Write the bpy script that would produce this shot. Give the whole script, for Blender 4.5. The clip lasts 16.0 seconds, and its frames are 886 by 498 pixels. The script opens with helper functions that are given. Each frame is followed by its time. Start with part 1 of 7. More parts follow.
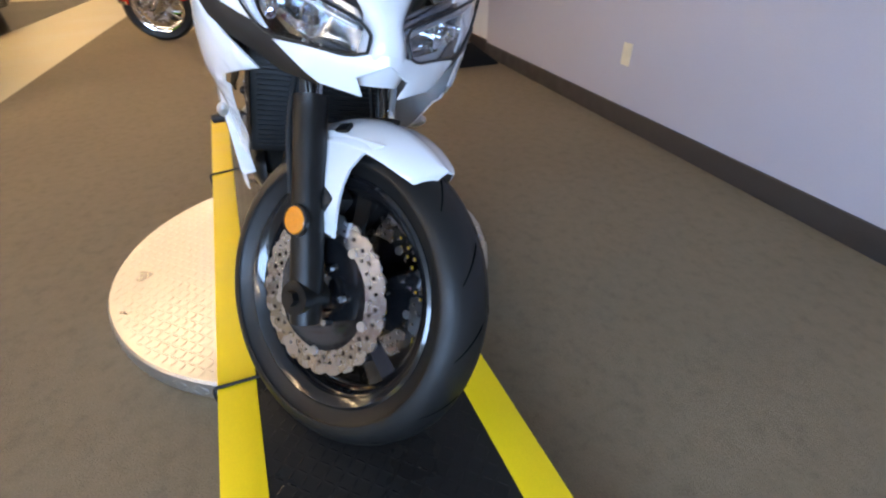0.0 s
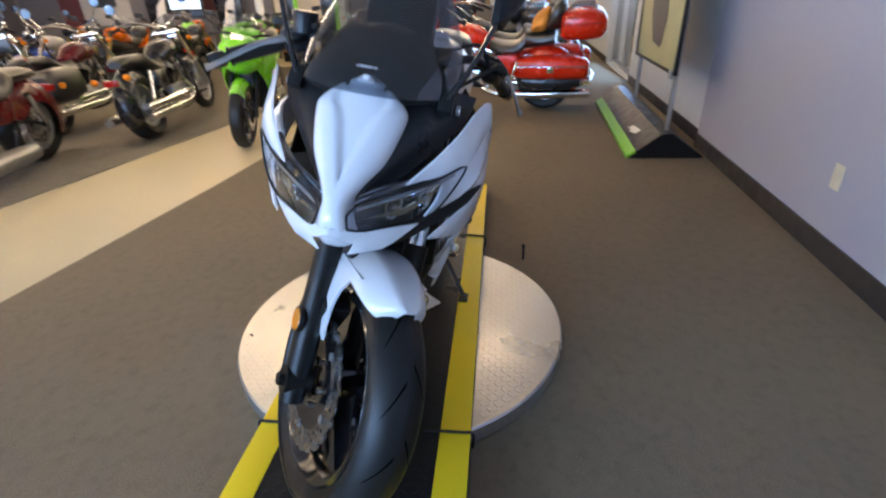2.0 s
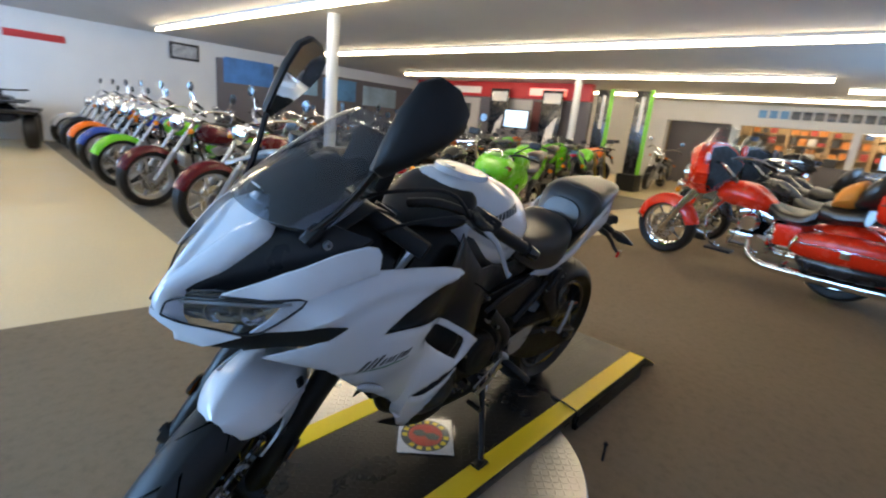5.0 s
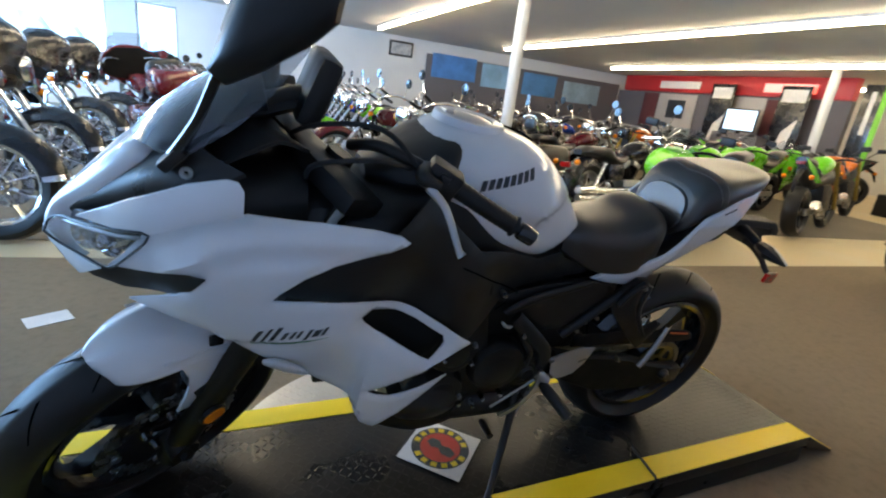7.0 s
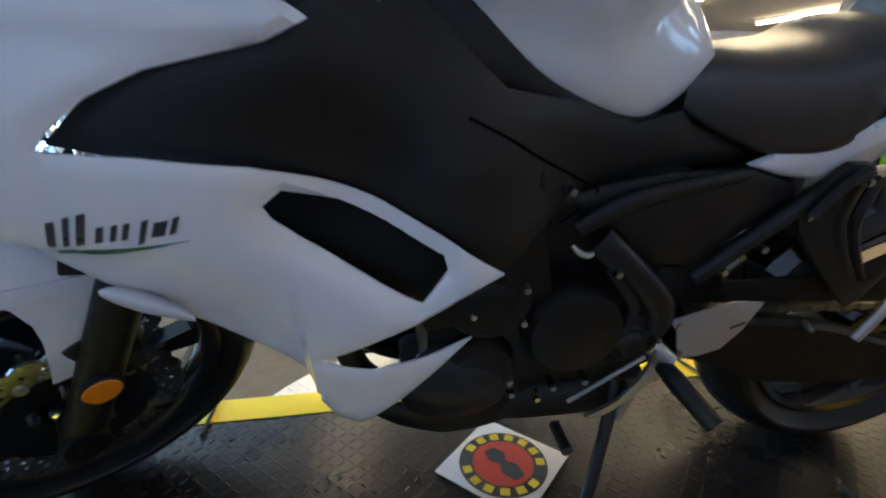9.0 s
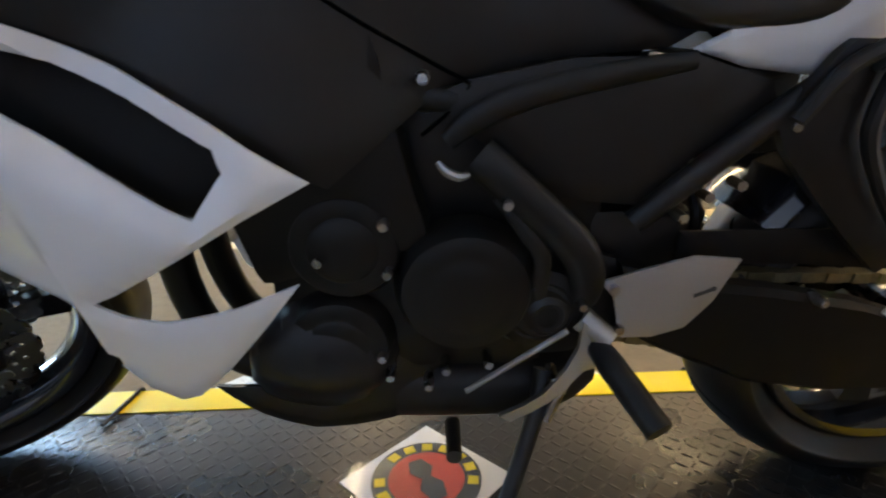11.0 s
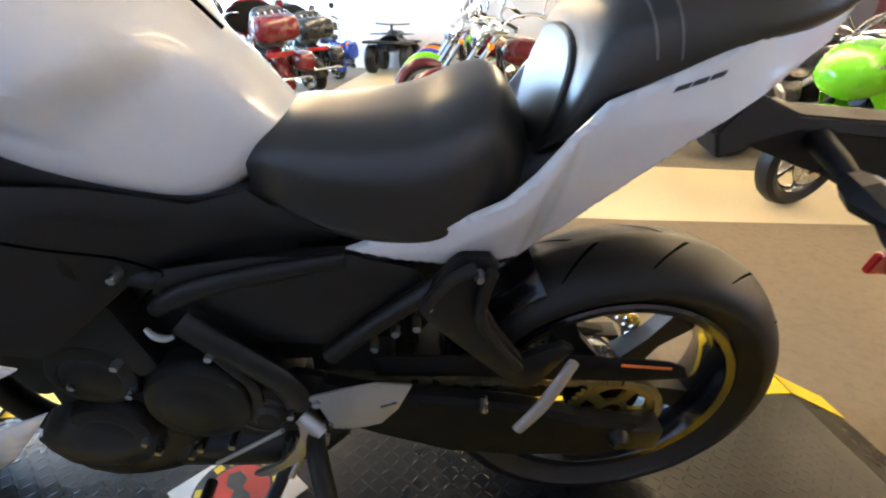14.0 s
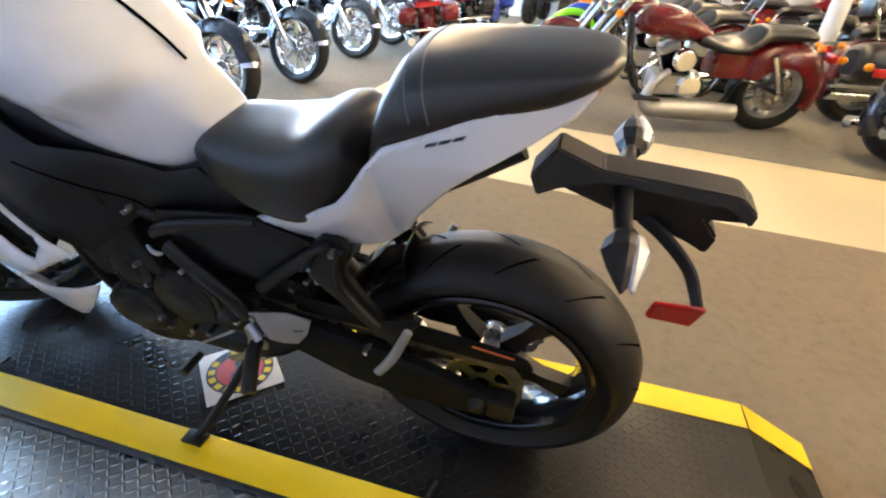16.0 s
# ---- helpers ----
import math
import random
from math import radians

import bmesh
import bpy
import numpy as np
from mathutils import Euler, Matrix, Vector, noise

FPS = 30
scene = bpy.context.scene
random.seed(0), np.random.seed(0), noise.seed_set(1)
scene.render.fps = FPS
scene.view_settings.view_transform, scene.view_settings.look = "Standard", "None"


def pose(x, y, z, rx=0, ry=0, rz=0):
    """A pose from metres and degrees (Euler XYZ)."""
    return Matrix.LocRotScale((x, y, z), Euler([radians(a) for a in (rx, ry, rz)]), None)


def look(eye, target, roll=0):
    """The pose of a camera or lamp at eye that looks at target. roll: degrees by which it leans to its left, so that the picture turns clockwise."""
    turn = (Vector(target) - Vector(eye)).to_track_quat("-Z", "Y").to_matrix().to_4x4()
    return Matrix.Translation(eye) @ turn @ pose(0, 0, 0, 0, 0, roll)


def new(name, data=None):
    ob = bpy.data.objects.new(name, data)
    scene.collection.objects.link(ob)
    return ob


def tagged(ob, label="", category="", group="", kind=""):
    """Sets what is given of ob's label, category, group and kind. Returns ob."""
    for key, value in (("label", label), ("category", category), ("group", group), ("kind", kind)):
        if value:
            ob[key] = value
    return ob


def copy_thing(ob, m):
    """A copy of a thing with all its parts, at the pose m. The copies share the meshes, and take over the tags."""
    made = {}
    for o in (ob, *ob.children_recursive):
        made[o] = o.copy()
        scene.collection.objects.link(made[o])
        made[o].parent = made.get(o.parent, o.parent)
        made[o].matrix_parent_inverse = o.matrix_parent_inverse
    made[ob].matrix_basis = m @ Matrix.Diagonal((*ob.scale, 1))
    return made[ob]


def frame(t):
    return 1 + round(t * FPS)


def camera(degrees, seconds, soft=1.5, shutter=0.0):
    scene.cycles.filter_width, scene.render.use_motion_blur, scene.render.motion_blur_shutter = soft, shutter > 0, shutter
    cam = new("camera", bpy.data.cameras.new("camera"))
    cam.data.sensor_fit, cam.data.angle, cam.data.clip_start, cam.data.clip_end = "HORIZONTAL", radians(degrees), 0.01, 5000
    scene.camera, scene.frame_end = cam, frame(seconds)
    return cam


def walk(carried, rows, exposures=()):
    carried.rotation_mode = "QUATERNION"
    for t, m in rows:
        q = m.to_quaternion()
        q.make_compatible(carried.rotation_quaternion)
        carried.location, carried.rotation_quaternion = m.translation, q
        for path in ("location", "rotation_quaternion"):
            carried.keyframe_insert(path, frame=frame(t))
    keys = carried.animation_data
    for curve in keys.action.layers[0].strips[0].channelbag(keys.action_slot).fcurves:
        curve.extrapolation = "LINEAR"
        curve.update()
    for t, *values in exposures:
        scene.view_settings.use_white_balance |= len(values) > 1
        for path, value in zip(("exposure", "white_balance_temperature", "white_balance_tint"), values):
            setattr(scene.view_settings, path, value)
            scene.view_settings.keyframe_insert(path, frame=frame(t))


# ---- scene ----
cam = camera(86.0, 16.0, 2.1, 0.5)
PATH = [
    (0, (-2.133, 0.178, 0.97), (-0.6, -0.446, -0.152), -0.5),
    (0.5, (-2.144, 0.081, 1.016), (-0.534, -0.331, -0.097), -0.4),
    (1, (-2.154, -0.029, 1.073), (-0.48, -0.232, -0.002), -0.4),
    (1.5, (-2.162, -0.132, 1.111), (-0.442, -0.136, 0.09), -1.3),
    (2, (-2.192, -0.27, 1.151), (-0.43, -0.051, 0.229), -2.4),
    (2.5, (-2.186, -0.369, 1.184), (-0.397, 0.037, 0.385), -2.6),
    (3, (-2.104, -0.475, 1.215), (-0.319, 0.098, 0.518), -2.2),
    (3.5, (-2.003, -0.566, 1.222), (-0.237, 0.144, 0.606), -0.8),
    (4, (-1.908, -0.719, 1.227), (-0.201, 0.167, 0.678), 1.9),
    (4.5, (-1.855, -0.832, 1.216), (-0.264, 0.265, 0.698), 3.9),
    (7, (-1.22, -0.98, 1.12), (-0.424, 0.752, 0.515), 7.3),
    (7.5, (-1.133, -0.915, 1.047), (-0.474, 0.875, 0.446), 5.1),
    (8, (-1.043, -0.813, 0.97), (-0.503, 1.002, 0.326), 3.4),
    (10.5, (-0.725, -0.581, 0.666), (-0.65, 1.352, 0.155), -1.5),
    (11, (-0.648, -0.57, 0.659), (-0.585, 1.365, 0.159), -1.2),
    (11.5, (-0.577, -0.573, 0.665), (-0.516, 1.363, 0.168), -1.3),
    (12, (-0.52, -0.58, 0.707), (-0.417, 1.353, 0.204), -1.2),
    (12.5, (-0.459, -0.582, 0.778), (-0.331, 1.325, 0.189), -1.2),
    (13, (-0.401, -0.591, 0.837), (-0.287, 1.289, 0.164), -0.7),
    (13.5, (-0.35, -0.595, 0.903), (-0.251, 1.252, 0.143), -0.2),
    (14, (-0.31, -0.611, 0.969), (-0.175, 1.195, 0.121), 1.3),
    (14.5, (-0.237, -0.65, 1.038), (-0.168, 1.124, 0.116), 2.1),
    (15, (-0.108, -0.712, 1.085), (-0.227, 1.023, 0.098), 3.4),
    (15.5, (-0.015, -0.741, 1.11), (-0.27, 0.959, 0.087), 3.3),
    (16, (0.098, -0.706, 1.118), (-0.316, 0.949, 0.075), 3.0),
]
EXPOSURE = [(0, 0.22, 8300, 22), (1.0, 0.08, 8000, 22), (2.5, -0.05, 7050, 18), (4.5, -0.2, 6950, 13), (7.0, 0.0, 6900, 10), (8.0, 0.15, 6900, 10), (10.5, 0.58, 8600, 13), (12.0, 0.76, 9000, 16), (14.0, 0.92, 8000, 14), (16.0, 0.9, 7900, 16)]
walk(cam, [(t, look(eye, target, roll)) for t, eye, target, roll in PATH], EXPOSURE)

# ---- light ----
world = bpy.data.worlds.new("world")
scene.world = world
world.use_nodes = True
_n = world.node_tree.nodes
_sky = _n.new("ShaderNodeTexSky")
_sky.sky_type, _sky.sun_disc = "NISHITA", False
_sky.sun_elevation, _sky.sun_rotation = radians(38), radians(200)
world.node_tree.links.new(_sky.outputs[0], _n["Background"].inputs[0])
_n["Background"].inputs[1].default_value = 0.12


def window_light(name, eye, target, wide, high, watts, colour):
    lamp = bpy.data.lights.new(name, "AREA")
    lamp.shape, lamp.size, lamp.size_y = "RECTANGLE", wide, high
    lamp.energy, lamp.color = watts, colour
    new(name, lamp).matrix_world = look(eye, target)


DAY = (0.26, 0.54, 1.0)
window_light("window_daylight", (-5.95, 5.3, 1.35), (0, 5.3, 1.3), 8.6, 1.8, 1100, DAY)
window_light("door_daylight", (6.6, -2.12, 1.1), (6.6, 3, 0.8), 2.4, 2.0, 105, DAY)
window_light("side_window_daylight", (-4.1, 12.62, 1.5), (-4.1, 3, 1.5), 3.2, 1.6, 300, DAY)

# ---- materials ----
def surf(name, base, rough=0.5, metal=0.0, var=0.12, scale=12.0, bump=0.0, fine=180.0, coat=0.0, rvar=0.1, spec=0.5, island=0.0):
    """A surface with colour, gloss and relief that vary at two scales."""
    m = bpy.data.materials.new(name)
    m.use_nodes = True
    t, L = m.node_tree, m.node_tree.links
    b = t.nodes["Principled BSDF"]
    b.inputs["Metallic"].default_value = metal
    b.inputs["Specular IOR Level"].default_value = spec
    b.inputs["Coat Weight"].default_value = coat
    b.inputs["Coat Roughness"].default_value = 0.06
    co = t.nodes.new("ShaderNodeTexCoord")
    n1, n2 = t.nodes.new("ShaderNodeTexNoise"), t.nodes.new("ShaderNodeTexNoise")
    n1.inputs["Scale"].default_value, n2.inputs["Scale"].default_value = scale, fine
    n1.inputs["Detail"].default_value, n2.inputs["Detail"].default_value = 5, 3
    for n in (n1, n2):
        L.new(co.outputs["Object"], n.inputs["Vector"])
    mix = t.nodes.new("ShaderNodeMath")
    mix.operation = "MULTIPLY_ADD"
    mix.inputs[1].default_value = 0.45
    L.new(n2.outputs["Fac"], mix.inputs[0])
    half = t.nodes.new("ShaderNodeMath")
    half.operation = "MULTIPLY"
    half.inputs[1].default_value = 0.55
    L.new(n1.outputs["Fac"], half.inputs[0])
    L.new(half.outputs[0], mix.inputs[2])
    ramp = t.nodes.new("ShaderNodeMapRange")
    ramp.inputs["From Min"].default_value, ramp.inputs["From Max"].default_value = 0.3, 0.7
    ramp.inputs["To Min"].default_value, ramp.inputs["To Max"].default_value = 1 - var, 1 + var
    L.new(mix.outputs[0], ramp.inputs["Value"])
    hue = t.nodes.new("ShaderNodeVectorMath")
    hue.operation = "SCALE"
    hue.inputs[0].default_value = base
    L.new(ramp.outputs[0], hue.inputs["Scale"])
    L.new(hue.outputs[0], b.inputs["Base Color"])
    rr = t.nodes.new("ShaderNodeMapRange")
    rr.inputs["From Min"].default_value, rr.inputs["From Max"].default_value = 0.3, 0.7
    rr.inputs["To Min"].default_value, rr.inputs["To Max"].default_value = max(rough - rvar, 0.02), min(rough + rvar, 1)
    L.new(n1.outputs["Fac"], rr.inputs["Value"])
    L.new(rr.outputs[0], b.inputs["Roughness"])
    if bump:
        bp = t.nodes.new("ShaderNodeBump")
        bp.inputs["Strength"].default_value, bp.inputs["Distance"].default_value = 0.6, bump
        L.new(n2.outputs["Fac"], bp.inputs["Height"])
        L.new(bp.outputs[0], b.inputs["Normal"])
    return m


def carpet(name, low, high, fleck):
    """Loop-pile carpet: fine pile, larger mottling and worn flecks."""
    m = surf(name, high, 0.95, var=0.16, scale=1.1, bump=0.004, fine=260, rvar=0.03, spec=0.15)
    t, L = m.node_tree, m.node_tree.links
    b = t.nodes["Principled BSDF"]
    co = next(n for n in t.nodes if n.type == "TEX_COORD")
    v = t.nodes.new("ShaderNodeTexNoise")
    v.inputs["Scale"].default_value, v.inputs["Detail"].default_value = 22, 6
    v.inputs["Roughness"].default_value = 0.75
    L.new(co.outputs["Object"], v.inputs["Vector"])
    r = t.nodes.new("ShaderNodeValToRGB")
    r.color_ramp.elements[0].position, r.color_ramp.elements[1].position = 0.36, 0.58
    r.color_ramp.elements[0].color, r.color_ramp.elements[1].color = (*fleck, 1), (*high, 1)
    e = r.color_ramp.elements.new(0.46)
    e.color = (*low, 1)
    L.new(v.outputs["Fac"], r.inputs[0])
    mul = t.nodes.new("ShaderNodeMix")
    mul.data_type, mul.blend_type = "RGBA", "MIX"
    mul.inputs["Factor"].default_value = 0.38
    L.new(b.inputs["Base Color"].links[0].from_socket, mul.inputs["A"])
    L.new(r.outputs[0], mul.inputs["B"])
    L.new(mul.outputs["Result"], b.inputs["Base Color"])
    return m


def glow(name, colour, strength):
    m = bpy.data.materials.new(name)
    m.use_nodes = True
    b = m.node_tree.nodes["Principled BSDF"]
    b.inputs["Base Color"].default_value = (0.8, 0.8, 0.8, 1)
    b.inputs["Emission Color"].default_value = (*colour, 1)
    b.inputs["Emission Strength"].default_value = strength
    return m


def clear(name, colour, rough=0.02, amount=1.0, ior=1.45):
    m = bpy.data.materials.new(name)
    m.use_nodes = True
    b = m.node_tree.nodes["Principled BSDF"]
    b.inputs["Base Color"].default_value = (*colour, 1)
    b.inputs["Roughness"].default_value = rough
    b.inputs["Transmission Weight"].default_value = amount
    b.inputs["IOR"].default_value = ior
    return m


def film(name, tint, gloss=1.0, rough=0.02, ior=1.45):
    """Thin clear sheet: tinted see-through with a Fresnel gloss."""
    m = bpy.data.materials.new(name)
    m.use_nodes = True
    t, L = m.node_tree, m.node_tree.links
    t.nodes.remove(t.nodes["Principled BSDF"])
    see, shine, mix, fr = (t.nodes.new("ShaderNode" + k) for k in ("BsdfTransparent", "BsdfGlossy", "MixShader", "LayerWeight"))
    see.inputs["Color"].default_value = (*tint, 1)
    shine.inputs["Color"].default_value = (gloss, gloss, gloss, 1)
    shine.inputs["Roughness"].default_value = rough
    fr.inputs["Blend"].default_value = 0.5
    power, lift = t.nodes.new("ShaderNodeMath"), t.nodes.new("ShaderNodeMath")
    power.operation, lift.operation = "POWER", "MULTIPLY_ADD"
    power.inputs[1].default_value = 5.0
    lift.inputs[1].default_value, lift.inputs[2].default_value = 0.96, ((ior - 1) / (ior + 1)) ** 2
    L.new(fr.outputs["Facing"], power.inputs[0])
    L.new(power.outputs[0], lift.inputs[0])
    L.new(lift.outputs[0], mix.inputs[0])
    L.new(see.outputs[0], mix.inputs[1])
    L.new(shine.outputs[0], mix.inputs[2])
    L.new(mix.outputs[0], t.nodes["Material Output"].inputs[0])
    return m


PEARL = surf("pearl_white_paint", (0.73, 0.74, 0.76), 0.20, var=0.015, scale=6, fine=900, coat=0.6, rvar=0.05)
BLACK_GLOSS = surf("gloss_black_paint", (0.007, 0.007, 0.008), 0.14, var=0.2, coat=0.5, rvar=0.05)
BLACK_MATT = surf("grained_black_plastic", (0.007, 0.0068, 0.0068), 0.42, spec=0.38, var=0.2, scale=14, bump=8e-05, fine=900)
GREY_PLASTIC = surf("dark_grey_plastic", (0.013, 0.013, 0.014), 0.36, spec=0.36, var=0.15, bump=6e-05, fine=700)
RUBBER = surf("tyre_rubber", (0.0080, 0.0076, 0.0074), 0.44, spec=0.36, var=0.22, scale=9, bump=0.0002, fine=420)
# Near-black: the shade in tread grooves put into colour; also seams and tank strip.
GROOVE = surf("groove_shade_trim_black", (0.002, 0.002, 0.002), 0.9, var=0.1, spec=0.0)
ENGINE = surf("black_engine_paint", (0.006, 0.0055, 0.005), 0.40, 0.0, spec=0.3, var=0.25, scale=18, bump=0.00015, fine=500)
STEEL = surf("brushed_steel", (0.44, 0.44, 0.45), 0.26, 1.0, var=0.12, scale=30, fine=400)
CHROME = surf("chrome", (0.78, 0.79, 0.80), 0.08, 1.0, var=0.06, rvar=0.04)
ALLOY = surf("cast_alloy", (0.42, 0.42, 0.42), 0.38, 0.9, var=0.12, scale=20, bump=0.0001, fine=600)
SATIN = surf("satin_grey_alloy", (0.40, 0.39, 0.37), 0.42, 0.6, var=0.08, bump=0.0001, fine=600)
GOLD = surf("gold_anodised", (0.34, 0.25, 0.06), 0.35, 0.8, var=0.15)
CHAIN = surf("oiled_chain", (0.20, 0.17, 0.10), 0.4, 0.8, var=0.3, scale=60)
VINYL = surf("black_seat_vinyl", (0.015, 0.014, 0.013), 0.30, spec=0.75, var=0.12, scale=10, bump=0.00015, fine=700, rvar=0.02)
# Paler, rougher and slightly browner than the other dark plastics.
HANGER_GREY = surf("rough_grey_plastic", (0.045, 0.042, 0.038), 0.62, spec=0.25, var=0.2, scale=18, bump=6e-05, fine=600)
STITCH = surf("grey_stitching", (0.17, 0.165, 0.16), 0.8)
AMBER = surf("amber_reflector", (0.75, 0.22, 0.01), 0.2, var=0.1, coat=0.6)
RED_LENS = surf("red_lens", (0.42, 0.012, 0.010), 0.18, var=0.08, scale=30, coat=0.6)
ORANGE_TRIM = surf("orange_decal", (0.75, 0.15, 0.04), 0.4)
SILVER_TRIM = surf("silver_decal", (0.55, 0.56, 0.58), 0.35, 0.4)
INK = surf("dark_decal", (0.03, 0.035, 0.04), 0.35)
GREEN_INK = surf("green_decal", (0.02, 0.16, 0.06), 0.35)
SMOKE = film("smoked_screen", (0.66, 0.69, 0.73), ior=1.75)
LENS = film("lamp_lens", (0.94, 0.96, 0.98))
GLASS = film("window_glass", (0.96, 0.98, 0.98))
MIRROR = surf("mirror_glass", (0.85, 0.86, 0.88), 0.02, 1.0, var=0.01, rvar=0.01)
PLATE = surf("black_tread_plate", (0.012, 0.0115, 0.011), 0.31, 0.0, spec=0.24, var=0.25, scale=5, bump=8e-05, fine=300)
PLATE_ALU = surf("aluminium_tread_plate", (0.60, 0.585, 0.56), 0.34, 0.95, var=0.05, scale=4, bump=6e-05, fine=260)
YELLOW = surf("yellow_safety_tape", (0.90, 0.62, 0.010), 0.5, var=0.07, scale=7, bump=0.0003, fine=300)
STRAP = surf("black_cord", (0.012, 0.012, 0.012), 0.8)
CARPET = carpet("brown_carpet", (0.200, 0.153, 0.100), (0.232, 0.181, 0.122), (0.135, 0.102, 0.066))
CARPET_B = carpet("taupe_carpet", (0.16, 0.14, 0.11), (0.22, 0.195, 0.155), (0.11, 0.095, 0.07))
TILE = surf("beige_vinyl_floor", (0.60, 0.49, 0.30), 0.42, var=0.10, scale=1.6, bump=0.0004, fine=60)
WALL_PAINT = surf("lavender_grey_wall", (0.43, 0.415, 0.47), 0.8, var=0.04, scale=2, bump=0.0012, fine=140)
WALL_WHITE = surf("white_wall", (0.66, 0.67, 0.68), 0.8, var=0.05, scale=2, bump=0.001, fine=140)
BASE = surf("dark_baseboard", (0.045, 0.036, 0.032), 0.5, var=0.2)
CEIL = surf("ceiling_paint", (0.60, 0.58, 0.55), 0.9, var=0.05, scale=1.2, bump=0.001, fine=90)
TUBE = glow("lit_tube", (1.0, 0.845, 0.57), 30)
SHEET = surf("white_card", (0.75, 0.73, 0.70), 0.6)
IVORY = surf("ivory_plastic", (0.72, 0.64, 0.46), 0.4)
KHAKI = surf("poster_paper", (0.42, 0.40, 0.22), 0.55, var=0.18, scale=5)
GREEN_TRIM = surf("lime_trim", (0.18, 0.55, 0.04), 0.45)
RED_WALL = surf("red_fascia", (0.50, 0.025, 0.03), 0.5)
DARK_WALL = surf("dark_grey_partition", (0.13, 0.12, 0.13), 0.7)
BLUE_SIGN = surf("blue_banner", (0.10, 0.28, 0.55), 0.6, var=0.3, scale=2)
SCREEN = glow("lit_screen", (0.35, 0.65, 1.0), 1.4)
PAPER_RED = surf("red_decal_paper", (0.55, 0.035, 0.02), 0.4, var=0.2, scale=30)
PAPER_YEL = surf("yellow_decal_paper", (0.80, 0.58, 0.02), 0.4)
OUTDOORS = glow("bright_outdoors", (0.55, 0.85, 1.0), 1.6)
DARK_CHROME = surf("dark_chrome", (0.26, 0.27, 0.29), 0.16, 1.0, var=0.2, scale=40, rvar=0.06)
BLACK_DULL = surf("dull_black_paint", (0.0055, 0.0052, 0.005), 0.55, var=0.25, scale=16, bump=0.0001, fine=500, spec=0.14)

# ---- mesh tools ----
from mathutils.bvhtree import BVHTree
from mathutils.geometry import delaunay_2d_cdt

FLIP = Matrix.Diagonal((1, -1, 1, 1))


def part(name, bm, material, parent=None, label="", m=None, smooth=True, kind=""):
    """Links a bmesh as one mesh object, under a thing or a part when a parent is given."""
    if m is not None:
        bmesh.ops.transform(bm, matrix=m, verts=bm.verts)
        if m.determinant() < 0:
            bmesh.ops.reverse_faces(bm, faces=bm.faces)
    me = bpy.data.meshes.new(name)
    bm.to_mesh(me)
    bm.free()
    me.materials.append(material)
    if smooth:
        me.polygons.foreach_set("use_smooth", [True] * len(me.polygons))
        me.set_sharp_from_angle(angle=radians(38))
    ob = new(name, me)
    ob.parent = parent
    if label or kind:
        tagged(ob, label, kind=kind)
    return ob


def thing(name, m, label, category, group="", kind=""):
    ob = new(name)
    ob.empty_display_size = 0.1
    ob.matrix_world = m
    return tagged(ob, label, category, group, kind)


def box(bm, x0, x1, y0, y1, z0, z1, bevel=0.0, m=None, seg=2):
    made = bmesh.ops.create_cube(bm, size=1)["verts"]
    bmesh.ops.transform(bm, matrix=Matrix.LocRotScale(((x0 + x1) / 2, (y0 + y1) / 2, (z0 + z1) / 2), None, (x1 - x0, y1 - y0, z1 - z0)), verts=made)
    if bevel:
        made_e = {e for v in made for e in v.link_edges}
        out = bmesh.ops.bevel(bm, geom=list(made_e), offset=bevel, segments=seg, affect="EDGES", profile=0.6)
        made = list({v for f in out["faces"] for v in f.verts} | {v for v in made if v.is_valid})
    if m is not None:
        bmesh.ops.transform(bm, matrix=m, verts=made)
    return bm


def boxes(*rows, bevel=0.003):
    bm = bmesh.new()
    for r in rows:
        box(bm, *r, bevel=bevel)
    return bm


def lathe(profile, n=48, axis="y", closed=True):
    """Turns (radius, along) pairs round an axis."""
    bm = bmesh.new()
    rings = []
    for k in range(n):
        a = 2 * math.pi * k / n
        c, s = math.cos(a), math.sin(a)
        row = []
        for r, h in profile:
            p = {"y": (r * c, h, r * s), "z": (r * c, r * s, h), "x": (h, r * c, r * s)}[axis]
            row.append(bm.verts.new(p))
        rings.append(row)
    q = len(profile)
    for k in range(n):
        a, b = rings[k], rings[(k + 1) % n]
        for i in range(q if closed else q - 1):
            bm.faces.new((a[i], a[(i + 1) % q], b[(i + 1) % q], b[i]))
    bmesh.ops.recalc_face_normals(bm, faces=bm.faces)
    return bm


def smooth_path(points, steps=6):
    """A Catmull-Rom line through the points."""
    p = [Vector(v) for v in points]
    if len(p) < 3:
        return p
    out = []
    for i in range(len(p) - 1):
        a, b, c, d = p[max(i - 1, 0)], p[i], p[i + 1], p[min(i + 2, len(p) - 1)]
        for k in range(steps):
            t = k / steps
            out.append(0.5 * (2 * b + (c - a) * t + (2 * a - 5 * b + 4 * c - d) * t * t + (3 * b - a - 3 * c + d) * t ** 3))
    return out + [p[-1]]


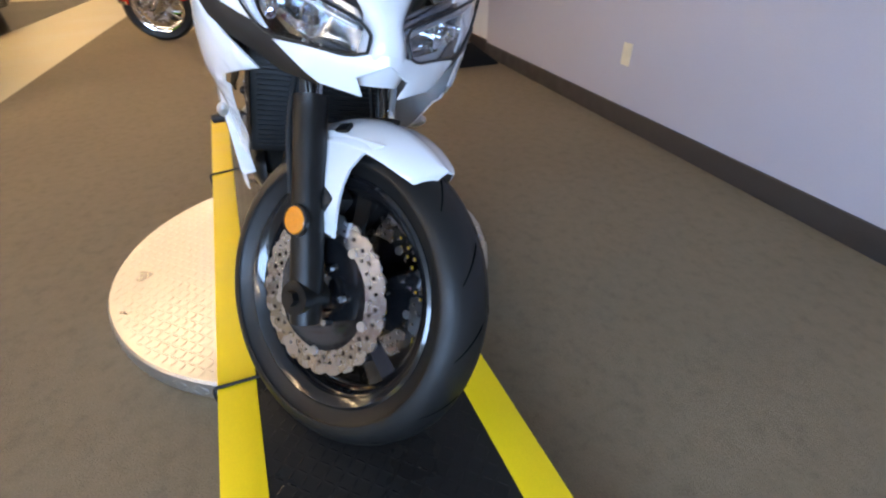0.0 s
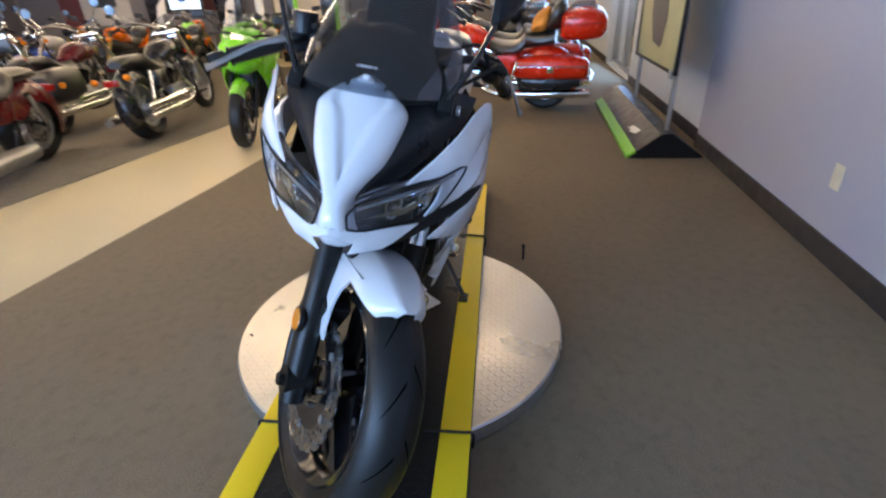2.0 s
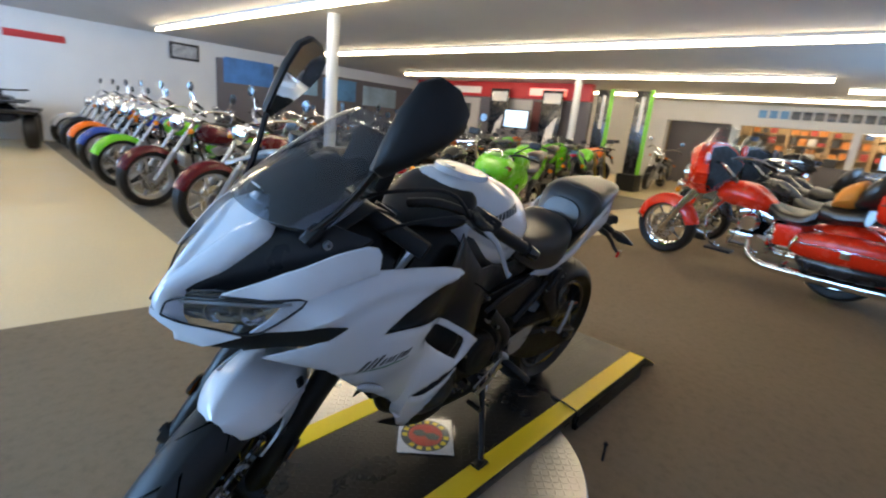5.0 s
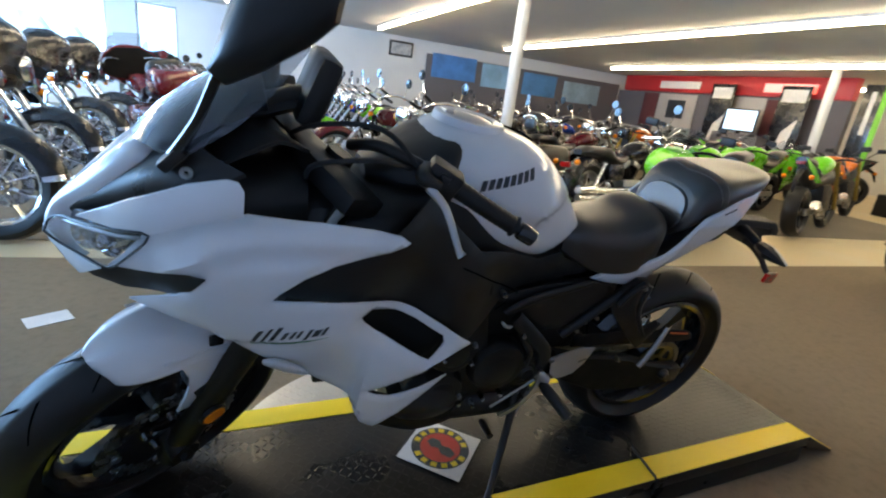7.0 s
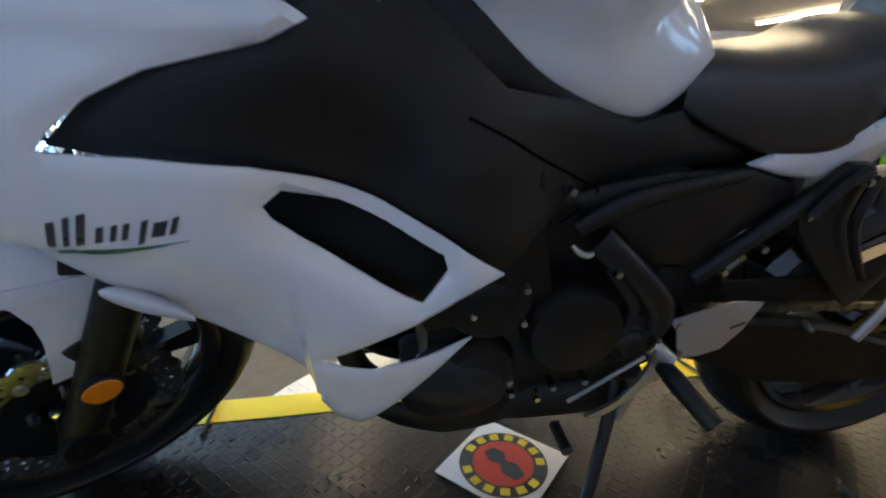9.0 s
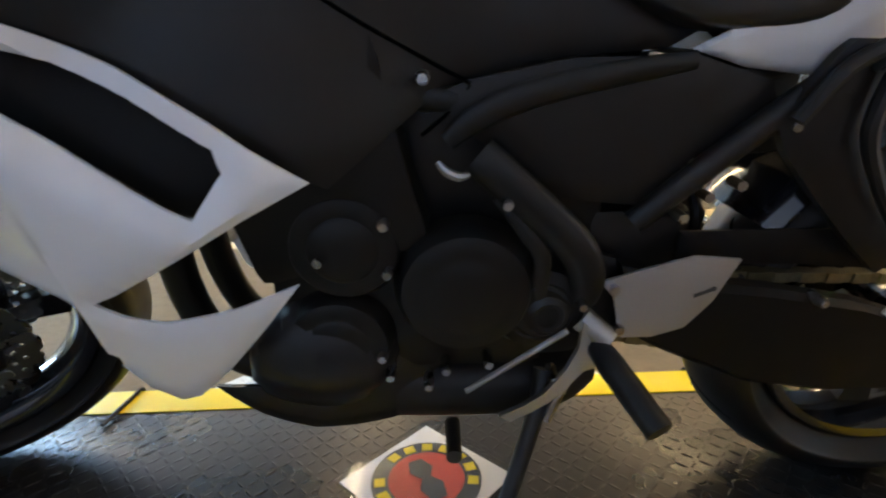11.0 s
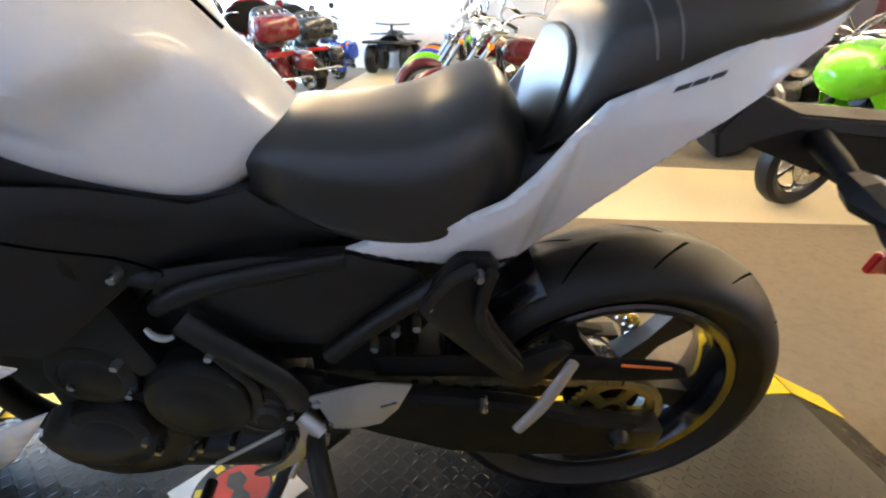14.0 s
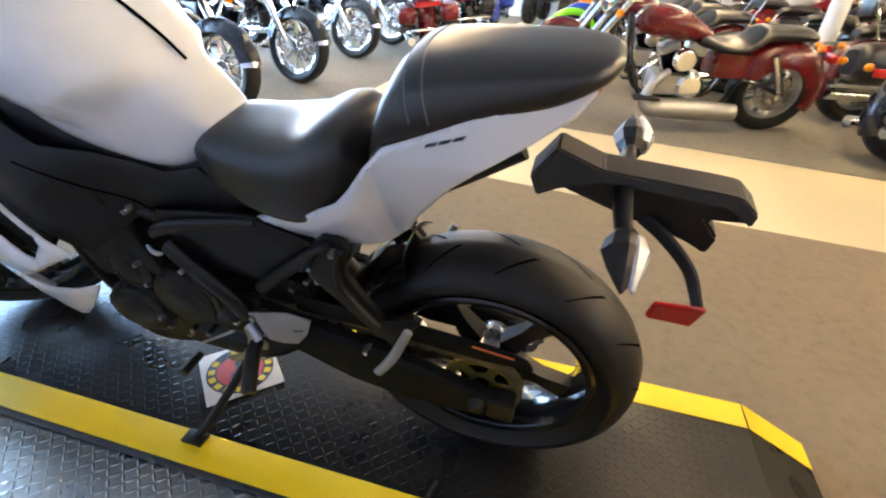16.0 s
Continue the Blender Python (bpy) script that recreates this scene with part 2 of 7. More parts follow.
def tube(points, radius, n=10, steps=6, bm=None, flat=1.0):
    """A rod along a smooth line; radius is one number or one for each point; flat squeezes it sideways."""
    bm = bm or bmesh.new()
    line = smooth_path(points, steps)
    count = len(line)
    radii = [radius] * count if isinstance(radius, (int, float)) else [float(v) for v in np.interp(np.linspace(0, 1, count), np.linspace(0, 1, len(radius)), radius)]
    side = None
    rings = []
    for i, p in enumerate(line):
        d = (line[min(i + 1, count - 1)] - line[max(i - 1, 0)]).normalized()
        if side is None:
            side = d.orthogonal().normalized() if abs(d.y) > 0.8 else d.cross(Vector((0, 1, 0))).normalized()
        side = (side - d * side.dot(d)).normalized()
        up = d.cross(side)
        rings.append([bm.verts.new(p + radii[i] * (side * math.cos(2 * math.pi * k / n) + flat * up * math.sin(2 * math.pi * k / n))) for k in range(n)])
    for a, b in zip(rings, rings[1:]):
        for k in range(n):
            bm.faces.new((a[k], a[(k + 1) % n], b[(k + 1) % n], b[k]))
    bm.faces.new(rings[0][::-1])
    bm.faces.new(rings[-1])
    bmesh.ops.recalc_face_normals(bm, faces=bm.faces)
    return bm


def rod(a, b, r, n=12, bm=None, r2=None):
    return tube([a, b], [r, r if r2 is None else r2], n=n, bm=bm)


def loft(rings, cap=True, bm=None):
    """A skin over rings of equal numbers of points."""
    bm = bm or bmesh.new()
    rows = [[bm.verts.new(p) for p in ring] for ring in rings]
    n = len(rows[0])
    for a, b in zip(rows, rows[1:]):
        for k in range(n):
            bm.faces.new((a[k], a[(k + 1) % n], b[(k + 1) % n], b[k]))
    if cap:
        bm.faces.new(rows[0][::-1])
        bm.faces.new(rows[-1])
    bmesh.ops.recalc_face_normals(bm, faces=bm.faces)
    return bm


def hull_ring(x, half, low, high, n=28, top=2.4, bottom=2.4, tuck=0.75):
    """A section across the bike: rounded above and below, tucked in at the foot."""
    mid = low + (high - low) * 0.45
    ring = []
    for k in range(n):
        a = 2 * math.pi * k / n
        c, s = math.cos(a), math.sin(a)
        e = 2 / (top if s > 0 else bottom)
        y = half * math.copysign(abs(c) ** e, c)
        z = mid + ((high - mid) if s > 0 else (mid - low)) * math.copysign(abs(s) ** e, s)
        if s < 0:
            y *= 1 - (1 - tuck) * abs(s)
        ring.append((x, y, z))
    return ring


def hull(rows, fine=3, **kw):
    """Rows of x, half width, low, high, smoothed lengthwise."""
    r = np.array(rows, float)
    t = np.linspace(0, len(r) - 1, (len(r) - 1) * fine + 1)
    line = smooth_path([Vector((a, b, c)) for a, b, c, _ in rows], fine)
    high = [v.x for v in smooth_path([Vector((d, 0, 0)) for *_, d in rows], fine)]
    return loft([hull_ring(v.x, max(v.y, 0.002), v.z, h, **kw) for v, h in zip(line, high)])


def inside(p, poly):
    x, y = p
    hit = False
    for (x0, y0), (x1, y1) in zip(poly, poly[1:] + poly[:1]):
        if (y0 > y) != (y1 > y) and x < (x1 - x0) * (y - y0) / (y1 - y0) + x0:
            hit = not hit
    return hit


def resample(poly, step):
    out = []
    for a, b in zip(poly, poly[1:] + poly[:1]):
        n = max(1, int(math.hypot(b[0] - a[0], b[1] - a[1]) / step))
        out += [(a[0] + (b[0] - a[0]) * k / n, a[1] + (b[1] - a[1]) * k / n) for k in range(n)]
    return out


def spread(controls):
    """A smooth function of two numbers through the control values (thin-plate)."""
    c = np.array(controls, float)
    d = np.linalg.norm(c[:, None, :2] - c[None, :, :2], axis=2)
    k = np.where(d > 0, d * d * np.log(d + 1e-12), 0) + np.eye(len(c)) * 1e-4
    one = np.c_[np.ones(len(c)), c[:, :2]]
    w = np.linalg.solve(np.block([[k, one], [one.T, np.zeros((3, 3))]]), np.r_[c[:, 2], 0, 0, 0])

    def value(x, z):
        r = np.hypot(c[:, 0] - x, c[:, 1] - z)
        return float(w[:-3] @ np.where(r > 0, r * r * np.log(r + 1e-12), 0) + w[-3] + w[-2] * x + w[-1] * z)

    return value


def shell(outline, depth, thick=0.004, step=0.018, holes=(), roll=0.005, ridge=None):
    """A moulded panel: outline in x and z, depth(x, z) is how far it stands out on the left (-y); edges are rolled in."""
    loops = [resample(list(o), step * 0.75) for o in (outline, *holes)]
    flat = [p for o in loops for p in o]
    edges, at = [], 0
    for o in loops:
        edges += [(at + i, at + (i + 1) % len(o)) for i in range(len(o))]
        at += len(o)
    rim = len(flat)
    xs, zs = [p[0] for p in flat], [p[1] for p in flat]
    border = np.array(flat)
    x = min(xs) + step / 2
    row = 0
    while x < max(xs):
        z = min(zs) + (step / 2 if row % 2 else 0.0)
        while z < max(zs):
            p = (x, z)
            if inside(p, loops[0]) and not any(inside(p, h) for h in loops[1:]) and np.min(np.hypot(border[:, 0] - x, border[:, 1] - z)) > step * 0.55:
                flat.append(p)
            z += step
        x += step * 0.87
        row += 1
    v2, _, faces, orig, *_ = delaunay_2d_cdt([Vector(p) for p in flat], edges, [], 0, 1e-6)
    v2 = [tuple(v) for v in v2]
    onrim = [any(i < rim for i in o) for o in orig]
    keep = []
    for f in faces:
        c = (sum(v2[i][0] for i in f) / len(f), sum(v2[i][1] for i in f) / len(f))
        if inside(c, loops[0]) and not any(inside(c, h) for h in loops[1:]):
            keep.append(f)
    bm = bmesh.new()
    front, back = {}, {}
    for i in {i for f in keep for i in f}:
        x, z = v2[i]
        d = depth(x, z) + (ridge(x, z) if ridge else 0)
        front[i] = bm.verts.new((x, -(d - (roll if onrim[i] else 0)), z))
        back[i] = bm.verts.new((x, -(d - thick - roll), z))
    count = {}
    for f in keep:
        bm.faces.new([front[i] for i in f])
        bm.faces.new([back[i] for i in reversed(f)])
        for a, b in zip(f, f[1:] + f[:1]):
            count[(a, b)] = 1
    for a, b in count:
        if (b, a) not in count:
            bm.faces.new((front[b], front[a], back[a], back[b]))
    bmesh.ops.recalc_face_normals(bm, faces=bm.faces)
    return bm


def slab(outline, z0, z1, holes=(), bevel=0.0):
    """A plate with its outline in x and y."""
    loops = [list(o) for o in (outline, *holes)]
    flat = [p for o in loops for p in o]
    edges, at = [], 0
    for o in loops:
        edges += [(at + i, at + (i + 1) % len(o)) for i in range(len(o))]
        at += len(o)
    v2, _, faces, *_ = delaunay_2d_cdt([Vector(p) for p in flat], edges, [], 0, 1e-7)
    bm = bmesh.new()
    top = [bm.verts.new((v[0], v[1], z1)) for v in v2]
    low = [bm.verts.new((v[0], v[1], z0)) for v in v2]
    seen = {}
    for f in faces:
        c = (sum(v2[i][0] for i in f) / len(f), sum(v2[i][1] for i in f) / len(f))
        if inside(c, loops[0]) and not any(inside(c, h) for h in loops[1:]):
            bm.faces.new([top[i] for i in f])
            bm.faces.new([low[i] for i in reversed(f)])
            for a, b in zip(f, f[1:] + f[:1]):
                seen[(a, b)] = 1
    for a, b in seen:
        if (b, a) not in seen:
            bm.faces.new((top[b], top[a], low[a], low[b]))
    bmesh.ops.delete(bm, geom=[v for v in bm.verts if not v.link_faces], context="VERTS")
    bmesh.ops.recalc_face_normals(bm, faces=bm.faces)
    return bm


def circle(r, n, x=0.0, y=0.0, a0=0.0):
    return [(x + r * math.cos(a0 + 2 * math.pi * k / n), y + r * math.sin(a0 + 2 * math.pi * k / n)) for k in range(n)]


def tread(points, size, high, name, material, parent, kind="stuff"):
    """Raised lozenges of tread plate at (x, y, z, turn), joined into one mesh."""
    verts, faces = [], []
    a, b = size
    for x, y, z, turn in points:
        c, s = math.cos(turn), math.sin(turn)
        k = len(verts)
        for u, v, h in ((-a, 0, 0), (-a * 0.3, -b, 0), (a * 0.3, -b, 0), (a, 0, 0), (a * 0.3, b, 0), (-a * 0.3, b, 0), (-a * 0.55, 0, high), (a * 0.55, 0, high)):
            verts.append((x + c * u - s * v, y + s * u + c * v, z + h))
        faces += [(k, k + 1, k + 6), (k + 1, k + 2, k + 7, k + 6), (k + 2, k + 3, k + 7), (k + 3, k + 4, k + 7), (k + 4, k + 5, k + 6, k + 7), (k + 5, k, k + 6)]
    me = bpy.data.meshes.new(name)
    me.from_pydata(verts, [], faces)
    me.materials.append(material)
    ob = new(name, me)
    ob.parent = parent
    return tagged(ob, kind=kind)

# ---- the showroom ----
CEILING = 2.517


def wall_y(x):
    return -1.80 - 0.06 * x


def wall_box(name, x0, x1, y0, y1, z0, z1, material, label, holes=()):
    """An upright wall along x or y with openings (along0, along1, z0, z1)."""
    along_x = (x1 - x0) > (y1 - y0)
    a0, a1 = (x0, x1) if along_x else (y0, y1)
    bm = slab([(a0, z0), (a1, z0), (a1, z1), (a0, z1)], 0, (y1 - y0) if along_x else (x1 - x0), [[(h[0], h[2]), (h[1], h[2]), (h[1], h[3]), (h[0], h[3])] for h in holes])
    for v in bm.verts:
        a, z, d = v.co
        v.co = (a, y0 + d, z) if along_x else (x0 + d, a, z)
    bmesh.ops.recalc_face_normals(bm, faces=bm.faces)
    return tagged(part(name, bm, material, smooth=False), label, "wall", kind="structure")


floor = part("floor", boxes((-6.2, 15.2, -3.2, 12.4, -0.2, 0.0), bevel=0), TILE, smooth=False)
tagged(floor, "beige vinyl showroom floor with walkways between carpets", "floor", kind="structure")
near_carpet = part("carpet_1", slab([(-6.0, -1.6), (-6.0, 2.48), (-1.33, 2.06), (0.99, 1.80), (5.1, 1.50), (15.0, 0.75), (15.0, -2.75)], 0.0, 0.006), CARPET, smooth=False)
tagged(near_carpet, "worn mottled brown carpet around the platform", "carpet", kind="structure")
far_carpet = part("carpet_2", slab([(-0.41, 3.26), (2.66, 2.80), (8.6, 2.2), (8.6, 11.9), (-0.05, 11.9)], 0.0, 0.006), CARPET_B, smooth=False)
tagged(far_carpet, "taupe carpet under the rows of motorcycles", "carpet", kind="structure")
side_carpet = part("carpet_3", slab([(-6.0, 3.0), (-1.86, 2.4), (-1.72, 5.6), (-1.2, 12.0), (-6.0, 12.0)], 0.0, 0.006), CARPET_B, smooth=False)
tagged(side_carpet, "taupe carpet along the window side", "carpet", kind="structure")

ceiling = part("ceiling", boxes((-6.2, 15.2, -3.2, 12.4, CEILING, CEILING + 0.2), bevel=0), CEIL, smooth=False)
tagged(ceiling, "plain off-white painted showroom ceiling", "ceiling", kind="structure")

TURN = Matrix.Rotation(math.atan(-0.06), 4, "Z")
near_wall = wall_box("wall_near", -6.3, 1.93, -0.30, 0.0, 0, CEILING, WALL_PAINT, "lavender-grey painted wall beside the platform")
near_wall.matrix_world = Matrix.Translation((0, -1.80, 0)) @ TURN
beyond_wall = wall_box("wall_beyond", 1.93, 15.4, -0.36, -0.05, 0, CEILING, WALL_WHITE, "white painted wall with a glazed door", holes=[(5.4, 7.8, 0.02, 2.1)])
beyond_wall.matrix_world = Matrix.Translation((0, -1.80, 0)) @ TURN
for name, x0, x1, y in (("baseboard_1", -6.2, 1.932, 0.012), ("baseboard_2", 1.934, 5.38, -0.038), ("baseboard_3", 7.82, 15.2, -0.038)):
    b = part(name, boxes((x0, x1, y - 0.012, y, 0.006, 0.115), bevel=0.003), BASE)
    b.matrix_world = Matrix.Translation((0, -1.80, 0)) @ TURN
    tagged(b, "dark brown vinyl baseboard", "baseboard", kind="structure")
wall_box("wall_street", -6.3, -6.0, -1.4, 12.3, 0, CEILING, WALL_WHITE, "white wall with large shop windows", holes=[(-1.0, 2.2, 0.45, 2.25), (2.5, 5.7, 0.45, 2.25), (6.0, 11.4, 0.45, 2.25)])
wall_box("wall_far", -6.0, 15.0, 12.2, 12.5, 0, CEILING, WALL_WHITE, "white wall behind the rows of motorcycles", holes=[(-5.6, -3.75, 0.7, 2.3), (-3.2, -2.4, 0.9, 2.3)])
wall_box("wall_back", 14.6, 14.9, -2.7, 12.2, 0, CEILING, WALL_WHITE, "white wall with service counter openings", holes=[(-2.3, -0.17, 1.0, 1.93), (0.0, 2.62, 1.0, 1.94), (2.8, 4.66, 0.0, 1.95)])
wall_box("wall_service", 17.2, 17.4, -3, 7, 0, CEILING, surf("tan_wall", (0.42, 0.30, 0.17), 0.8, var=0.3, scale=1.5), "tan wall inside the service room")
tagged(part("floor_service", boxes((14.9, 17.3, -3, 7, -0.1, -0.002), bevel=0), TILE, smooth=False), "beige floor of the service room", "floor", kind="structure")
tagged(part("ceiling_service", boxes((14.9, 17.4, -3, 7, CEILING, CEILING + 0.1), bevel=0), CEIL, smooth=False), "ceiling of the service room", "ceiling", kind="structure")
wall_box("wall_partition", 10.5, 10.62, 5.3, 12.2, 0, 2.06, DARK_WALL, "dark grey display partition")
fascia = part("fascia", boxes((10.42, 10.62, 5.3, 11.9, 2.07, CEILING - 0.004), bevel=0.004), RED_WALL)
tagged(fascia, "red fascia board above the display partition", "fascia", kind="structure")
far_panel = part("wall_panel", boxes((3.6, 10.4, 12.12, 12.19, 0.2, 2.2), bevel=0.004), DARK_WALL)
tagged(far_panel, "grey display panel along the far wall", "wall panel", kind="structure")


def shop_window(name, m, wide, high, panes):
    """A framed window; along x, glass in its middle."""
    w = thing(name, m, "aluminium-framed shop window with clear glass", "window", kind="structure")
    part("window_frame", boxes((0, wide, -0.05, 0.05, 0, 0.05), (0, wide, -0.05, 0.05, high - 0.05, high), (0, 0.05, -0.05, 0.05, 0.05, high - 0.05), (wide - 0.05, wide, -0.05, 0.05, 0.05, high - 0.05), bevel=0.004), ALLOY, w)
    step = (wide - 0.1) / panes
    for k in range(panes):
        x = 0.05 + k * step
        pane = part("pane", boxes((x + 0.02, x + step - 0.02, -0.004, 0.004, 0.05, high - 0.05), bevel=0), GLASS, w, smooth=False)
        pane.visible_shadow = False
        if k:
            part("mullion", boxes((x - 0.02, x + 0.02, -0.04, 0.04, 0.052, high - 0.052), bevel=0.003), ALLOY, w)
    return w


for k, (y0, y1) in enumerate(((-1.0, 2.2), (2.5, 5.7), (6.0, 11.4))):
    shop_window(f"window_{k + 1}", Matrix.Translation((-6.12, y0, 0.45)) @ Matrix.Rotation(radians(90), 4, "Z"), y1 - y0, 1.8, 2 + k // 2)
shop_window("window_4", Matrix.Translation((-5.6, 12.33, 0.7)), 1.85, 1.6, 1)
shop_window("window_5", Matrix.Translation((-3.2, 12.33, 0.9)), 0.8, 1.4, 1)
shop_window("door_1", Matrix.Translation((0, -1.80, 0)) @ TURN @ Matrix.Translation((5.4, -0.2, 0.02)), 2.4, 2.08, 2)

backdrop = part("backdrop", boxes((-8.5, -0.5, 13.4, 13.44, 0.0, 4.0), bevel=0), OUTDOORS, kind="structure", label="bright daylight beyond the windows", smooth=False)


def strip_light(x, y0, y1):
    """A surface-mounted row of bare tubes on a white batten."""
    s = thing("strip_light", Matrix.Translation((x, 0, CEILING)), "long row of lit white fluorescent tubes on the ceiling", "ceiling light", "fluorescent rows")
    part("batten", boxes((-0.06, 0.06, y0, y1, -0.035, -0.002), bevel=0.004), SHEET, s)
    n = max(1, round((y1 - y0) / 1.22))
    step = (y1 - y0) / n
    base = tube([(0, 0, 0), (0, step - 0.03, 0)], 0.032, n=10)
    first = part("tube", base, TUBE, s, m=Matrix.Translation((0, y0 + 0.015, -0.068)))
    for k in range(1, n):
        o = new("tube", first.data)
        o.parent, o.location = s, (0, k * step, 0)


# Rows at -4.58 and -1.35 are unseen additions, spaced like the others.
for x, y0, y1 in ((-4.58, 2.4, 10.8), (-1.35, 2.4, 10.8), (1.88, -0.4, 10.85), (5.06, -1.5, 10.5), (8.45, 0.1, 10.4), (10.04, -1.2, 0.0), (12.2, -1.3, 8.8), (15.9, -1.5, 4.5)):
    strip_light(x, y0, y1)


def steel_post(x, y):
    p = thing("post", Matrix.Translation((x, y, 0)), "round white-painted steel post from floor to ceiling", "post", "steel posts")
    part("shaft", rod((0, 0, 0.01), (0, 0, CEILING - 0.003), 0.085, 24), WALL_WHITE, p)
    part("base_plate", boxes((-0.12, 0.12, -0.12, 0.12, 0.0065, 0.02), bevel=0.003), WALL_WHITE, p)


steel_post(2.45, 5.35)
steel_post(9.15, 5.01)

outlet = thing("outlet", Matrix.Translation((0.03, wall_y(0.03), 0.385)) @ TURN, "ivory wall socket plate on the lavender wall", "wall socket", kind="structure")
part("plate", boxes((-0.036, 0.036, 0.0, 0.006, -0.058, 0.058), bevel=0.003), IVORY, outlet)
for z in (-0.02, 0.02):
    part("socket", boxes((-0.016, 0.016, 0.006, 0.009, z - 0.013, z + 0.013), bevel=0.002), IVORY, outlet)
switch = thing("light_switch", Matrix.Translation((2.25, wall_y(2.25) - 0.05, 1.20)) @ TURN, "white light switch plate on the white wall", "light switch", kind="structure")
part("plate", boxes((-0.04, 0.04, 0.0, 0.006, -0.06, 0.06), bevel=0.003), SHEET, switch)
part("toggle", boxes((-0.006, 0.006, 0.006, 0.016, -0.012, 0.012), bevel=0.002), SHEET, switch)

# ---- the white sport motorcycle ----
LEAN = Matrix.Translation((0, 0.115, 0.11)) @ Matrix.Rotation(radians(-0.9), 4, "Z") @ Matrix.Rotation(radians(11), 4, "X")
hero = thing("motorcycle", LEAN, "white sport motorcycle with black trim leaning on its side stand", "motorcycle")
AXIS = Vector((math.sin(radians(24)), 0, math.cos(radians(24))))
PIVOT = Vector((-1.51, 0, 0))
REAR_AXLE, FRONT_AXLE = Vector((0.024, 0, 0.302)), Vector((-1.41, 0, 0.300))
HEAD = Vector((math.sin(radians(22)), 0, math.cos(radians(22))))
STEER = Matrix.Translation((-0.014, -0.012, 0.004)) @ Matrix.Translation(PIVOT) @ Matrix.Rotation(radians(33), 4, HEAD) @ Matrix.Translation(-PIVOT) @ Matrix.Translation(FRONT_AXLE + Vector((0.035, -0.005, -0.0235))) @ Matrix.Rotation(radians(6), 4, "X") @ Matrix.Translation(-FRONT_AXLE)


def pair(name, make, material, parent=hero, label=""):
    """A left part and its mirrored right twin."""
    return [part(name, make(), material, parent, label), part(name, make(), material, parent, label, FLIP)]


def tyre(radius, width, rim):
    h = width / 2
    pts = [(rim - 0.004, h * 0.62), (rim + 0.012, h * 0.72), (rim + 0.03, h * 0.92), (radius - 0.052, h), (radius - 0.035, h * 0.93), (radius - 0.018, h * 0.70), (radius - 0.006, h * 0.38), (radius, 0)]
    line = [(v.x, v.y) for v in smooth_path([Vector((a, b, 0)) for a, b in pts], 3)]
    outer = line + [(r, -y) for r, y in line[-2::-1]]
    return lathe(outer + [(rim - 0.012, -h * 0.6), (rim - 0.012, h * 0.6)], 72)


def rim(radius, width):
    h = width / 2
    return lathe([(radius, -h), (radius + 0.006, -h + 0.003), (radius + 0.006, -h + 0.010), (radius - 0.012, -h + 0.02), (radius - 0.022, 0), (radius - 0.012, h - 0.02), (radius + 0.006, h - 0.010), (radius + 0.006, h - 0.003), (radius, h), (radius - 0.012, h - 0.004), (radius - 0.032, h * 0.3), (radius - 0.032, -h * 0.3), (radius - 0.012, -h + 0.004)], 72)


def spoke(r0, r1, w, a, dy=0.0):
    """A tapering cast spoke at angle a."""
    ring = []
    for r, k, t in ((r0, 1.0, 0.024), ((r0 + r1) / 2, 0.62, 0.017), (r1, 1.15, 0.018)):
        ring.append([(r, -t + dy, -w * k), (r, t + dy, -w * k * 0.7), (r, t + dy, w * k * 0.7), (r, -t + dy, w * k)])
    bm = loft(ring)
    bmesh.ops.transform(bm, matrix=Matrix.Rotation(a, 4, "Y"), verts=bm.verts)
    return bm


def petal_disc(r_in, r_out, waves, thick, holes):
    n = waves * 10
    out = [((r_out - 0.006 * (0.5 + 0.5 * math.cos(waves * 2 * math.pi * k / n)) ** 3) * math.cos(2 * math.pi * k / n), (r_out - 0.006 * (0.5 + 0.5 * math.cos(waves * 2 * math.pi * k / n)) ** 3) * math.sin(2 * math.pi * k / n)) for k in range(n)]
    cut = [circle(r_in, 48)]
    for k in range(holes):
        for j, f in enumerate((0.28, 0.62)):
            a = 2 * math.pi * (k + 0.5 * j) / holes
            r = r_in + (r_out - 0.008 - r_in) * f
            cut.append(circle(0.0044, 6, r * math.cos(a), r * math.sin(a)))
    bm = slab(out, -thick / 2, thick / 2, cut)
    bmesh.ops.transform(bm, matrix=Matrix.Rotation(radians(90), 4, "X"), verts=bm.verts)
    return bm


def at(p, m=Matrix()):
    return m @ Matrix.Translation(p)


# wheels
fw = part("front_wheel", rim(0.2159, 0.095), BLACK_GLOSS, hero, "black cast alloy front wheel turned to the left", at(FRONT_AXLE, STEER))
part("tyre", tyre(0.300, 0.122, 0.2159), RUBBER, fw, m=at(FRONT_AXLE, STEER))
part("hub", lathe([(0.0005, 0.05), (0.03, 0.05), (0.045, 0.035), (0.045, -0.035), (0.03, -0.05), (0.0005, -0.05)], 28, closed=False), BLACK_GLOSS, fw, m=at(FRONT_AXLE, STEER))
for k in range(5):
    part("spoke", spoke(0.035, 0.192, 0.022, 2 * math.pi * k / 5), BLACK_GLOSS, fw, m=at(FRONT_AXLE, STEER))
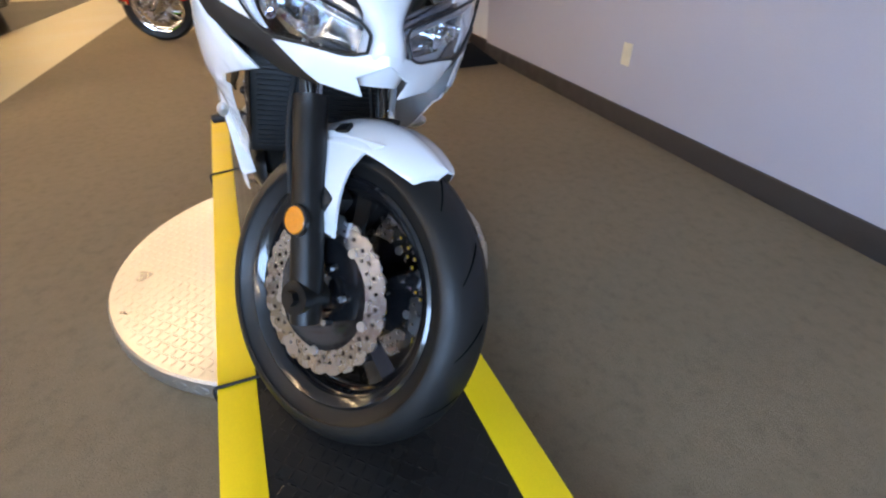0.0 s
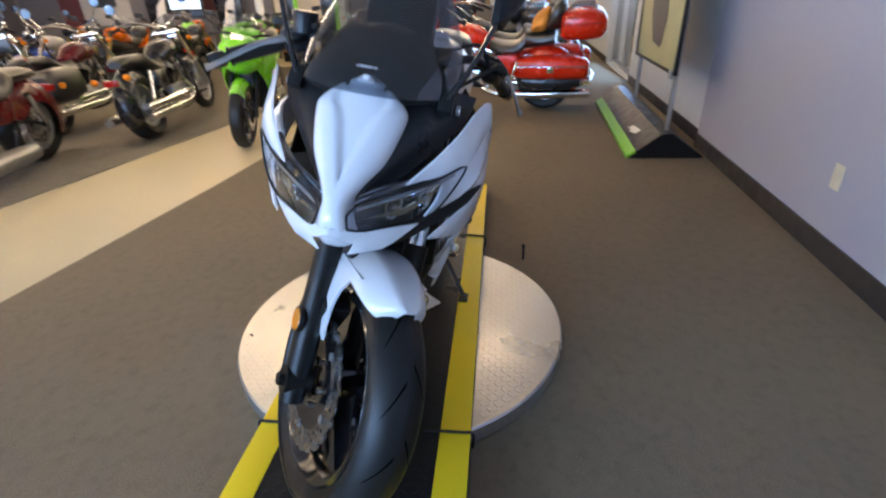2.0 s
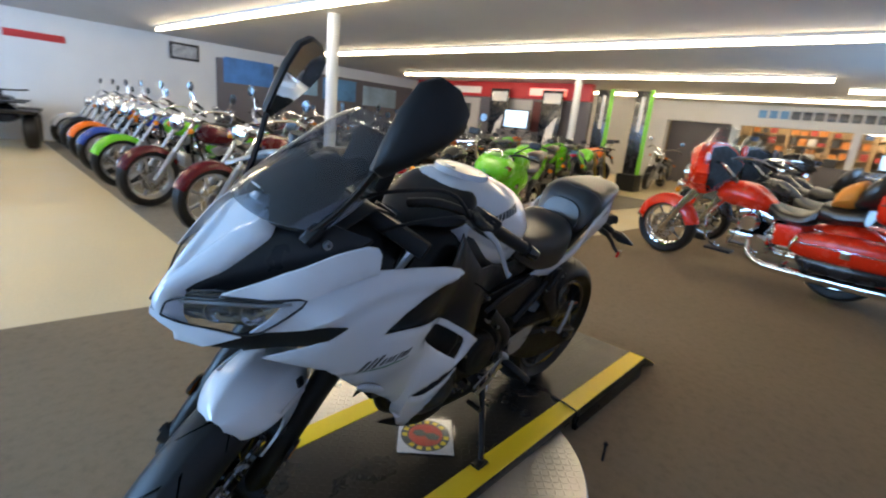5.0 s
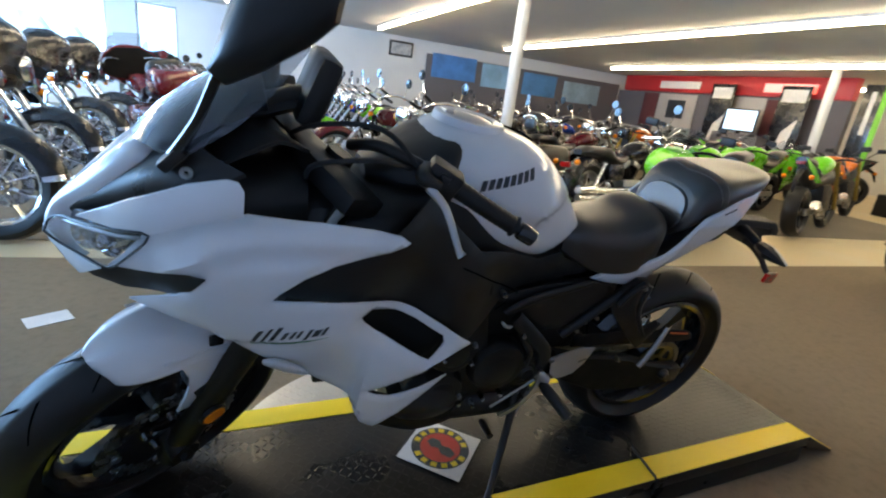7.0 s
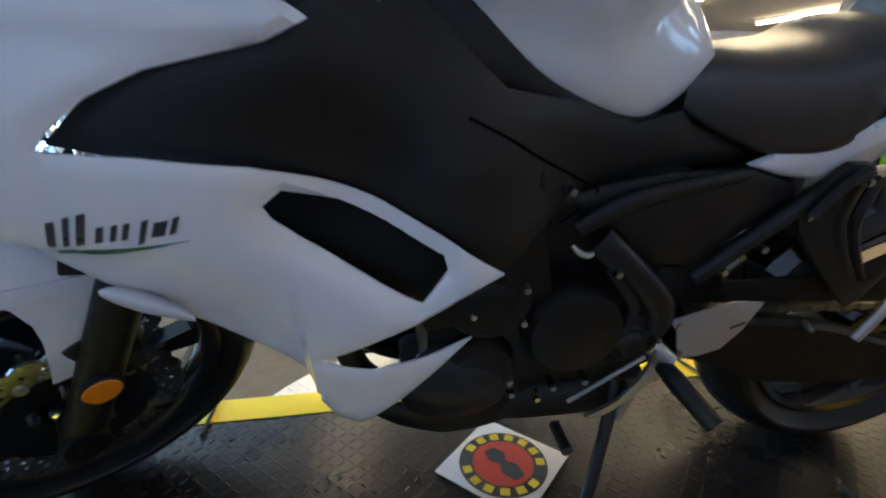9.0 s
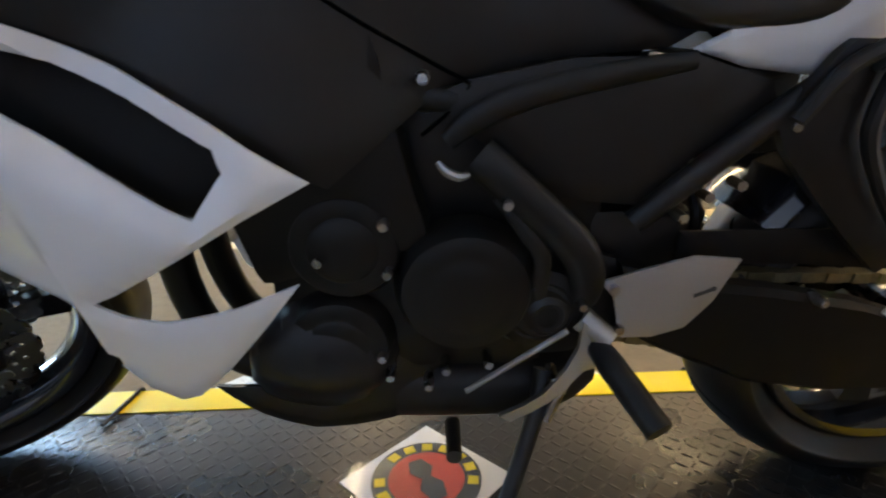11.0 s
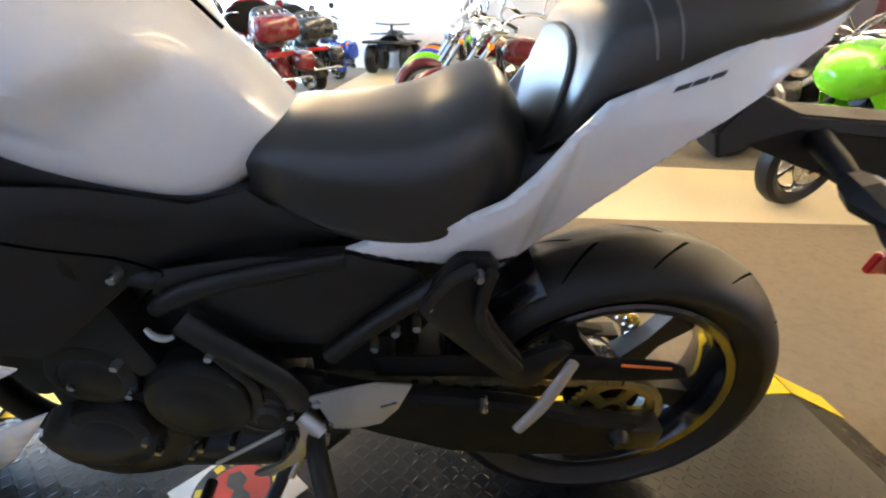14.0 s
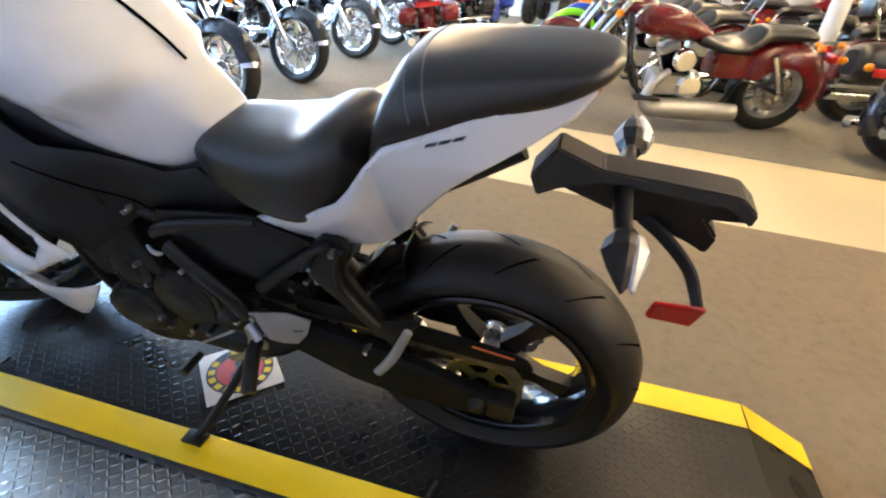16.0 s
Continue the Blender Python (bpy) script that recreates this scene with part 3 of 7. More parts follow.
for s in (-1, 1):
    part("brake_disc", petal_disc(0.105, 0.150, 24, 0.005, 30), STEEL, fw, "drilled steel petal brake disc", at(FRONT_AXLE + Vector((0, s * 0.068, 0)), STEER))
    part("disc_carrier", lathe([(0.035, s * 0.055), (0.06, s * 0.062), (0.107, s * 0.0655), (0.107, s * 0.0695), (0.06, s * 0.067), (0.035, s * 0.06)], 40), BLACK_GLOSS, fw, m=at(FRONT_AXLE, STEER))
    for k in range(5):
        a = 2 * math.pi * k / 5 + 0.3
        c, q = math.cos(a), math.sin(a)
        part("disc_bolt", rod((0.052 * c, s * 0.06, 0.052 * q), (0.052 * c, s * 0.075, 0.052 * q), 0.007, 8), STEEL, fw, m=at(FRONT_AXLE, STEER))
        a += 0.35
        c, q = math.cos(a), math.sin(a)
        part("disc_rivet", rod((0.108 * c, s * 0.064, 0.108 * q), (0.108 * c, s * 0.073, 0.108 * q), 0.009, 10), ALLOY, fw, m=at(FRONT_AXLE, STEER))

rw = part("rear_wheel", rim(0.2129, 0.122), BLACK_GLOSS, hero, "black cast alloy rear wheel", at(REAR_AXLE))
part("tyre", tyre(0.302, 0.156, 0.2129), RUBBER, rw, m=at(REAR_AXLE))
part("hub", lathe([(0.0005, 0.06), (0.03, 0.06), (0.05, 0.04), (0.06, 0.0), (0.07, -0.04), (0.055, -0.06), (0.0005, -0.06)], 28, closed=False), BLACK_GLOSS, rw, m=at(REAR_AXLE))
for k in range(5):
    part("spoke", spoke(0.045, 0.192, 0.024, 2 * math.pi * k / 5 + 0.35), BLACK_MATT, rw, m=at(REAR_AXLE))
part("brake_disc", petal_disc(0.072, 0.110, 16, 0.005, 20), STEEL, rw, "drilled steel petal brake disc", at(REAR_AXLE + Vector((0, 0.075, 0))))

# body
DEEP = spread([(-1.40, 0.737, 0.147), (-1.333, 0.82, 0.200), (-1.265, 0.757, 0.226), (-1.163, 0.731, 0.240), (-1.182, 0.86, 0.228), (-0.938, 0.822, 0.232), (-0.849, 0.531, 0.215), (-0.743, 0.551, 0.194), (-0.773, 0.440, 0.172), (-0.92, 0.31, 0.162), (-1.2, 0.6, 0.205), (-1.378, 0.679, 0.155), (-1.0, 0.70, 0.225), (-0.90, 0.68, 0.178), (-1.08, 0.5, 0.185), (-1.05, 0.85, 0.236), (-1.08, 0.60, 0.222)])
SIDE = [(-1.402, 0.737), (-1.370, 0.775), (-1.330, 0.820), (-1.26, 0.843), (-1.198, 0.859), (-1.09, 0.853), (-1.0, 0.843), (-0.955, 0.833), (-0.938, 0.822), (-0.974, 0.804), (-1.067, 0.783), (-1.113, 0.762), (-1.15, 0.735), (-1.164, 0.719), (-1.09, 0.713), (-1.003, 0.698), (-0.95, 0.677), (-0.885, 0.644), (-0.82, 0.605), (-0.743, 0.550), (-0.80, 0.522), (-0.856, 0.491), (-0.935, 0.447), (-0.966, 0.433), (-0.94, 0.417), (-0.905, 0.408), (-0.835, 0.419), (-0.772, 0.440), (-0.81, 0.393), (-0.862, 0.334), (-0.908, 0.291), (-0.932, 0.284), (-0.960, 0.308), (-0.984, 0.362), (-0.996, 0.402), (-1.018, 0.426), (-1.05, 0.450), (-1.10, 0.489), (-1.138, 0.521), (-1.179, 0.558), (-1.225, 0.605), (-1.262, 0.640), (-1.32, 0.660), (-1.378, 0.679), (-1.305, 0.712), (-1.265, 0.757), (-1.30, 0.757), (-1.352, 0.746)]
VENT = [(-1.002, 0.653), (-0.982, 0.668), (-0.93, 0.649), (-0.88, 0.621), (-0.817, 0.581), (-0.812, 0.562), (-0.842, 0.523), (-0.88, 0.546), (-0.92, 0.573), (-0.97, 0.612), (-0.995, 0.638)]
VENT_RIM = np.array(resample(VENT, 0.006))


def creases(x, z):
    """Folds of the side panel: the shoulder along the wing and the sunk lip round the vent."""
    line = float(np.interp(x, (-1.335, -1.243, -1.186, -1.118, -1.047, -0.976), (0.747, 0.809, 0.826, 0.829, 0.824, 0.818)))
    fade = min(1.0, max(0.0, (x + 1.40) / 0.06))
    shoulder = fade * (-0.60 * max(0.0, z - line) - 0.22 * max(0.0, 0.024 - abs(z - line + 0.026)))
    near = float(np.min(np.hypot(VENT_RIM[:, 0] - x, VENT_RIM[:, 1] - z)))
    lip = -0.30 * max(0.0, 0.026 - near)
    belly = -0.10 * max(0.0, (0.60 + 0.42 * (-1.0 - x)) - z) if z < 0.62 and x < -0.98 else 0.0
    return shoulder + lip + belly


pair("side_fairing", lambda: shell(SIDE, DEEP, holes=[VENT], step=0.012, ridge=creases), PEARL)
BROW = spread([(-1.436, 0.808, 0.117), (-1.202, 0.922, 0.228), (-1.205, 0.866, 0.236), (-1.328, 0.823, 0.204), (-1.32, 0.878, 0.187)])
pair("brow_panel", lambda: shell([(-1.442, 0.806), (-1.36, 0.861), (-1.28, 0.901), (-1.226, 0.919), (-1.210, 0.918), (-1.203, 0.906), (-1.205, 0.868), (-1.265, 0.850), (-1.328, 0.823), (-1.385, 0.811)], BROW), PEARL)
TAILD = spread([(-0.382, 0.645, 0.095), (-0.2, 0.70, 0.125), (-0.062, 0.85, 0.124), (0.15, 0.955, 0.045), (0.0, 0.80, 0.12), (-0.17, 0.65, 0.11)])


def tail_fold(x, z):
    """The fold along the tail panel: it turns inwards below."""
    line = float(np.interp(x, (-0.385, -0.264, -0.225, -0.197, -0.172, -0.160, -0.138, -0.02, 0.03, 0.14), (0.638, 0.654, 0.685, 0.706, 0.735, 0.768, 0.816, 0.822, 0.81, 0.86)))
    d = z - line
    soft = math.sqrt(d * d + 0.000002)
    return -0.30 * 0.5 * (soft - d)


pair("tail_fairing", lambda: shell([(-0.385, 0.645), (-0.343, 0.667), (-0.302, 0.684), (-0.25, 0.704), (-0.206, 0.732), (-0.178, 0.764), (-0.150, 0.805), (-0.121, 0.838), (-0.064, 0.861), (0.0, 0.886), (0.086, 0.916), (0.135, 0.938), (0.128, 0.908), (0.109, 0.882), (0.061, 0.850), (0.0, 0.812), (-0.032, 0.782), (-0.060, 0.747), (-0.092, 0.702), (-0.118, 0.652), (-0.145, 0.620), (-0.165, 0.609), (-0.249, 0.617), (-0.326, 0.627)], TAILD, step=0.0055, ridge=tail_fold), PEARL)
def creased(bm):
    """Cuts the knee recess into the tank's flanks, under a folded edge."""
    for v in bm.verts:
        edge = 0.832 + (0.29 if v.co.x < -0.648 else 0.46) * abs(v.co.x + 0.648)
        if v.co.x > -0.84 and v.co.z < edge:
            v.co.y *= 1 - 0.24 * min(1.0, (edge - v.co.z) / 0.035)
        elif v.co.z < edge + 0.03:
            v.co.y *= 1 + 0.018 * (1 - (v.co.z - edge) / 0.03)
    return bm


part("fuel_tank", creased(hull([(-0.885, 0.10, 0.85, 0.955), (-0.84, 0.135, 0.79, 0.985), (-0.78, 0.15, 0.765, 0.992), (-0.70, 0.160, 0.726, 0.985), (-0.62, 0.154, 0.704, 0.962), (-0.56, 0.130, 0.690, 0.918), (-0.52, 0.112, 0.698, 0.875), (-0.485, 0.096, 0.722, 0.84), (-0.455, 0.075, 0.752, 0.80), (-0.44, 0.045, 0.765, 0.785)], fine=7, n=72, top=2.7, tuck=0.8, bottom=4)), PEARL, hero, "white fuel tank with flowing knee recesses")
part("rider_seat", hull([(-0.487, 0.068, 0.712, 0.768), (-0.45, 0.088, 0.690, 0.788), (-0.38, 0.104, 0.662, 0.792), (-0.30, 0.116, 0.660, 0.804), (-0.25, 0.117, 0.675, 0.826), (-0.215, 0.106, 0.69, 0.832), (-0.190, 0.084, 0.70, 0.812), (-0.172, 0.05, 0.71, 0.775)], fine=4, n=48, top=3.0, bottom=9.0, tuck=0.99), VINYL, hero, "black vinyl rider seat")
def swept(bm):
    """Leans the front of the pillion seat back."""
    for v in bm.verts:
        v.co.x += 0.24 * min(1.0, max(0.0, (-0.03 - v.co.x) / 0.12)) * (v.co.z - 0.79)
    return bm


pillion = part("pillion_seat", swept(hull([(-0.158, 0.092, 0.745, 0.890), (-0.151, 0.108, 0.755, 0.915), (-0.138, 0.115, 0.765, 0.929), (-0.115, 0.118, 0.785, 0.937), (-0.08, 0.118, 0.80, 0.941), (0.0, 0.105, 0.845, 0.946), (0.09, 0.085, 0.885, 0.950), (0.135, 0.060, 0.91, 0.948), (0.152, 0.03, 0.925, 0.943)], fine=4, n=32, top=3.0, tuck=0.95)), VINYL, hero, "black vinyl pillion seat with stitched seams")
part("front_pad", swept(loft([hull_ring(x, w, z0, z1, 32, 2.6, 2.4, 0.95) for x, w, z0, z1 in ((-0.152, 0.080, 0.758, 0.880), (-0.1625, 0.080, 0.758, 0.880), (-0.1645, 0.077, 0.761, 0.877))])), VINYL, pillion, "smooth front face of the seat", smooth=False)

# front end
def fork_leg(s):
    foot = FRONT_AXLE + Vector((0, s * 0.105, 0))
    slider = part("fork_slider", tube([foot - AXIS * 0.035, foot - AXIS * 0.02, foot + AXIS * 0.30, foot + AXIS * 0.345], [0.024, 0.029, 0.029, 0.031], n=20, steps=2), ENGINE, hero, "black fork leg", STEER)
    part("axle_clamp", tube([foot + Vector((0, -s * 0.028, 0)), foot + Vector((0, s * 0.03, 0))], 0.030, n=20), ENGINE, slider, m=STEER)
    part("axle_nut", tube([foot + Vector((0, s * 0.03, 0)), foot + Vector((0, s * 0.042, 0))], 0.014, n=6), ENGINE, slider, m=STEER)
    part("fork_tube", rod(foot + AXIS * 0.33, foot + AXIS * 0.70, 0.0205, 20), CHROME, hero, "polished steel fork tube", STEER)
    spot = foot + AXIS * 0.135 + Vector((-0.004, s * 0.030, 0))
    part("fork_reflector", lathe([(0.0005, 0.006 * s), (0.022, 0.006 * s), (0.025, 0.003 * s), (0.025, -0.004 * s), (0.0005, -0.004 * s)], 24, closed=False), AMBER, slider, "round amber reflector", at(spot, STEER))
    part("reflector_ring", lathe([(0.024, 0.005 * s), (0.028, 0.004 * s), (0.028, -0.004 * s), (0.024, -0.004 * s)], 24), BLACK_MATT, slider, m=at(spot, STEER))
    turn = Matrix.Rotation(radians(-20), 4, "Y")
    bm = bmesh.new()
    box(bm, 0.03, 0.085, s * 0.068 - 0.032, s * 0.068 + 0.034, 0.0, 0.115, 0.012)
    box(bm, 0.045, 0.10, s * 0.068 - 0.022, s * 0.068 + 0.022, 0.02, 0.095, 0.01)
    cal = part("brake_caliper", bm, BLACK_MATT, hero, "black two-piston brake caliper", at(FRONT_AXLE + Vector((0.035, 0, 0.06)), STEER) @ turn)
    for z in (0.02, 0.09):
        part("caliper_bolt", tube([(0.06, s * 0.10, z), (0.06, s * 0.109, z)], 0.008, n=6), STEEL, cal, m=at(FRONT_AXLE + Vector((0.035, 0, 0.06)), STEER) @ turn)
    part("brake_hose", tube([foot + AXIS * 0.16 + Vector((0.05, 0, 0)), foot + AXIS * 0.30 + Vector((0.045, s * 0.01, 0)), foot + AXIS * 0.45 + Vector((0.04, -s * 0.02, 0)), foot + AXIS * 0.62 + Vector((0.03, -s * 0.05, 0))], 0.005, n=8), STRAP, hero, "black brake hose", STEER)


for s in (-1, 1):
    fork_leg(s)


def fender():
    """The front mudguard: a crowned arc over the tyre, thin, with turned-down sides."""
    rings = []
    for k in range(29):
        f = radians(69 + 59 * k / 28)
        u = k / 28
        w = 0.026 + 0.060 * math.sqrt(1 - (1 - min(1, u / 0.40)) ** 2) - 0.014 * max(0, (u - 0.7) / 0.3)
        crown = 0.012 * math.sin(math.pi * min(1, u * 1.3)) + 0.004
        ring = []
        for side, lift in ((1, 0.0), (-1, -0.004)):
            for j in range(13)[::side]:
                y = -1 + j / 6
                ridge = 0.006 * math.exp(-((abs(y) - 0.42) / 0.13) ** 2)
                r = 0.313 + crown + lift + ridge - (crown + 0.038) * abs(y) ** 2.6
                ring.append(FRONT_AXLE + Vector((-math.cos(f) * r, w * y, math.sin(f) * r)))
        rings.append(ring)
    return loft(rings)


part("front_fender", fender(), PEARL, hero, "white front mudguard", STEER)


def fender_leg(s):
    rings = []
    for u in np.linspace(0, 1, 7):
        top = [FRONT_AXLE + Vector((-math.cos(radians(f)) * 0.296, s * 0.078, math.sin(radians(f)) * 0.296)) for f in (98 - 12 * (1 - float(u)) ** 4, 112)]
        low = [FRONT_AXLE + AXIS * 0.125 + Vector((dx, s * 0.090, 0)) for dx in (-0.050, -0.018)]
        bend = 0.010 * math.sin(math.pi * u)
        a, b = (Vector(t).lerp(l, float(u)) for t, l in zip(top, low))
        mid = Vector((0, s * bend, 0))
        rings.append([a + mid, b + mid, b + mid + Vector((0, -s * 0.006, 0)), a + mid + Vector((0, -s * 0.006, 0))])
    return loft(rings)


for s in (-1, 1):
    part("fender_leg", fender_leg(s), PEARL, hero, m=STEER)
    f = radians(106)
    slot = bmesh.new()
    box(slot, -0.017, 0.013, -0.004, 0.004, -0.011, 0.011, 0.004)
    part("fender_slot", slot, BLACK_MATT, hero, "small black air slot", at(FRONT_AXLE + Vector((-math.cos(f) * 0.299, s * 0.068, math.sin(f) * 0.299)), STEER) @ Matrix.Rotation(radians(25), 4, "Y") @ Matrix.Rotation(radians(s * 45), 4, "X"))

part("triple_clamp", boxes((-0.045, 0.05, -0.14, 0.14, -0.02, 0.02), bevel=0.01), BLACK_MATT, hero, m=at(FRONT_AXLE + AXIS * 0.69, STEER) @ Matrix.Rotation(radians(24), 4, "Y"))
part("lower_clamp", boxes((-0.04, 0.06, -0.14, 0.14, -0.02, 0.02), bevel=0.01), BLACK_MATT, hero, m=at(FRONT_AXLE + AXIS * 0.46, STEER) @ Matrix.Rotation(radians(24), 4, "Y"))
part("steering_stem", rod(FRONT_AXLE + AXIS * 0.44 + Vector((0.05, 0, 0)), FRONT_AXLE + AXIS * 0.70 + Vector((0.05, 0, 0)), 0.03), BLACK_MATT, hero, m=STEER)

# handlebars, turned with the wheel
BARS = {-1: ((-1.03, -0.085, 0.945), (-0.99, -0.15, 0.965), (-0.905, -0.205, 0.940), (-0.752, -0.258, 0.868)), 1: ((-1.08, 0.09, 0.945), (-1.10, 0.13, 0.97), (-1.13, 0.20, 0.965), (-1.185, 0.345, 0.905))}
for s, (a, b, c, d) in BARS.items():
    a, b, c, d = (Vector(v) for v in (a, b, c, d))
    bar = part("handlebar", tube([a, b, c, d], 0.011, n=12), BLACK_MATT, hero, "black handlebar with grip and lever")
    along = (d - c).normalized()
    marks = [c.lerp(d, 0.12 + 0.80 * k / 26) for k in range(27)]
    grip = tube(marks, [0.0205] + [0.0172 if k % 2 else 0.0158 for k in range(25)] + [0.0205], n=14, steps=1)
    part("grip", grip, RUBBER, bar, "ribbed black rubber grip")
    part("bar_weight", tube([d - along * 0.004, d + along * 0.004, d + along * 0.028], [0.014, 0.017, 0.016], n=14, steps=2), BLACK_GLOSS, bar)
    box_m = Matrix.Translation(c + along * 0.008) @ along.to_track_quat("X", "Z").to_matrix().to_4x4()
    part("switch_box", boxes((-0.032, 0.03, -0.026, 0.022, -0.026, 0.026), bevel=0.008), BLACK_MATT, bar, m=box_m)
    part("switch", boxes((-0.01, 0.008, -0.030, -0.022, 0.004, 0.016), bevel=0.002), GREY_PLASTIC, bar, m=box_m)
    ahead = Vector((-0.06, s * -0.02 if s > 0 else -0.045, 0.012))
    perch = c + ahead * 0.6
    part("lever_perch", tube([c - along * 0.02, perch, perch + along * 0.03], [0.016, 0.013, 0.011], n=10), BLACK_MATT, bar)
    tip = Vector((-0.879, -0.304, 0.843)) if s < 0 else d + Vector((-0.07, 0.0, -0.01))
    mid = perch.lerp(tip, 0.5) + Vector((0.004, 0.0, 0.012))
    part("lever", tube([perch, perch.lerp(tip, 0.25) + Vector((0, 0, 0.008)), mid, tip.lerp(perch, 0.1), tip], [0.008, 0.0075, 0.0065, 0.006, 0.0085], n=10, flat=0.6), ALLOY, bar, "silver brake and clutch lever")
part("brake_reservoir", lathe([(0.0005, 0.02), (0.024, 0.02), (0.026, 0.016), (0.024, -0.02), (0.0005, -0.02)], 20, "z", closed=False), GREY_PLASTIC, hero, m=at((-1.16, 0.18, 1.0)))
part("instrument_panel", boxes((-0.022, 0.022, -0.075, 0.075, -0.065, 0.060), bevel=0.018), BLACK_MATT, hero, m=at((-1.085, 0, 1.022)) @ Matrix.Rotation(radians(20), 4, "Y"))
part("instrument_screen", boxes((0.0225, 0.025, -0.056, 0.056, -0.040, 0.042), bevel=0.001), BLACK_GLOSS, hero, m=at((-1.085, 0, 1.022)) @ Matrix.Rotation(radians(20), 4, "Y"))
part("instrument_mount", tube([(-1.20, 0, 0.965), (-1.15, 0, 0.985), (-1.10, 0, 1.0)], 0.022, n=10, flat=1.8), BLACK_MATT, hero)
for pts in (((-0.95, -0.19, 0.945), (-1.02, -0.22, 0.965), (-1.10, -0.16, 0.93), (-1.10, -0.06, 0.86)), ((-0.93, -0.2, 0.94), (-1.0, -0.17, 1.0), (-1.1, -0.08, 0.97), (-1.15, 0.02, 0.9)), ((-1.12, 0.19, 0.97), (-1.19, 0.14, 1.0), (-1.17, 0.05, 0.95), (-1.1, 0.0, 0.86))):
    part("control_cable", tube(pts, 0.0045, n=8), STRAP, hero, "black control cable")

# screen, nose and lamps
def draped(rows, bulge, thick, across=14, proud=0.0, drop=0.18, full=0.0, relief=None):
    """A curved sheet: rows of x, z, half width on the centre line, sides swept back."""
    line = smooth_path([Vector(r) for r in rows], 5)
    rings = []
    for i, v in enumerate(line):
        d = (line[min(i + 1, len(line) - 1)] - line[max(i - 1, 0)])
        nx, nz = Vector((-d.y, d.x)).normalized()
        ring = []
        for off, way in ((proud, 1), (proud - thick, -1)):
            for j in range(across + 1)[::way]:
                y = -1 + 2 * j / across
                back = bulge * y * y * (0.35 + 0.65 * y * y) * ((v.z / full) ** 2 if full else 1)
                edge = 0.004 if abs(y) == 1 else 0
                if relief:
                    edge -= relief(i / (len(line) - 1), y)
                ring.append((v.x + nx * (off - edge) + back, v.z * y, v.y + nz * (off - edge) - back * drop))
        rings.append(ring)
    return loft(rings)


part("screen_cowl", draped([(-1.503, 0.768, 0.03), (-1.460, 0.811, 0.085), (-1.405, 0.858, 0.135), (-1.350, 0.901, 0.175), (-1.290, 0.940, 0.19)], 0.085, 0.006), GREY_PLASTIC, hero, "dark grey textured cowl below the screen")
SCREEN_LINE = [(-1.366, 0.922, 0.142), (-1.335, 0.953, 0.150), (-1.295, 0.985, 0.150), (-1.240, 1.024, 0.136)]
part("screen_backing", draped([(x + 0.010, z - 0.006, w * (0.97 - 3.4 * (z - 0.92))) for x, z, w in SCREEN_LINE], 0.088, 0.003, 18, 0.0, 0.0, 0.15), BLACK_MATT, hero, "black shroud behind the lower screen")
part("windscreen", draped(SCREEN_LINE + [(-1.185, 1.066, 0.116), (-1.135, 1.098, 0.088), (-1.106, 1.116, 0.048)], 0.088, 0.0035, 18, 0.006, 0.0, 0.15), SMOKE, hero, "dark smoked windscreen")
part("nose_plate", draped([(-1.486, 0.699, 0.030), (-1.502, 0.722, 0.036), (-1.508, 0.745, 0.031), (-1.499, 0.769, 0.026), (-1.484, 0.790, 0.036), (-1.445, 0.832, 0.064), (-1.394, 0.886, 0.080), (-1.374, 0.906, 0.077), (-1.352, 0.929, 0.048), (-1.338, 0.947, 0.012)], 0.030, 0.008, 24, 0.010, relief=lambda u, y: -0.008 * min(1.0, max(0.0, (0.80 * (u - 0.45) / 0.4 - abs(y)) / 0.12)) if u < 0.92 else 0.0), PEARL, hero, "white centre nose panel")
part("dash_tray", draped([(-1.30, 0.915, 0.12), (-1.25, 0.945, 0.125), (-1.20, 0.965, 0.12), (-1.15, 0.95, 0.11)], 0.05, 0.006), BLACK_MATT, hero, "black dash behind the screen")
part("screen_bracket", tube([(-1.26, 0.0, 0.94), (-1.2, 0.0, 0.99), (-1.17, 0, 1.0)], 0.03, n=8, flat=2.2), BLACK_MATT, hero)
part("maker_mark", boxes((-0.0008, 0.0008, -0.018, 0.018, -0.0016, 0.0016), bevel=0.0003), SILVER_TRIM, hero, "small silver maker's mark", at((-1.346, 0, 0.966)) @ Matrix.Rotation(radians(38), 4, "Y"))

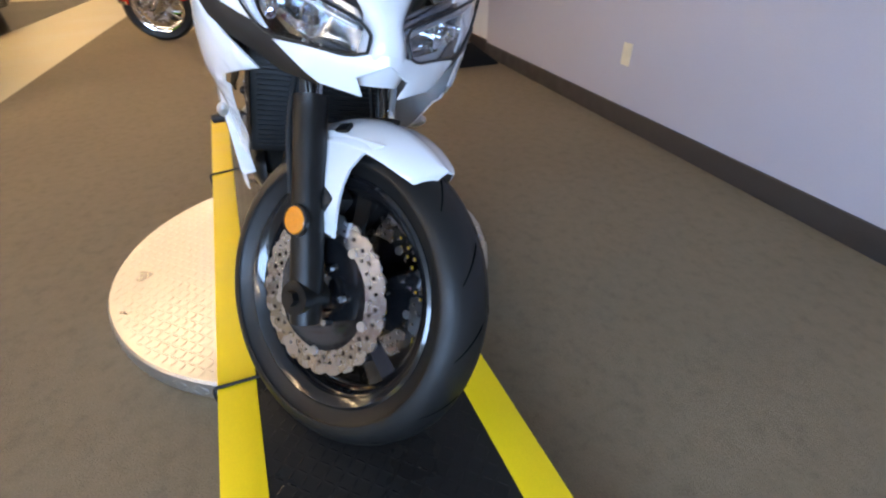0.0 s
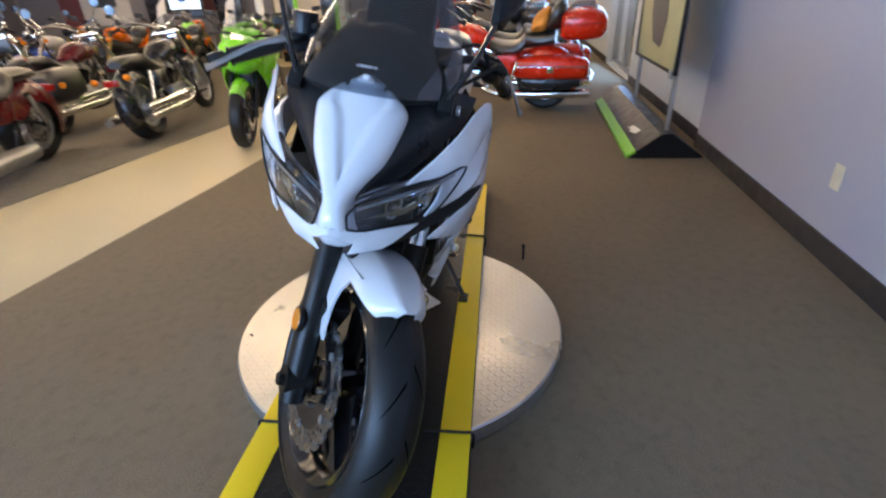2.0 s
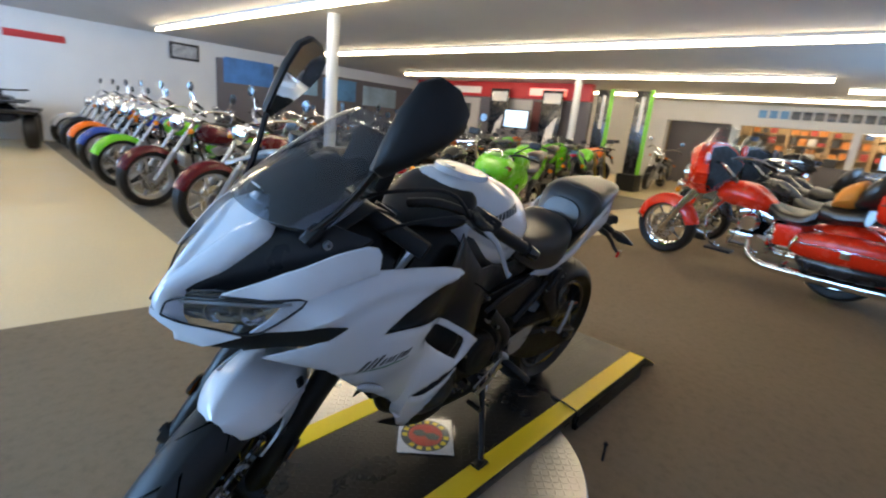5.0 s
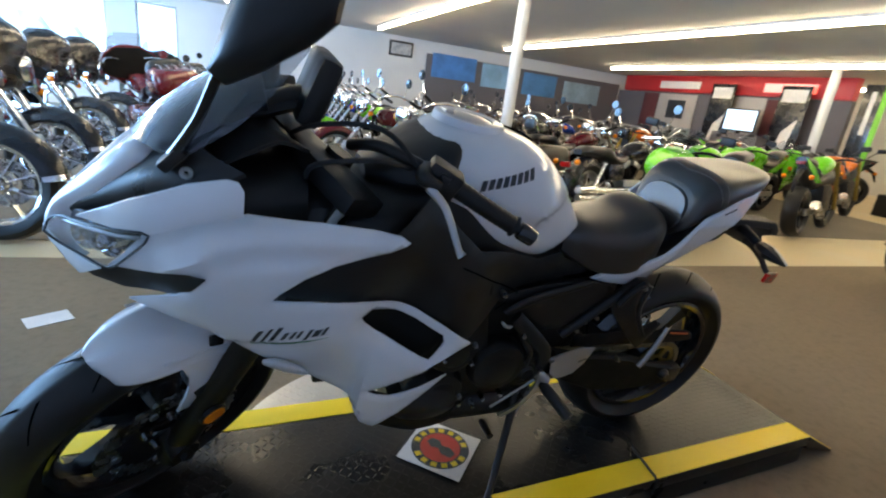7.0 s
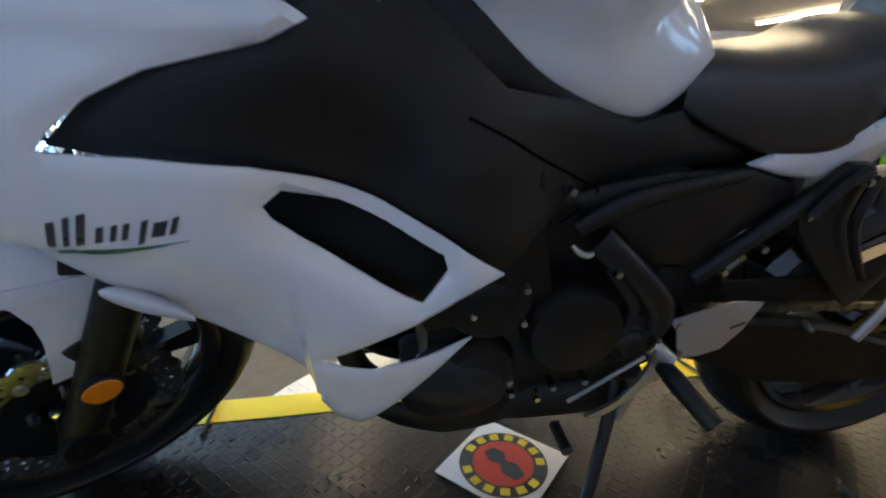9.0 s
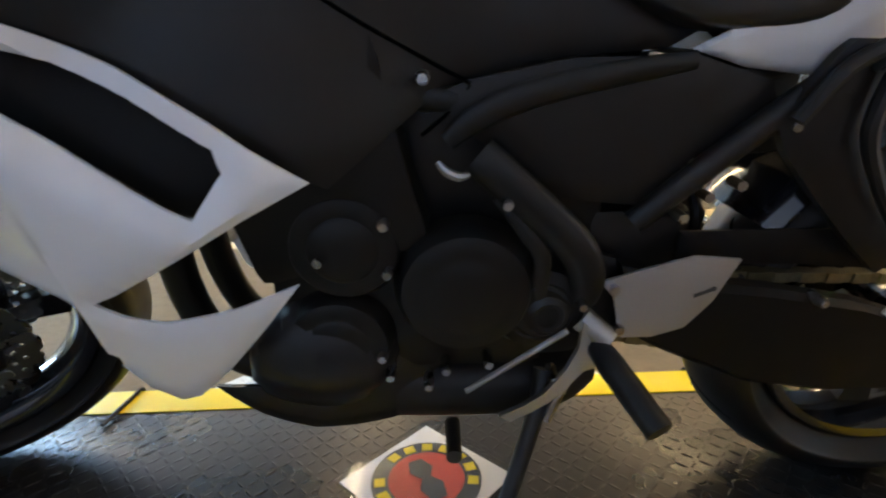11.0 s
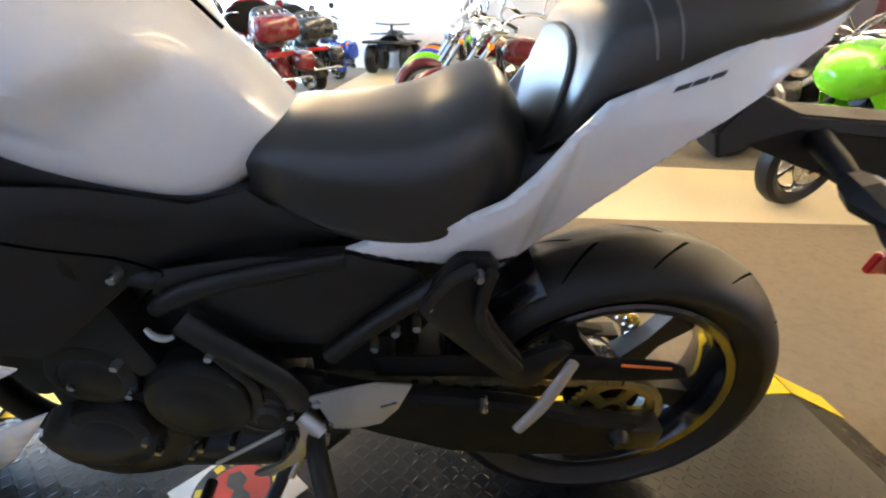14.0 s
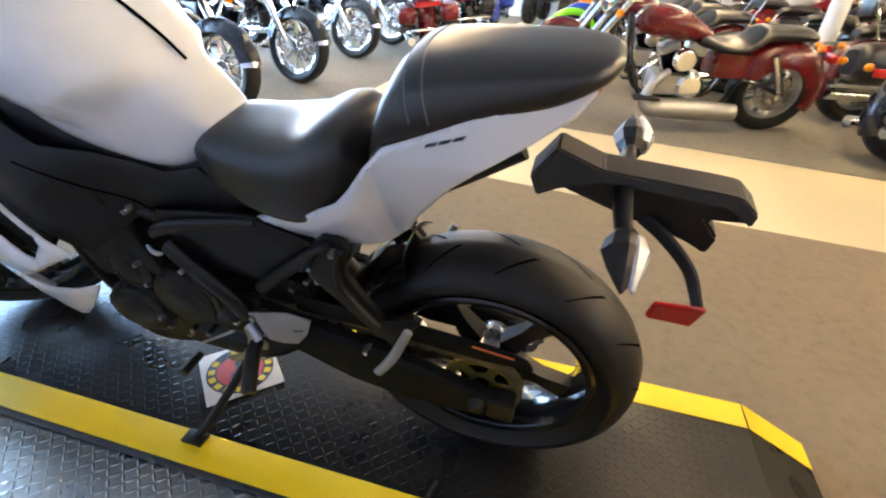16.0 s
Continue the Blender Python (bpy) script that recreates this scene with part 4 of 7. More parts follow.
LAMPD = spread([(-1.513, 0.737, 0.031), (-1.501, 0.762, 0.026), (-1.480, 0.776, 0.044), (-1.438, 0.807, 0.111), (-1.333, 0.820, 0.198), (-1.400, 0.731, 0.146), (-1.483, 0.722, 0.060), (-1.423, 0.772, 0.127)])
LAMP = [(-1.513, 0.738), (-1.508, 0.751), (-1.501, 0.761), (-1.480, 0.774), (-1.438, 0.796), (-1.384, 0.811), (-1.332, 0.820), (-1.370, 0.768), (-1.402, 0.734), (-1.442, 0.730), (-1.488, 0.729)]
for m in (Matrix(), FLIP):
    lamp = part("headlamp", shell(LAMP, lambda x, z: LAMPD(x, z) - 0.030, thick=0.006), DARK_CHROME, hero, "clear-lensed twin headlamp with dark chrome inside", m)
    lens = part("lens", shell(LAMP, LAMPD, thick=0.0025, roll=0.002), LENS, lamp, "clear lamp lens", m)
    lens.visible_shadow = False
    rimmed = LAMP + [LAMP[0]]
    part("lamp_rim", tube([(x, -LAMPD(x, z) + 0.001, z) for x, z in rimmed], 0.0022, n=6, steps=3), BLACK_MATT, lamp, m=m)
    for x, z, r in ((-1.438, 0.760, 0.021), (-1.396, 0.770, 0.020)):
        bowl = lathe([(0.003, -0.016), (r * 0.6, -0.012), (r, 0.004), (r + 0.002, 0.004), (r * 0.62, -0.016), (0.003, -0.02)], 20, "x")
        part("reflector_bowl", bowl, CHROME, lamp, "chrome lamp reflector", m @ at((x, -LAMPD(x, z) + 0.021, z)) @ Matrix.Rotation(radians(-118), 4, "Z"))
        part("bulb", tube([(0, 0, 0), (0.010, 0, 0)], 0.005, n=10), CHROME, lamp, m=m @ at((x, -LAMPD(x, z) + 0.02, z)) @ Matrix.Rotation(radians(-118), 4, "Z"))
    part("light_strip", tube([(x, -LAMPD(x, z) + 0.010, z) for x, z in ((-1.482, 0.762), (-1.438, 0.783), (-1.384, 0.797), (-1.348, 0.806))], 0.003, n=8), ALLOY, lamp, "pale daytime light strip", m)
    part("lamp_fin", shell([(-1.473, 0.742), (-1.423, 0.742), (-1.370, 0.782), (-1.360, 0.797), (-1.423, 0.755)], lambda x, z: LAMPD(x, z) - 0.014, thick=0.003), CHROME, lamp, m=m)

CHIND = spread([(-1.520, 0.742, 0.006), (-1.478, 0.718, 0.064), (-1.410, 0.722, 0.138), (-1.460, 0.684, 0.080), (-1.505, 0.698, 0.026), (-1.488, 0.679, 0.030)])
pair("chin_panel", lambda: shell([(-1.521, 0.738), (-1.506, 0.735), (-1.484, 0.727), (-1.442, 0.728), (-1.414, 0.726), (-1.438, 0.706), (-1.460, 0.685), (-1.489, 0.678), (-1.494, 0.702), (-1.512, 0.716), (-1.522, 0.726)], lambda x, z: CHIND(x, z) + 0.004), PEARL)
pair("chin_vent", lambda: shell([(-1.465, 0.690), (-1.42, 0.706), (-1.385, 0.722), (-1.36, 0.745), (-1.258, 0.764), (-1.29, 0.716), (-1.35, 0.696), (-1.39, 0.680), (-1.44, 0.678)], lambda x, z: 0.55 * DEEP(x, z) + 0.45 * CHIND(x, z) - 0.030), BLACK_MATT)
part("nose_duct", hull([(-1.465, 0.04, 0.715, 0.745), (-1.42, 0.075, 0.715, 0.78), (-1.34, 0.10, 0.72, 0.84), (-1.27, 0.13, 0.73, 0.88), (-1.2, 0.14, 0.74, 0.90), (-1.10, 0.12, 0.74, 0.90)], tuck=0.9), BLACK_MATT, hero, "black inner fairing")


def mirror(s):
    base, neck = Vector((-1.300, s * 0.140, 0.921)), Vector((-1.236, s * 0.200, 1.056))
    foot = part("mirror", boxes((-0.024, 0.020, -0.014, 0.014, -0.010, 0.010), bevel=0.006), BLACK_MATT, hero, "black mirror on an angled stalk", at(base) @ Matrix.Rotation(radians(-45), 4, "Y"))
    part("stalk_bolt", lathe([(0.004, 0.004), (0.008, 0.004), (0.009, 0.001), (0.009, -0.004), (0.004, -0.004)], 20, "y"), ALLOY, foot, "", at(base + Vector((0.018, s * 0.022, -0.014))))
    part("stalk", tube([base + Vector((0, 0, 0.002)), base.lerp(neck, 0.5) + Vector((0.004, s * 0.004, 0)), neck, neck + Vector((0.012, s * 0.010, 0.03))], [0.010, 0.0068, 0.0075, 0.009], n=10, flat=0.7), BLACK_GLOSS, foot)
    edge = [(-0.010, 0.004), (0.004, 0.050), (0.026, 0.112), (0.055, 0.162), (0.090, 0.178), (0.128, 0.164), (0.154, 0.128), (0.150, 0.094), (0.116, 0.060), (0.058, 0.018), (0.012, -0.008)]
    cu, cz = 0.075, 0.09
    rings = [[(d, cu + (u - cu) * k, cz + (z - cz) * k) for u, z in edge] for d, k in ((-0.030, 0.35), (-0.026, 0.68), (-0.010, 0.97), (0.004, 1.0), (0.006, 0.95))]
    m = at(neck) @ Matrix.Rotation(radians(66 if s < 0 else -70), 4, "Z") @ Matrix.Rotation(radians(8), 4, "Y") @ Matrix.Diagonal((1, s, 1, 1))
    part("mirror_shell", loft(rings), BLACK_MATT, foot, m=m)
    rings = [[(d, cu + (u - cu) * 0.90, cz + (z - cz) * 0.90) for u, z in edge] for d in (0.0062, 0.0078)]
    part("mirror_face", loft(rings), MIRROR, foot, "mirror glass", m)


mirror(-1)
mirror(1)

# dark inner body, engine and frame
part("inner_fairing", hull([(-1.16, 0.10, 0.62, 0.86), (-1.08, 0.15, 0.60, 0.87), (-0.98, 0.17, 0.62, 0.87), (-0.88, 0.14, 0.66, 0.90), (-0.78, 0.12, 0.68, 0.90), (-0.66, 0.10, 0.66, 0.80), (-0.54, 0.07, 0.64, 0.74), (-0.42, 0.06, 0.62, 0.70)], tuck=0.9), BLACK_MATT, hero)
COVERD = spread([(-1.15, 0.73, 0.226), (-1.0, 0.70, 0.215), (-0.95, 0.80, 0.214), (-0.86, 0.85, 0.158), (-0.75, 0.755, 0.150), (-0.56, 0.70, 0.096), (-0.645, 0.62, 0.112), (-0.76, 0.56, 0.180), (-0.90, 0.665, 0.172), (-0.42, 0.67, 0.082), (-0.80, 0.67, 0.178)])
pair("side_cover", lambda: shell([(-1.168, 0.72), (-1.11, 0.772), (-1.06, 0.795), (-0.97, 0.815), (-0.93, 0.84), (-0.885, 0.882), (-0.845, 0.845), (-0.80, 0.80), (-0.744, 0.752), (-0.66, 0.735), (-0.557, 0.700), (-0.49, 0.715), (-0.47, 0.695), (-0.36, 0.665), (-0.40, 0.645), (-0.52, 0.638), (-0.60, 0.622), (-0.645, 0.60), (-0.70, 0.56), (-0.735, 0.535), (-0.82, 0.59), (-0.895, 0.635), (-1.0, 0.685), (-1.09, 0.700)], lambda x, z: COVERD(x, z) - 0.008), BLACK_MATT, label="matt black side cover")
pair("vent_duct", lambda: shell([(-1.018, 0.655), (-0.985, 0.679), (-0.93, 0.658), (-0.88, 0.631), (-0.812, 0.590), (-0.800, 0.560), (-0.838, 0.508), (-0.885, 0.535), (-0.93, 0.565), (-0.985, 0.610), (-1.01, 0.635)], lambda x, z: DEEP(x, z) - 0.034, thick=0.003), BLACK_DULL)
radiator = part("radiator", boxes((-1.075, -1.03, -0.15, 0.15, 0.44, 0.70), bevel=0.008), BLACK_MATT, hero, "black finned radiator")
for k in range(22):
    part("fin", boxes((-1.079, -1.0755, -0.135, 0.135, 0.455 + 0.0105 * k, 0.4585 + 0.0105 * k), bevel=0), GREY_PLASTIC, radiator, smooth=False)
engine = part("engine", boxes((-0.83, -0.50, -0.105, 0.115, 0.275, 0.465), bevel=0.03), ENGINE, hero, "black parallel-twin engine")
part("cylinder_block", boxes((-0.10, 0.10, -0.12, 0.12, 0, 0.22), bevel=0.02), ENGINE, engine, m=at((-0.735, 0, 0.43)) @ Matrix.Rotation(radians(-14), 4, "Y"))
part("cylinder_head", boxes((-0.115, 0.105, -0.13, 0.13, 0.17, 0.27), bevel=0.02), ENGINE, engine, m=at((-0.735, 0, 0.43)) @ Matrix.Rotation(radians(-14), 4, "Y"))


def cover(x, z, r, y, deep, n=40):
    return lathe([(0.0005, -deep), (r * 0.55, -deep), (r * 0.62, -deep + 0.003), (r * 0.68, -deep * 0.92), (r * 0.92, -deep * 0.72), (r, -deep * 0.35), (r + 0.004, 0), (r + 0.004, 0.02), (0.0005, 0.02)], n, closed=False), at((x, y, z))


for x, z, r, y, deep in ((-0.605, 0.402, 0.076, -0.112, 0.030), (-0.752, 0.335, 0.062, -0.108, 0.028), (-0.735, 0.455, 0.062, -0.105, 0.022), (-0.52, 0.375, 0.055, -0.108, 0.022)):
    bm, m = cover(x, z, r, y, deep)
    part("engine_cover", bm, ENGINE, engine, m=m)
for x, z, y in ((-0.73, 0.497, -0.115), (-0.762, 0.444, -0.125), (-0.690, 0.485, -0.128), (-0.689, 0.430, -0.130), (-0.701, 0.324, -0.135), (-0.694, 0.292, -0.130), (-0.578, 0.311, -0.135), (-0.649, 0.275, -0.128), (-0.628, 0.301, -0.132), (-0.564, 0.507, -0.134), (-0.478, 0.390, -0.140), (-0.497, 0.280, -0.128)):
    part("engine_bolt", tube([(x, y + 0.022, z), (x, y, z), (x, y - 0.006, z)], [0.0062, 0.0062, 0.005], n=8, steps=1), STEEL, engine)
part("exhaust_box", hull([(-0.86, 0.07, 0.20, 0.27), (-0.78, 0.10, 0.18, 0.28), (-0.60, 0.11, 0.175, 0.28), (-0.48, 0.10, 0.18, 0.27), (-0.42, 0.06, 0.20, 0.25)], top=3, bottom=3, tuck=0.9), BLACK_MATT, hero, "black exhaust box under the engine")
for s in (-0.05, 0.05):
    part("exhaust_pipe", tube([(-0.83, s, 0.55), (-0.93, s, 0.50), (-0.955, s, 0.40), (-0.92, s, 0.28), (-0.82, s, 0.23)], 0.021, n=14), ENGINE, hero, "dark exhaust header pipe")
BELLYD = lambda x, z: 0.148 - 3.2 * (x + 0.775) ** 2 - 5.5 * (z - 0.312) ** 2
pair("belly_cowl", lambda: shell([(-0.870, 0.285), (-0.862, 0.325), (-0.836, 0.364), (-0.800, 0.386), (-0.760, 0.388), (-0.715, 0.378), (-0.690, 0.350), (-0.684, 0.312), (-0.705, 0.265), (-0.745, 0.224), (-0.790, 0.210), (-0.835, 0.218), (-0.862, 0.250)], BELLYD, step=0.012, roll=0.014), GREY_PLASTIC, label="rounded black engine cover")
pair("belly_pan", lambda: shell([(-0.940, 0.228), (-0.886, 0.247), (-0.815, 0.268), (-0.76, 0.31), (-0.70, 0.34), (-0.655, 0.32), (-0.62, 0.26), (-0.605, 0.215), (-0.70, 0.200), (-0.80, 0.194), (-0.87, 0.205)], lambda x, z: 0.116 - 1.6 * (x + 0.77) ** 2, thick=0.006, step=0.014), BLACK_MATT, label="black pan below the engine")
for s in (-1, 1):
    part("frame_rail", tube([(-1.08, s * 0.05, 0.83), (-0.92, s * 0.10, 0.74), (-0.74, s * 0.09, 0.64), (-0.60, s * 0.088, 0.60), (-0.44, s * 0.080, 0.62), (-0.28, s * 0.066, 0.63), (-0.08, s * 0.056, 0.74), (0.05, s * 0.045, 0.82)], 0.0155, n=12), BLACK_MATT, hero, "black tubular frame rail")
    arm_outer = part("frame_rail", tube([(-0.592, s * 0.116, 0.553), (-0.575, s * 0.121, 0.538), (-0.529, s * 0.126, 0.496), (-0.487, s * 0.128, 0.453), (-0.471, s * 0.126, 0.415), (-0.474, s * 0.122, 0.385)], [0.020, 0.021, 0.021, 0.021, 0.020, 0.017], n=14, flat=0.55), BLACK_MATT, hero, "black flattened frame arm")
    part("frame_strut", tube([(-0.572, s * 0.122, 0.512), (-0.54, s * 0.127, 0.470), (-0.524, s * 0.128, 0.445), (-0.523, s * 0.127, 0.416), (-0.522, s * 0.124, 0.385)], [0.007, 0.009, 0.010, 0.009, 0.010], n=10, flat=0.7), BLACK_MATT, arm_outer)
    part("frame_boss", lathe([(0.009, s * 0.112), (0.009, s * 0.134), (0.018, s * 0.136), (0.024, s * 0.131), (0.026, s * 0.112)], 28), BLACK_MATT, arm_outer, m=at((-0.513, 0, 0.372)))
    part("cable_clip", tube([(-0.633, s * 0.124, 0.549), (-0.624, s * 0.128, 0.540), (-0.612, s * 0.128, 0.535), (-0.602, s * 0.125, 0.536)], [0.003, 0.005, 0.005, 0.003], n=8), ALLOY, arm_outer, "bright bare clip")
    part("frame_rail", tube([(-0.42, s * 0.10, 0.47), (-0.33, s * 0.105, 0.555), (-0.22, s * 0.10, 0.64)], 0.014, n=12), BLACK_MATT, hero, "black tubular frame rail")
pair("frame_cover", lambda: shell([(-0.655, 0.60), (-0.60, 0.622), (-0.50, 0.64), (-0.38, 0.640), (-0.30, 0.615), (-0.285, 0.585), (-0.36, 0.545), (-0.42, 0.49), (-0.50, 0.50), (-0.575, 0.555)], lambda x, z: 0.100 + 0.006 * math.sin(9 * x)), BLACK_MATT, label="matt black frame cover")
pair("pivot_plate", lambda: shell([(-0.53, 0.42), (-0.47, 0.44), (-0.435, 0.43), (-0.425, 0.37), (-0.43, 0.325), (-0.475, 0.305), (-0.53, 0.30), (-0.545, 0.35)], lambda x, z: 0.112, thick=0.012), BLACK_MATT)
HEEL = [(-0.457, 0.412), (-0.40, 0.430), (-0.357, 0.441), (-0.307, 0.436), (-0.327, 0.385), (-0.353, 0.350), (-0.39, 0.338), (-0.424, 0.338), (-0.431, 0.358), (-0.44, 0.392)]
pair("heel_guard", lambda: shell(HEEL, lambda x, z: 0.132, thick=0.004, roll=0.003), SATIN, label="satin grey heel guard plate")
pair("heel_slot", lambda: shell([(-0.353, 0.396), (-0.33, 0.405), (-0.328, 0.401), (-0.352, 0.391)], lambda x, z: 0.1328, thick=0.001, roll=0.0005, step=0.008), INK)
for x, z in ((-0.442, 0.405), (-0.43, 0.352)):
    pair("heel_bolt", lambda: tube([(x, -0.128, z), (x, -0.137, z)], 0.006, n=8), STEEL)
for x, z, y in ((-0.645, 0.626, 0.122), (-0.284, 0.575, 0.118), (-0.226, 0.631, 0.130), (-0.20, 0.378, 0.128)):
    pair("frame_bolt", lambda: tube([(x, -y + 0.02, z), (x, -y, z), (x, -y - 0.005, z)], [0.0065, 0.0065, 0.005], n=10, steps=1), STEEL)
PEGD = lambda x, z: 0.122 + 0.02 * max(0, 0.5 - z) * 2
pair("pillion_bracket", lambda: shell([(-0.262, 0.640), (-0.248, 0.653), (-0.214, 0.652), (-0.202, 0.638), (-0.214, 0.61), (-0.216, 0.575), (-0.19, 0.525), (-0.155, 0.475), (-0.10, 0.50), (-0.085, 0.492), (-0.122, 0.43), (-0.145, 0.41), (-0.19, 0.45), (-0.245, 0.505), (-0.285, 0.548), (-0.300, 0.575), (-0.292, 0.592)], PEGD, thick=0.012), BLACK_MATT, label="black pillion footrest bracket")
pair("bracket_rib", lambda: tube([(-0.212, -0.130, 0.640), (-0.222, -0.133, 0.575), (-0.196, -0.133, 0.522), (-0.160, -0.132, 0.474)], [0.008, 0.008, 0.007, 0.006], n=8), BLACK_MATT)
pair("bracket_rib", lambda: tube([(-0.292, -0.129, 0.582), (-0.262, -0.131, 0.628), (-0.232, -0.130, 0.646)], [0.008, 0.008, 0.009], n=8), BLACK_MATT)
pair("pillion_peg", lambda: tube([(-0.158, -0.165, 0.382), (-0.128, -0.16, 0.430), (-0.096, -0.15, 0.505)], [0.009, 0.010, 0.008], n=12, flat=0.7), SATIN, label="silver folding pillion footrest")
for s in (-1, 1):
    part("rider_peg", tube([(-0.452, s * 0.130, 0.330), (-0.445, s * 0.165, 0.325), (-0.418, s * 0.235, 0.300)], [0.013, 0.016, 0.015], n=12), RUBBER, hero, "black rubber footrest")
    part("peg_mount", tube([(-0.47, s * 0.118, 0.36), (-0.44, s * 0.135, 0.338)], [0.016, 0.014], n=10), ALLOY, hero)
part("shift_rod", rod((-0.605, -0.145, 0.279), (-0.493, -0.145, 0.361), 0.0036, 8), ALLOY, hero, "silver gear linkage rod")
part("shift_bracket", shell([(-0.473, 0.366), (-0.452, 0.346), (-0.432, 0.324), (-0.435, 0.306), (-0.465, 0.296), (-0.493, 0.257), (-0.520, 0.236), (-0.549, 0.219), (-0.563, 0.228), (-0.535, 0.243), (-0.510, 0.262), (-0.486, 0.298), (-0.474, 0.330)], lambda x, z: 0.138, thick=0.007, roll=0.002), ALLOY, hero, "silver gear lever bracket")
part("shift_toe", rod((-0.622, -0.150, 0.236), (-0.622, -0.205, 0.240), 0.009, 12), RUBBER, hero)
part("shift_shaft", tube([(-0.517, -0.10, 0.373), (-0.517, -0.135, 0.373)], [0.02, 0.016], n=14), ENGINE, hero)
part("brake_pedal", tube([(-0.47, 0.14, 0.33), (-0.55, 0.145, 0.27), (-0.63, 0.16, 0.25)], [0.010, 0.008, 0.009], n=10, flat=0.6), ALLOY, hero, "silver brake pedal")

# swingarm, chain and tail
def arm(s):
    rows = [(-0.43, 0.345, 0.425), (-0.36, 0.305, 0.405), (-0.25, 0.255, 0.390), (-0.14, 0.236, 0.368), (-0.03, 0.234, 0.330), (0.04, 0.240, 0.314), (0.085, 0.258, 0.302)]
    rings = []
    for x, a, b in rows:
        y0, y1 = s * 0.088, s * 0.122
        c = 0.008
        rings.append([(x, y0, a + c), (x, y0, b - c), (x, y0 + s * c, b), (x, y1 - s * c, b), (x, y1, b - c), (x, y1, a + c), (x, y1 - s * c, a), (x, y0 + s * c, a)])
    return loft(rings)


for s in (-1, 1):
    part("swingarm", arm(s), BLACK_DULL, hero, "black steel swingarm")
    part("chain_adjuster", boxes((0.045, 0.098, s * 0.105 - 0.020, s * 0.105 + 0.020, 0.250, 0.306), bevel=0.006), BLACK_MATT, hero)
    part("axle_nut", tube([(0.024, s * 0.115, 0.290), (0.024, s * 0.132, 0.290), (0.024, s * 0.140, 0.290)], [0.020, 0.017, 0.010], n=10, steps=1), ENGINE, hero)
part("swingarm_brace", boxes((-0.34, -0.26, -0.09, 0.09, 0.34, 0.40), bevel=0.015), BLACK_MATT, hero)
part("linkage_housing", boxes((-0.46, -0.335, -0.072, 0.072, 0.30, 0.475), bevel=0.018), BLACK_MATT, hero)
part("inner_fender", boxes((-0.37, -0.245, -0.062, 0.062, 0.53, 0.640), bevel=0.018), BLACK_MATT, hero)
part("rear_shock", tube([(-0.46, 0.0, 0.60), (-0.38, 0.02, 0.52), (-0.30, 0.02, 0.42)], 0.034, n=16), GREY_PLASTIC, hero)
spring = [(-0.47 + 0.17 * k / 60 + 0.0, 0.02 + 0.044 * math.cos(k * 0.8), 0.60 - 0.17 * k / 60 + 0.044 * math.sin(k * 0.8)) for k in range(61)]
part("shock_spring", tube(spring, 0.006, n=6, steps=2), GREY_PLASTIC, hero)
sprocket = slab([((0.072 + 0.006 * (k % 4 in (0, 1))) * math.cos(2 * math.pi * k / 168), (0.072 + 0.006 * (k % 4 in (0, 1))) * math.sin(2 * math.pi * k / 168)) for k in range(168)], -0.003, 0.003, [circle(0.018, 16)] + [[(r * math.cos(a + d), r * math.sin(a + d)) for r, d in ((0.028, -0.32), (0.056, -0.46), (0.058, -0.23), (0.059, 0.0), (0.058, 0.23), (0.056, 0.46), (0.028, 0.32), (0.028, 0.0))] for a in [2 * math.pi * k / 5 + 0.5 for k in range(5)]])
part("sprocket", sprocket, GOLD, rw, "gold rear sprocket", at(REAR_AXLE + Vector((0, -0.080, 0))) @ Matrix.Rotation(radians(90), 4, "X"))
chain = bmesh.new()
runs = [((-0.50, 0.400), (0.024, 0.379)), ((-0.50, 0.325), (0.024, 0.225))]
for a, b in runs:
    n = int(math.hypot(b[0] - a[0], b[1] - a[1]) / 0.0159)
    slope = math.atan2(b[1] - a[1], b[0] - a[0])
    for k in range(n):
        x, z = a[0] + (b[0] - a[0]) * k / n, a[1] + (b[1] - a[1]) * k / n
        w = 0.009 if k % 2 else 0.0065
        box(chain, -0.0105, 0.0105, -w, w, -0.0065, 0.0065, 0, at((x, -0.080, z)) @ Matrix.Rotation(-slope, 4, "Y"))
for k in range(24):
    a = radians(90 - 180 * k / 23)
    w = 0.009 if k % 2 else 0.0065
    box(chain, -0.0105, 0.0105, -w, w, -0.0065, 0.0065, 0, at((0.024 + 0.077 * math.cos(a), -0.080, 0.302 + 0.077 * math.sin(a))) @ Matrix.Rotation(-(a - math.pi / 2), 4, "Y"))
part("drive_chain", chain, CHAIN, hero, "oiled brassy drive chain", smooth=False)
part("chain_guard", shell([(-0.36, 0.455), (-0.10, 0.453), (0.03, 0.441), (0.082, 0.432), (0.108, 0.420), (0.120, 0.396), (0.024, 0.392), (-0.10, 0.400), (-0.22, 0.410), (-0.36, 0.415)], lambda x, z: 0.098, thick=0.004), BLACK_DULL, hero, "black chain guard")
part("warning_label", shell([(0.004, 0.437), (0.084, 0.4275), (0.084, 0.4225), (0.004, 0.432)], lambda x, z: 0.0985, thick=0.001, roll=0.0004), ORANGE_TRIM, hero)


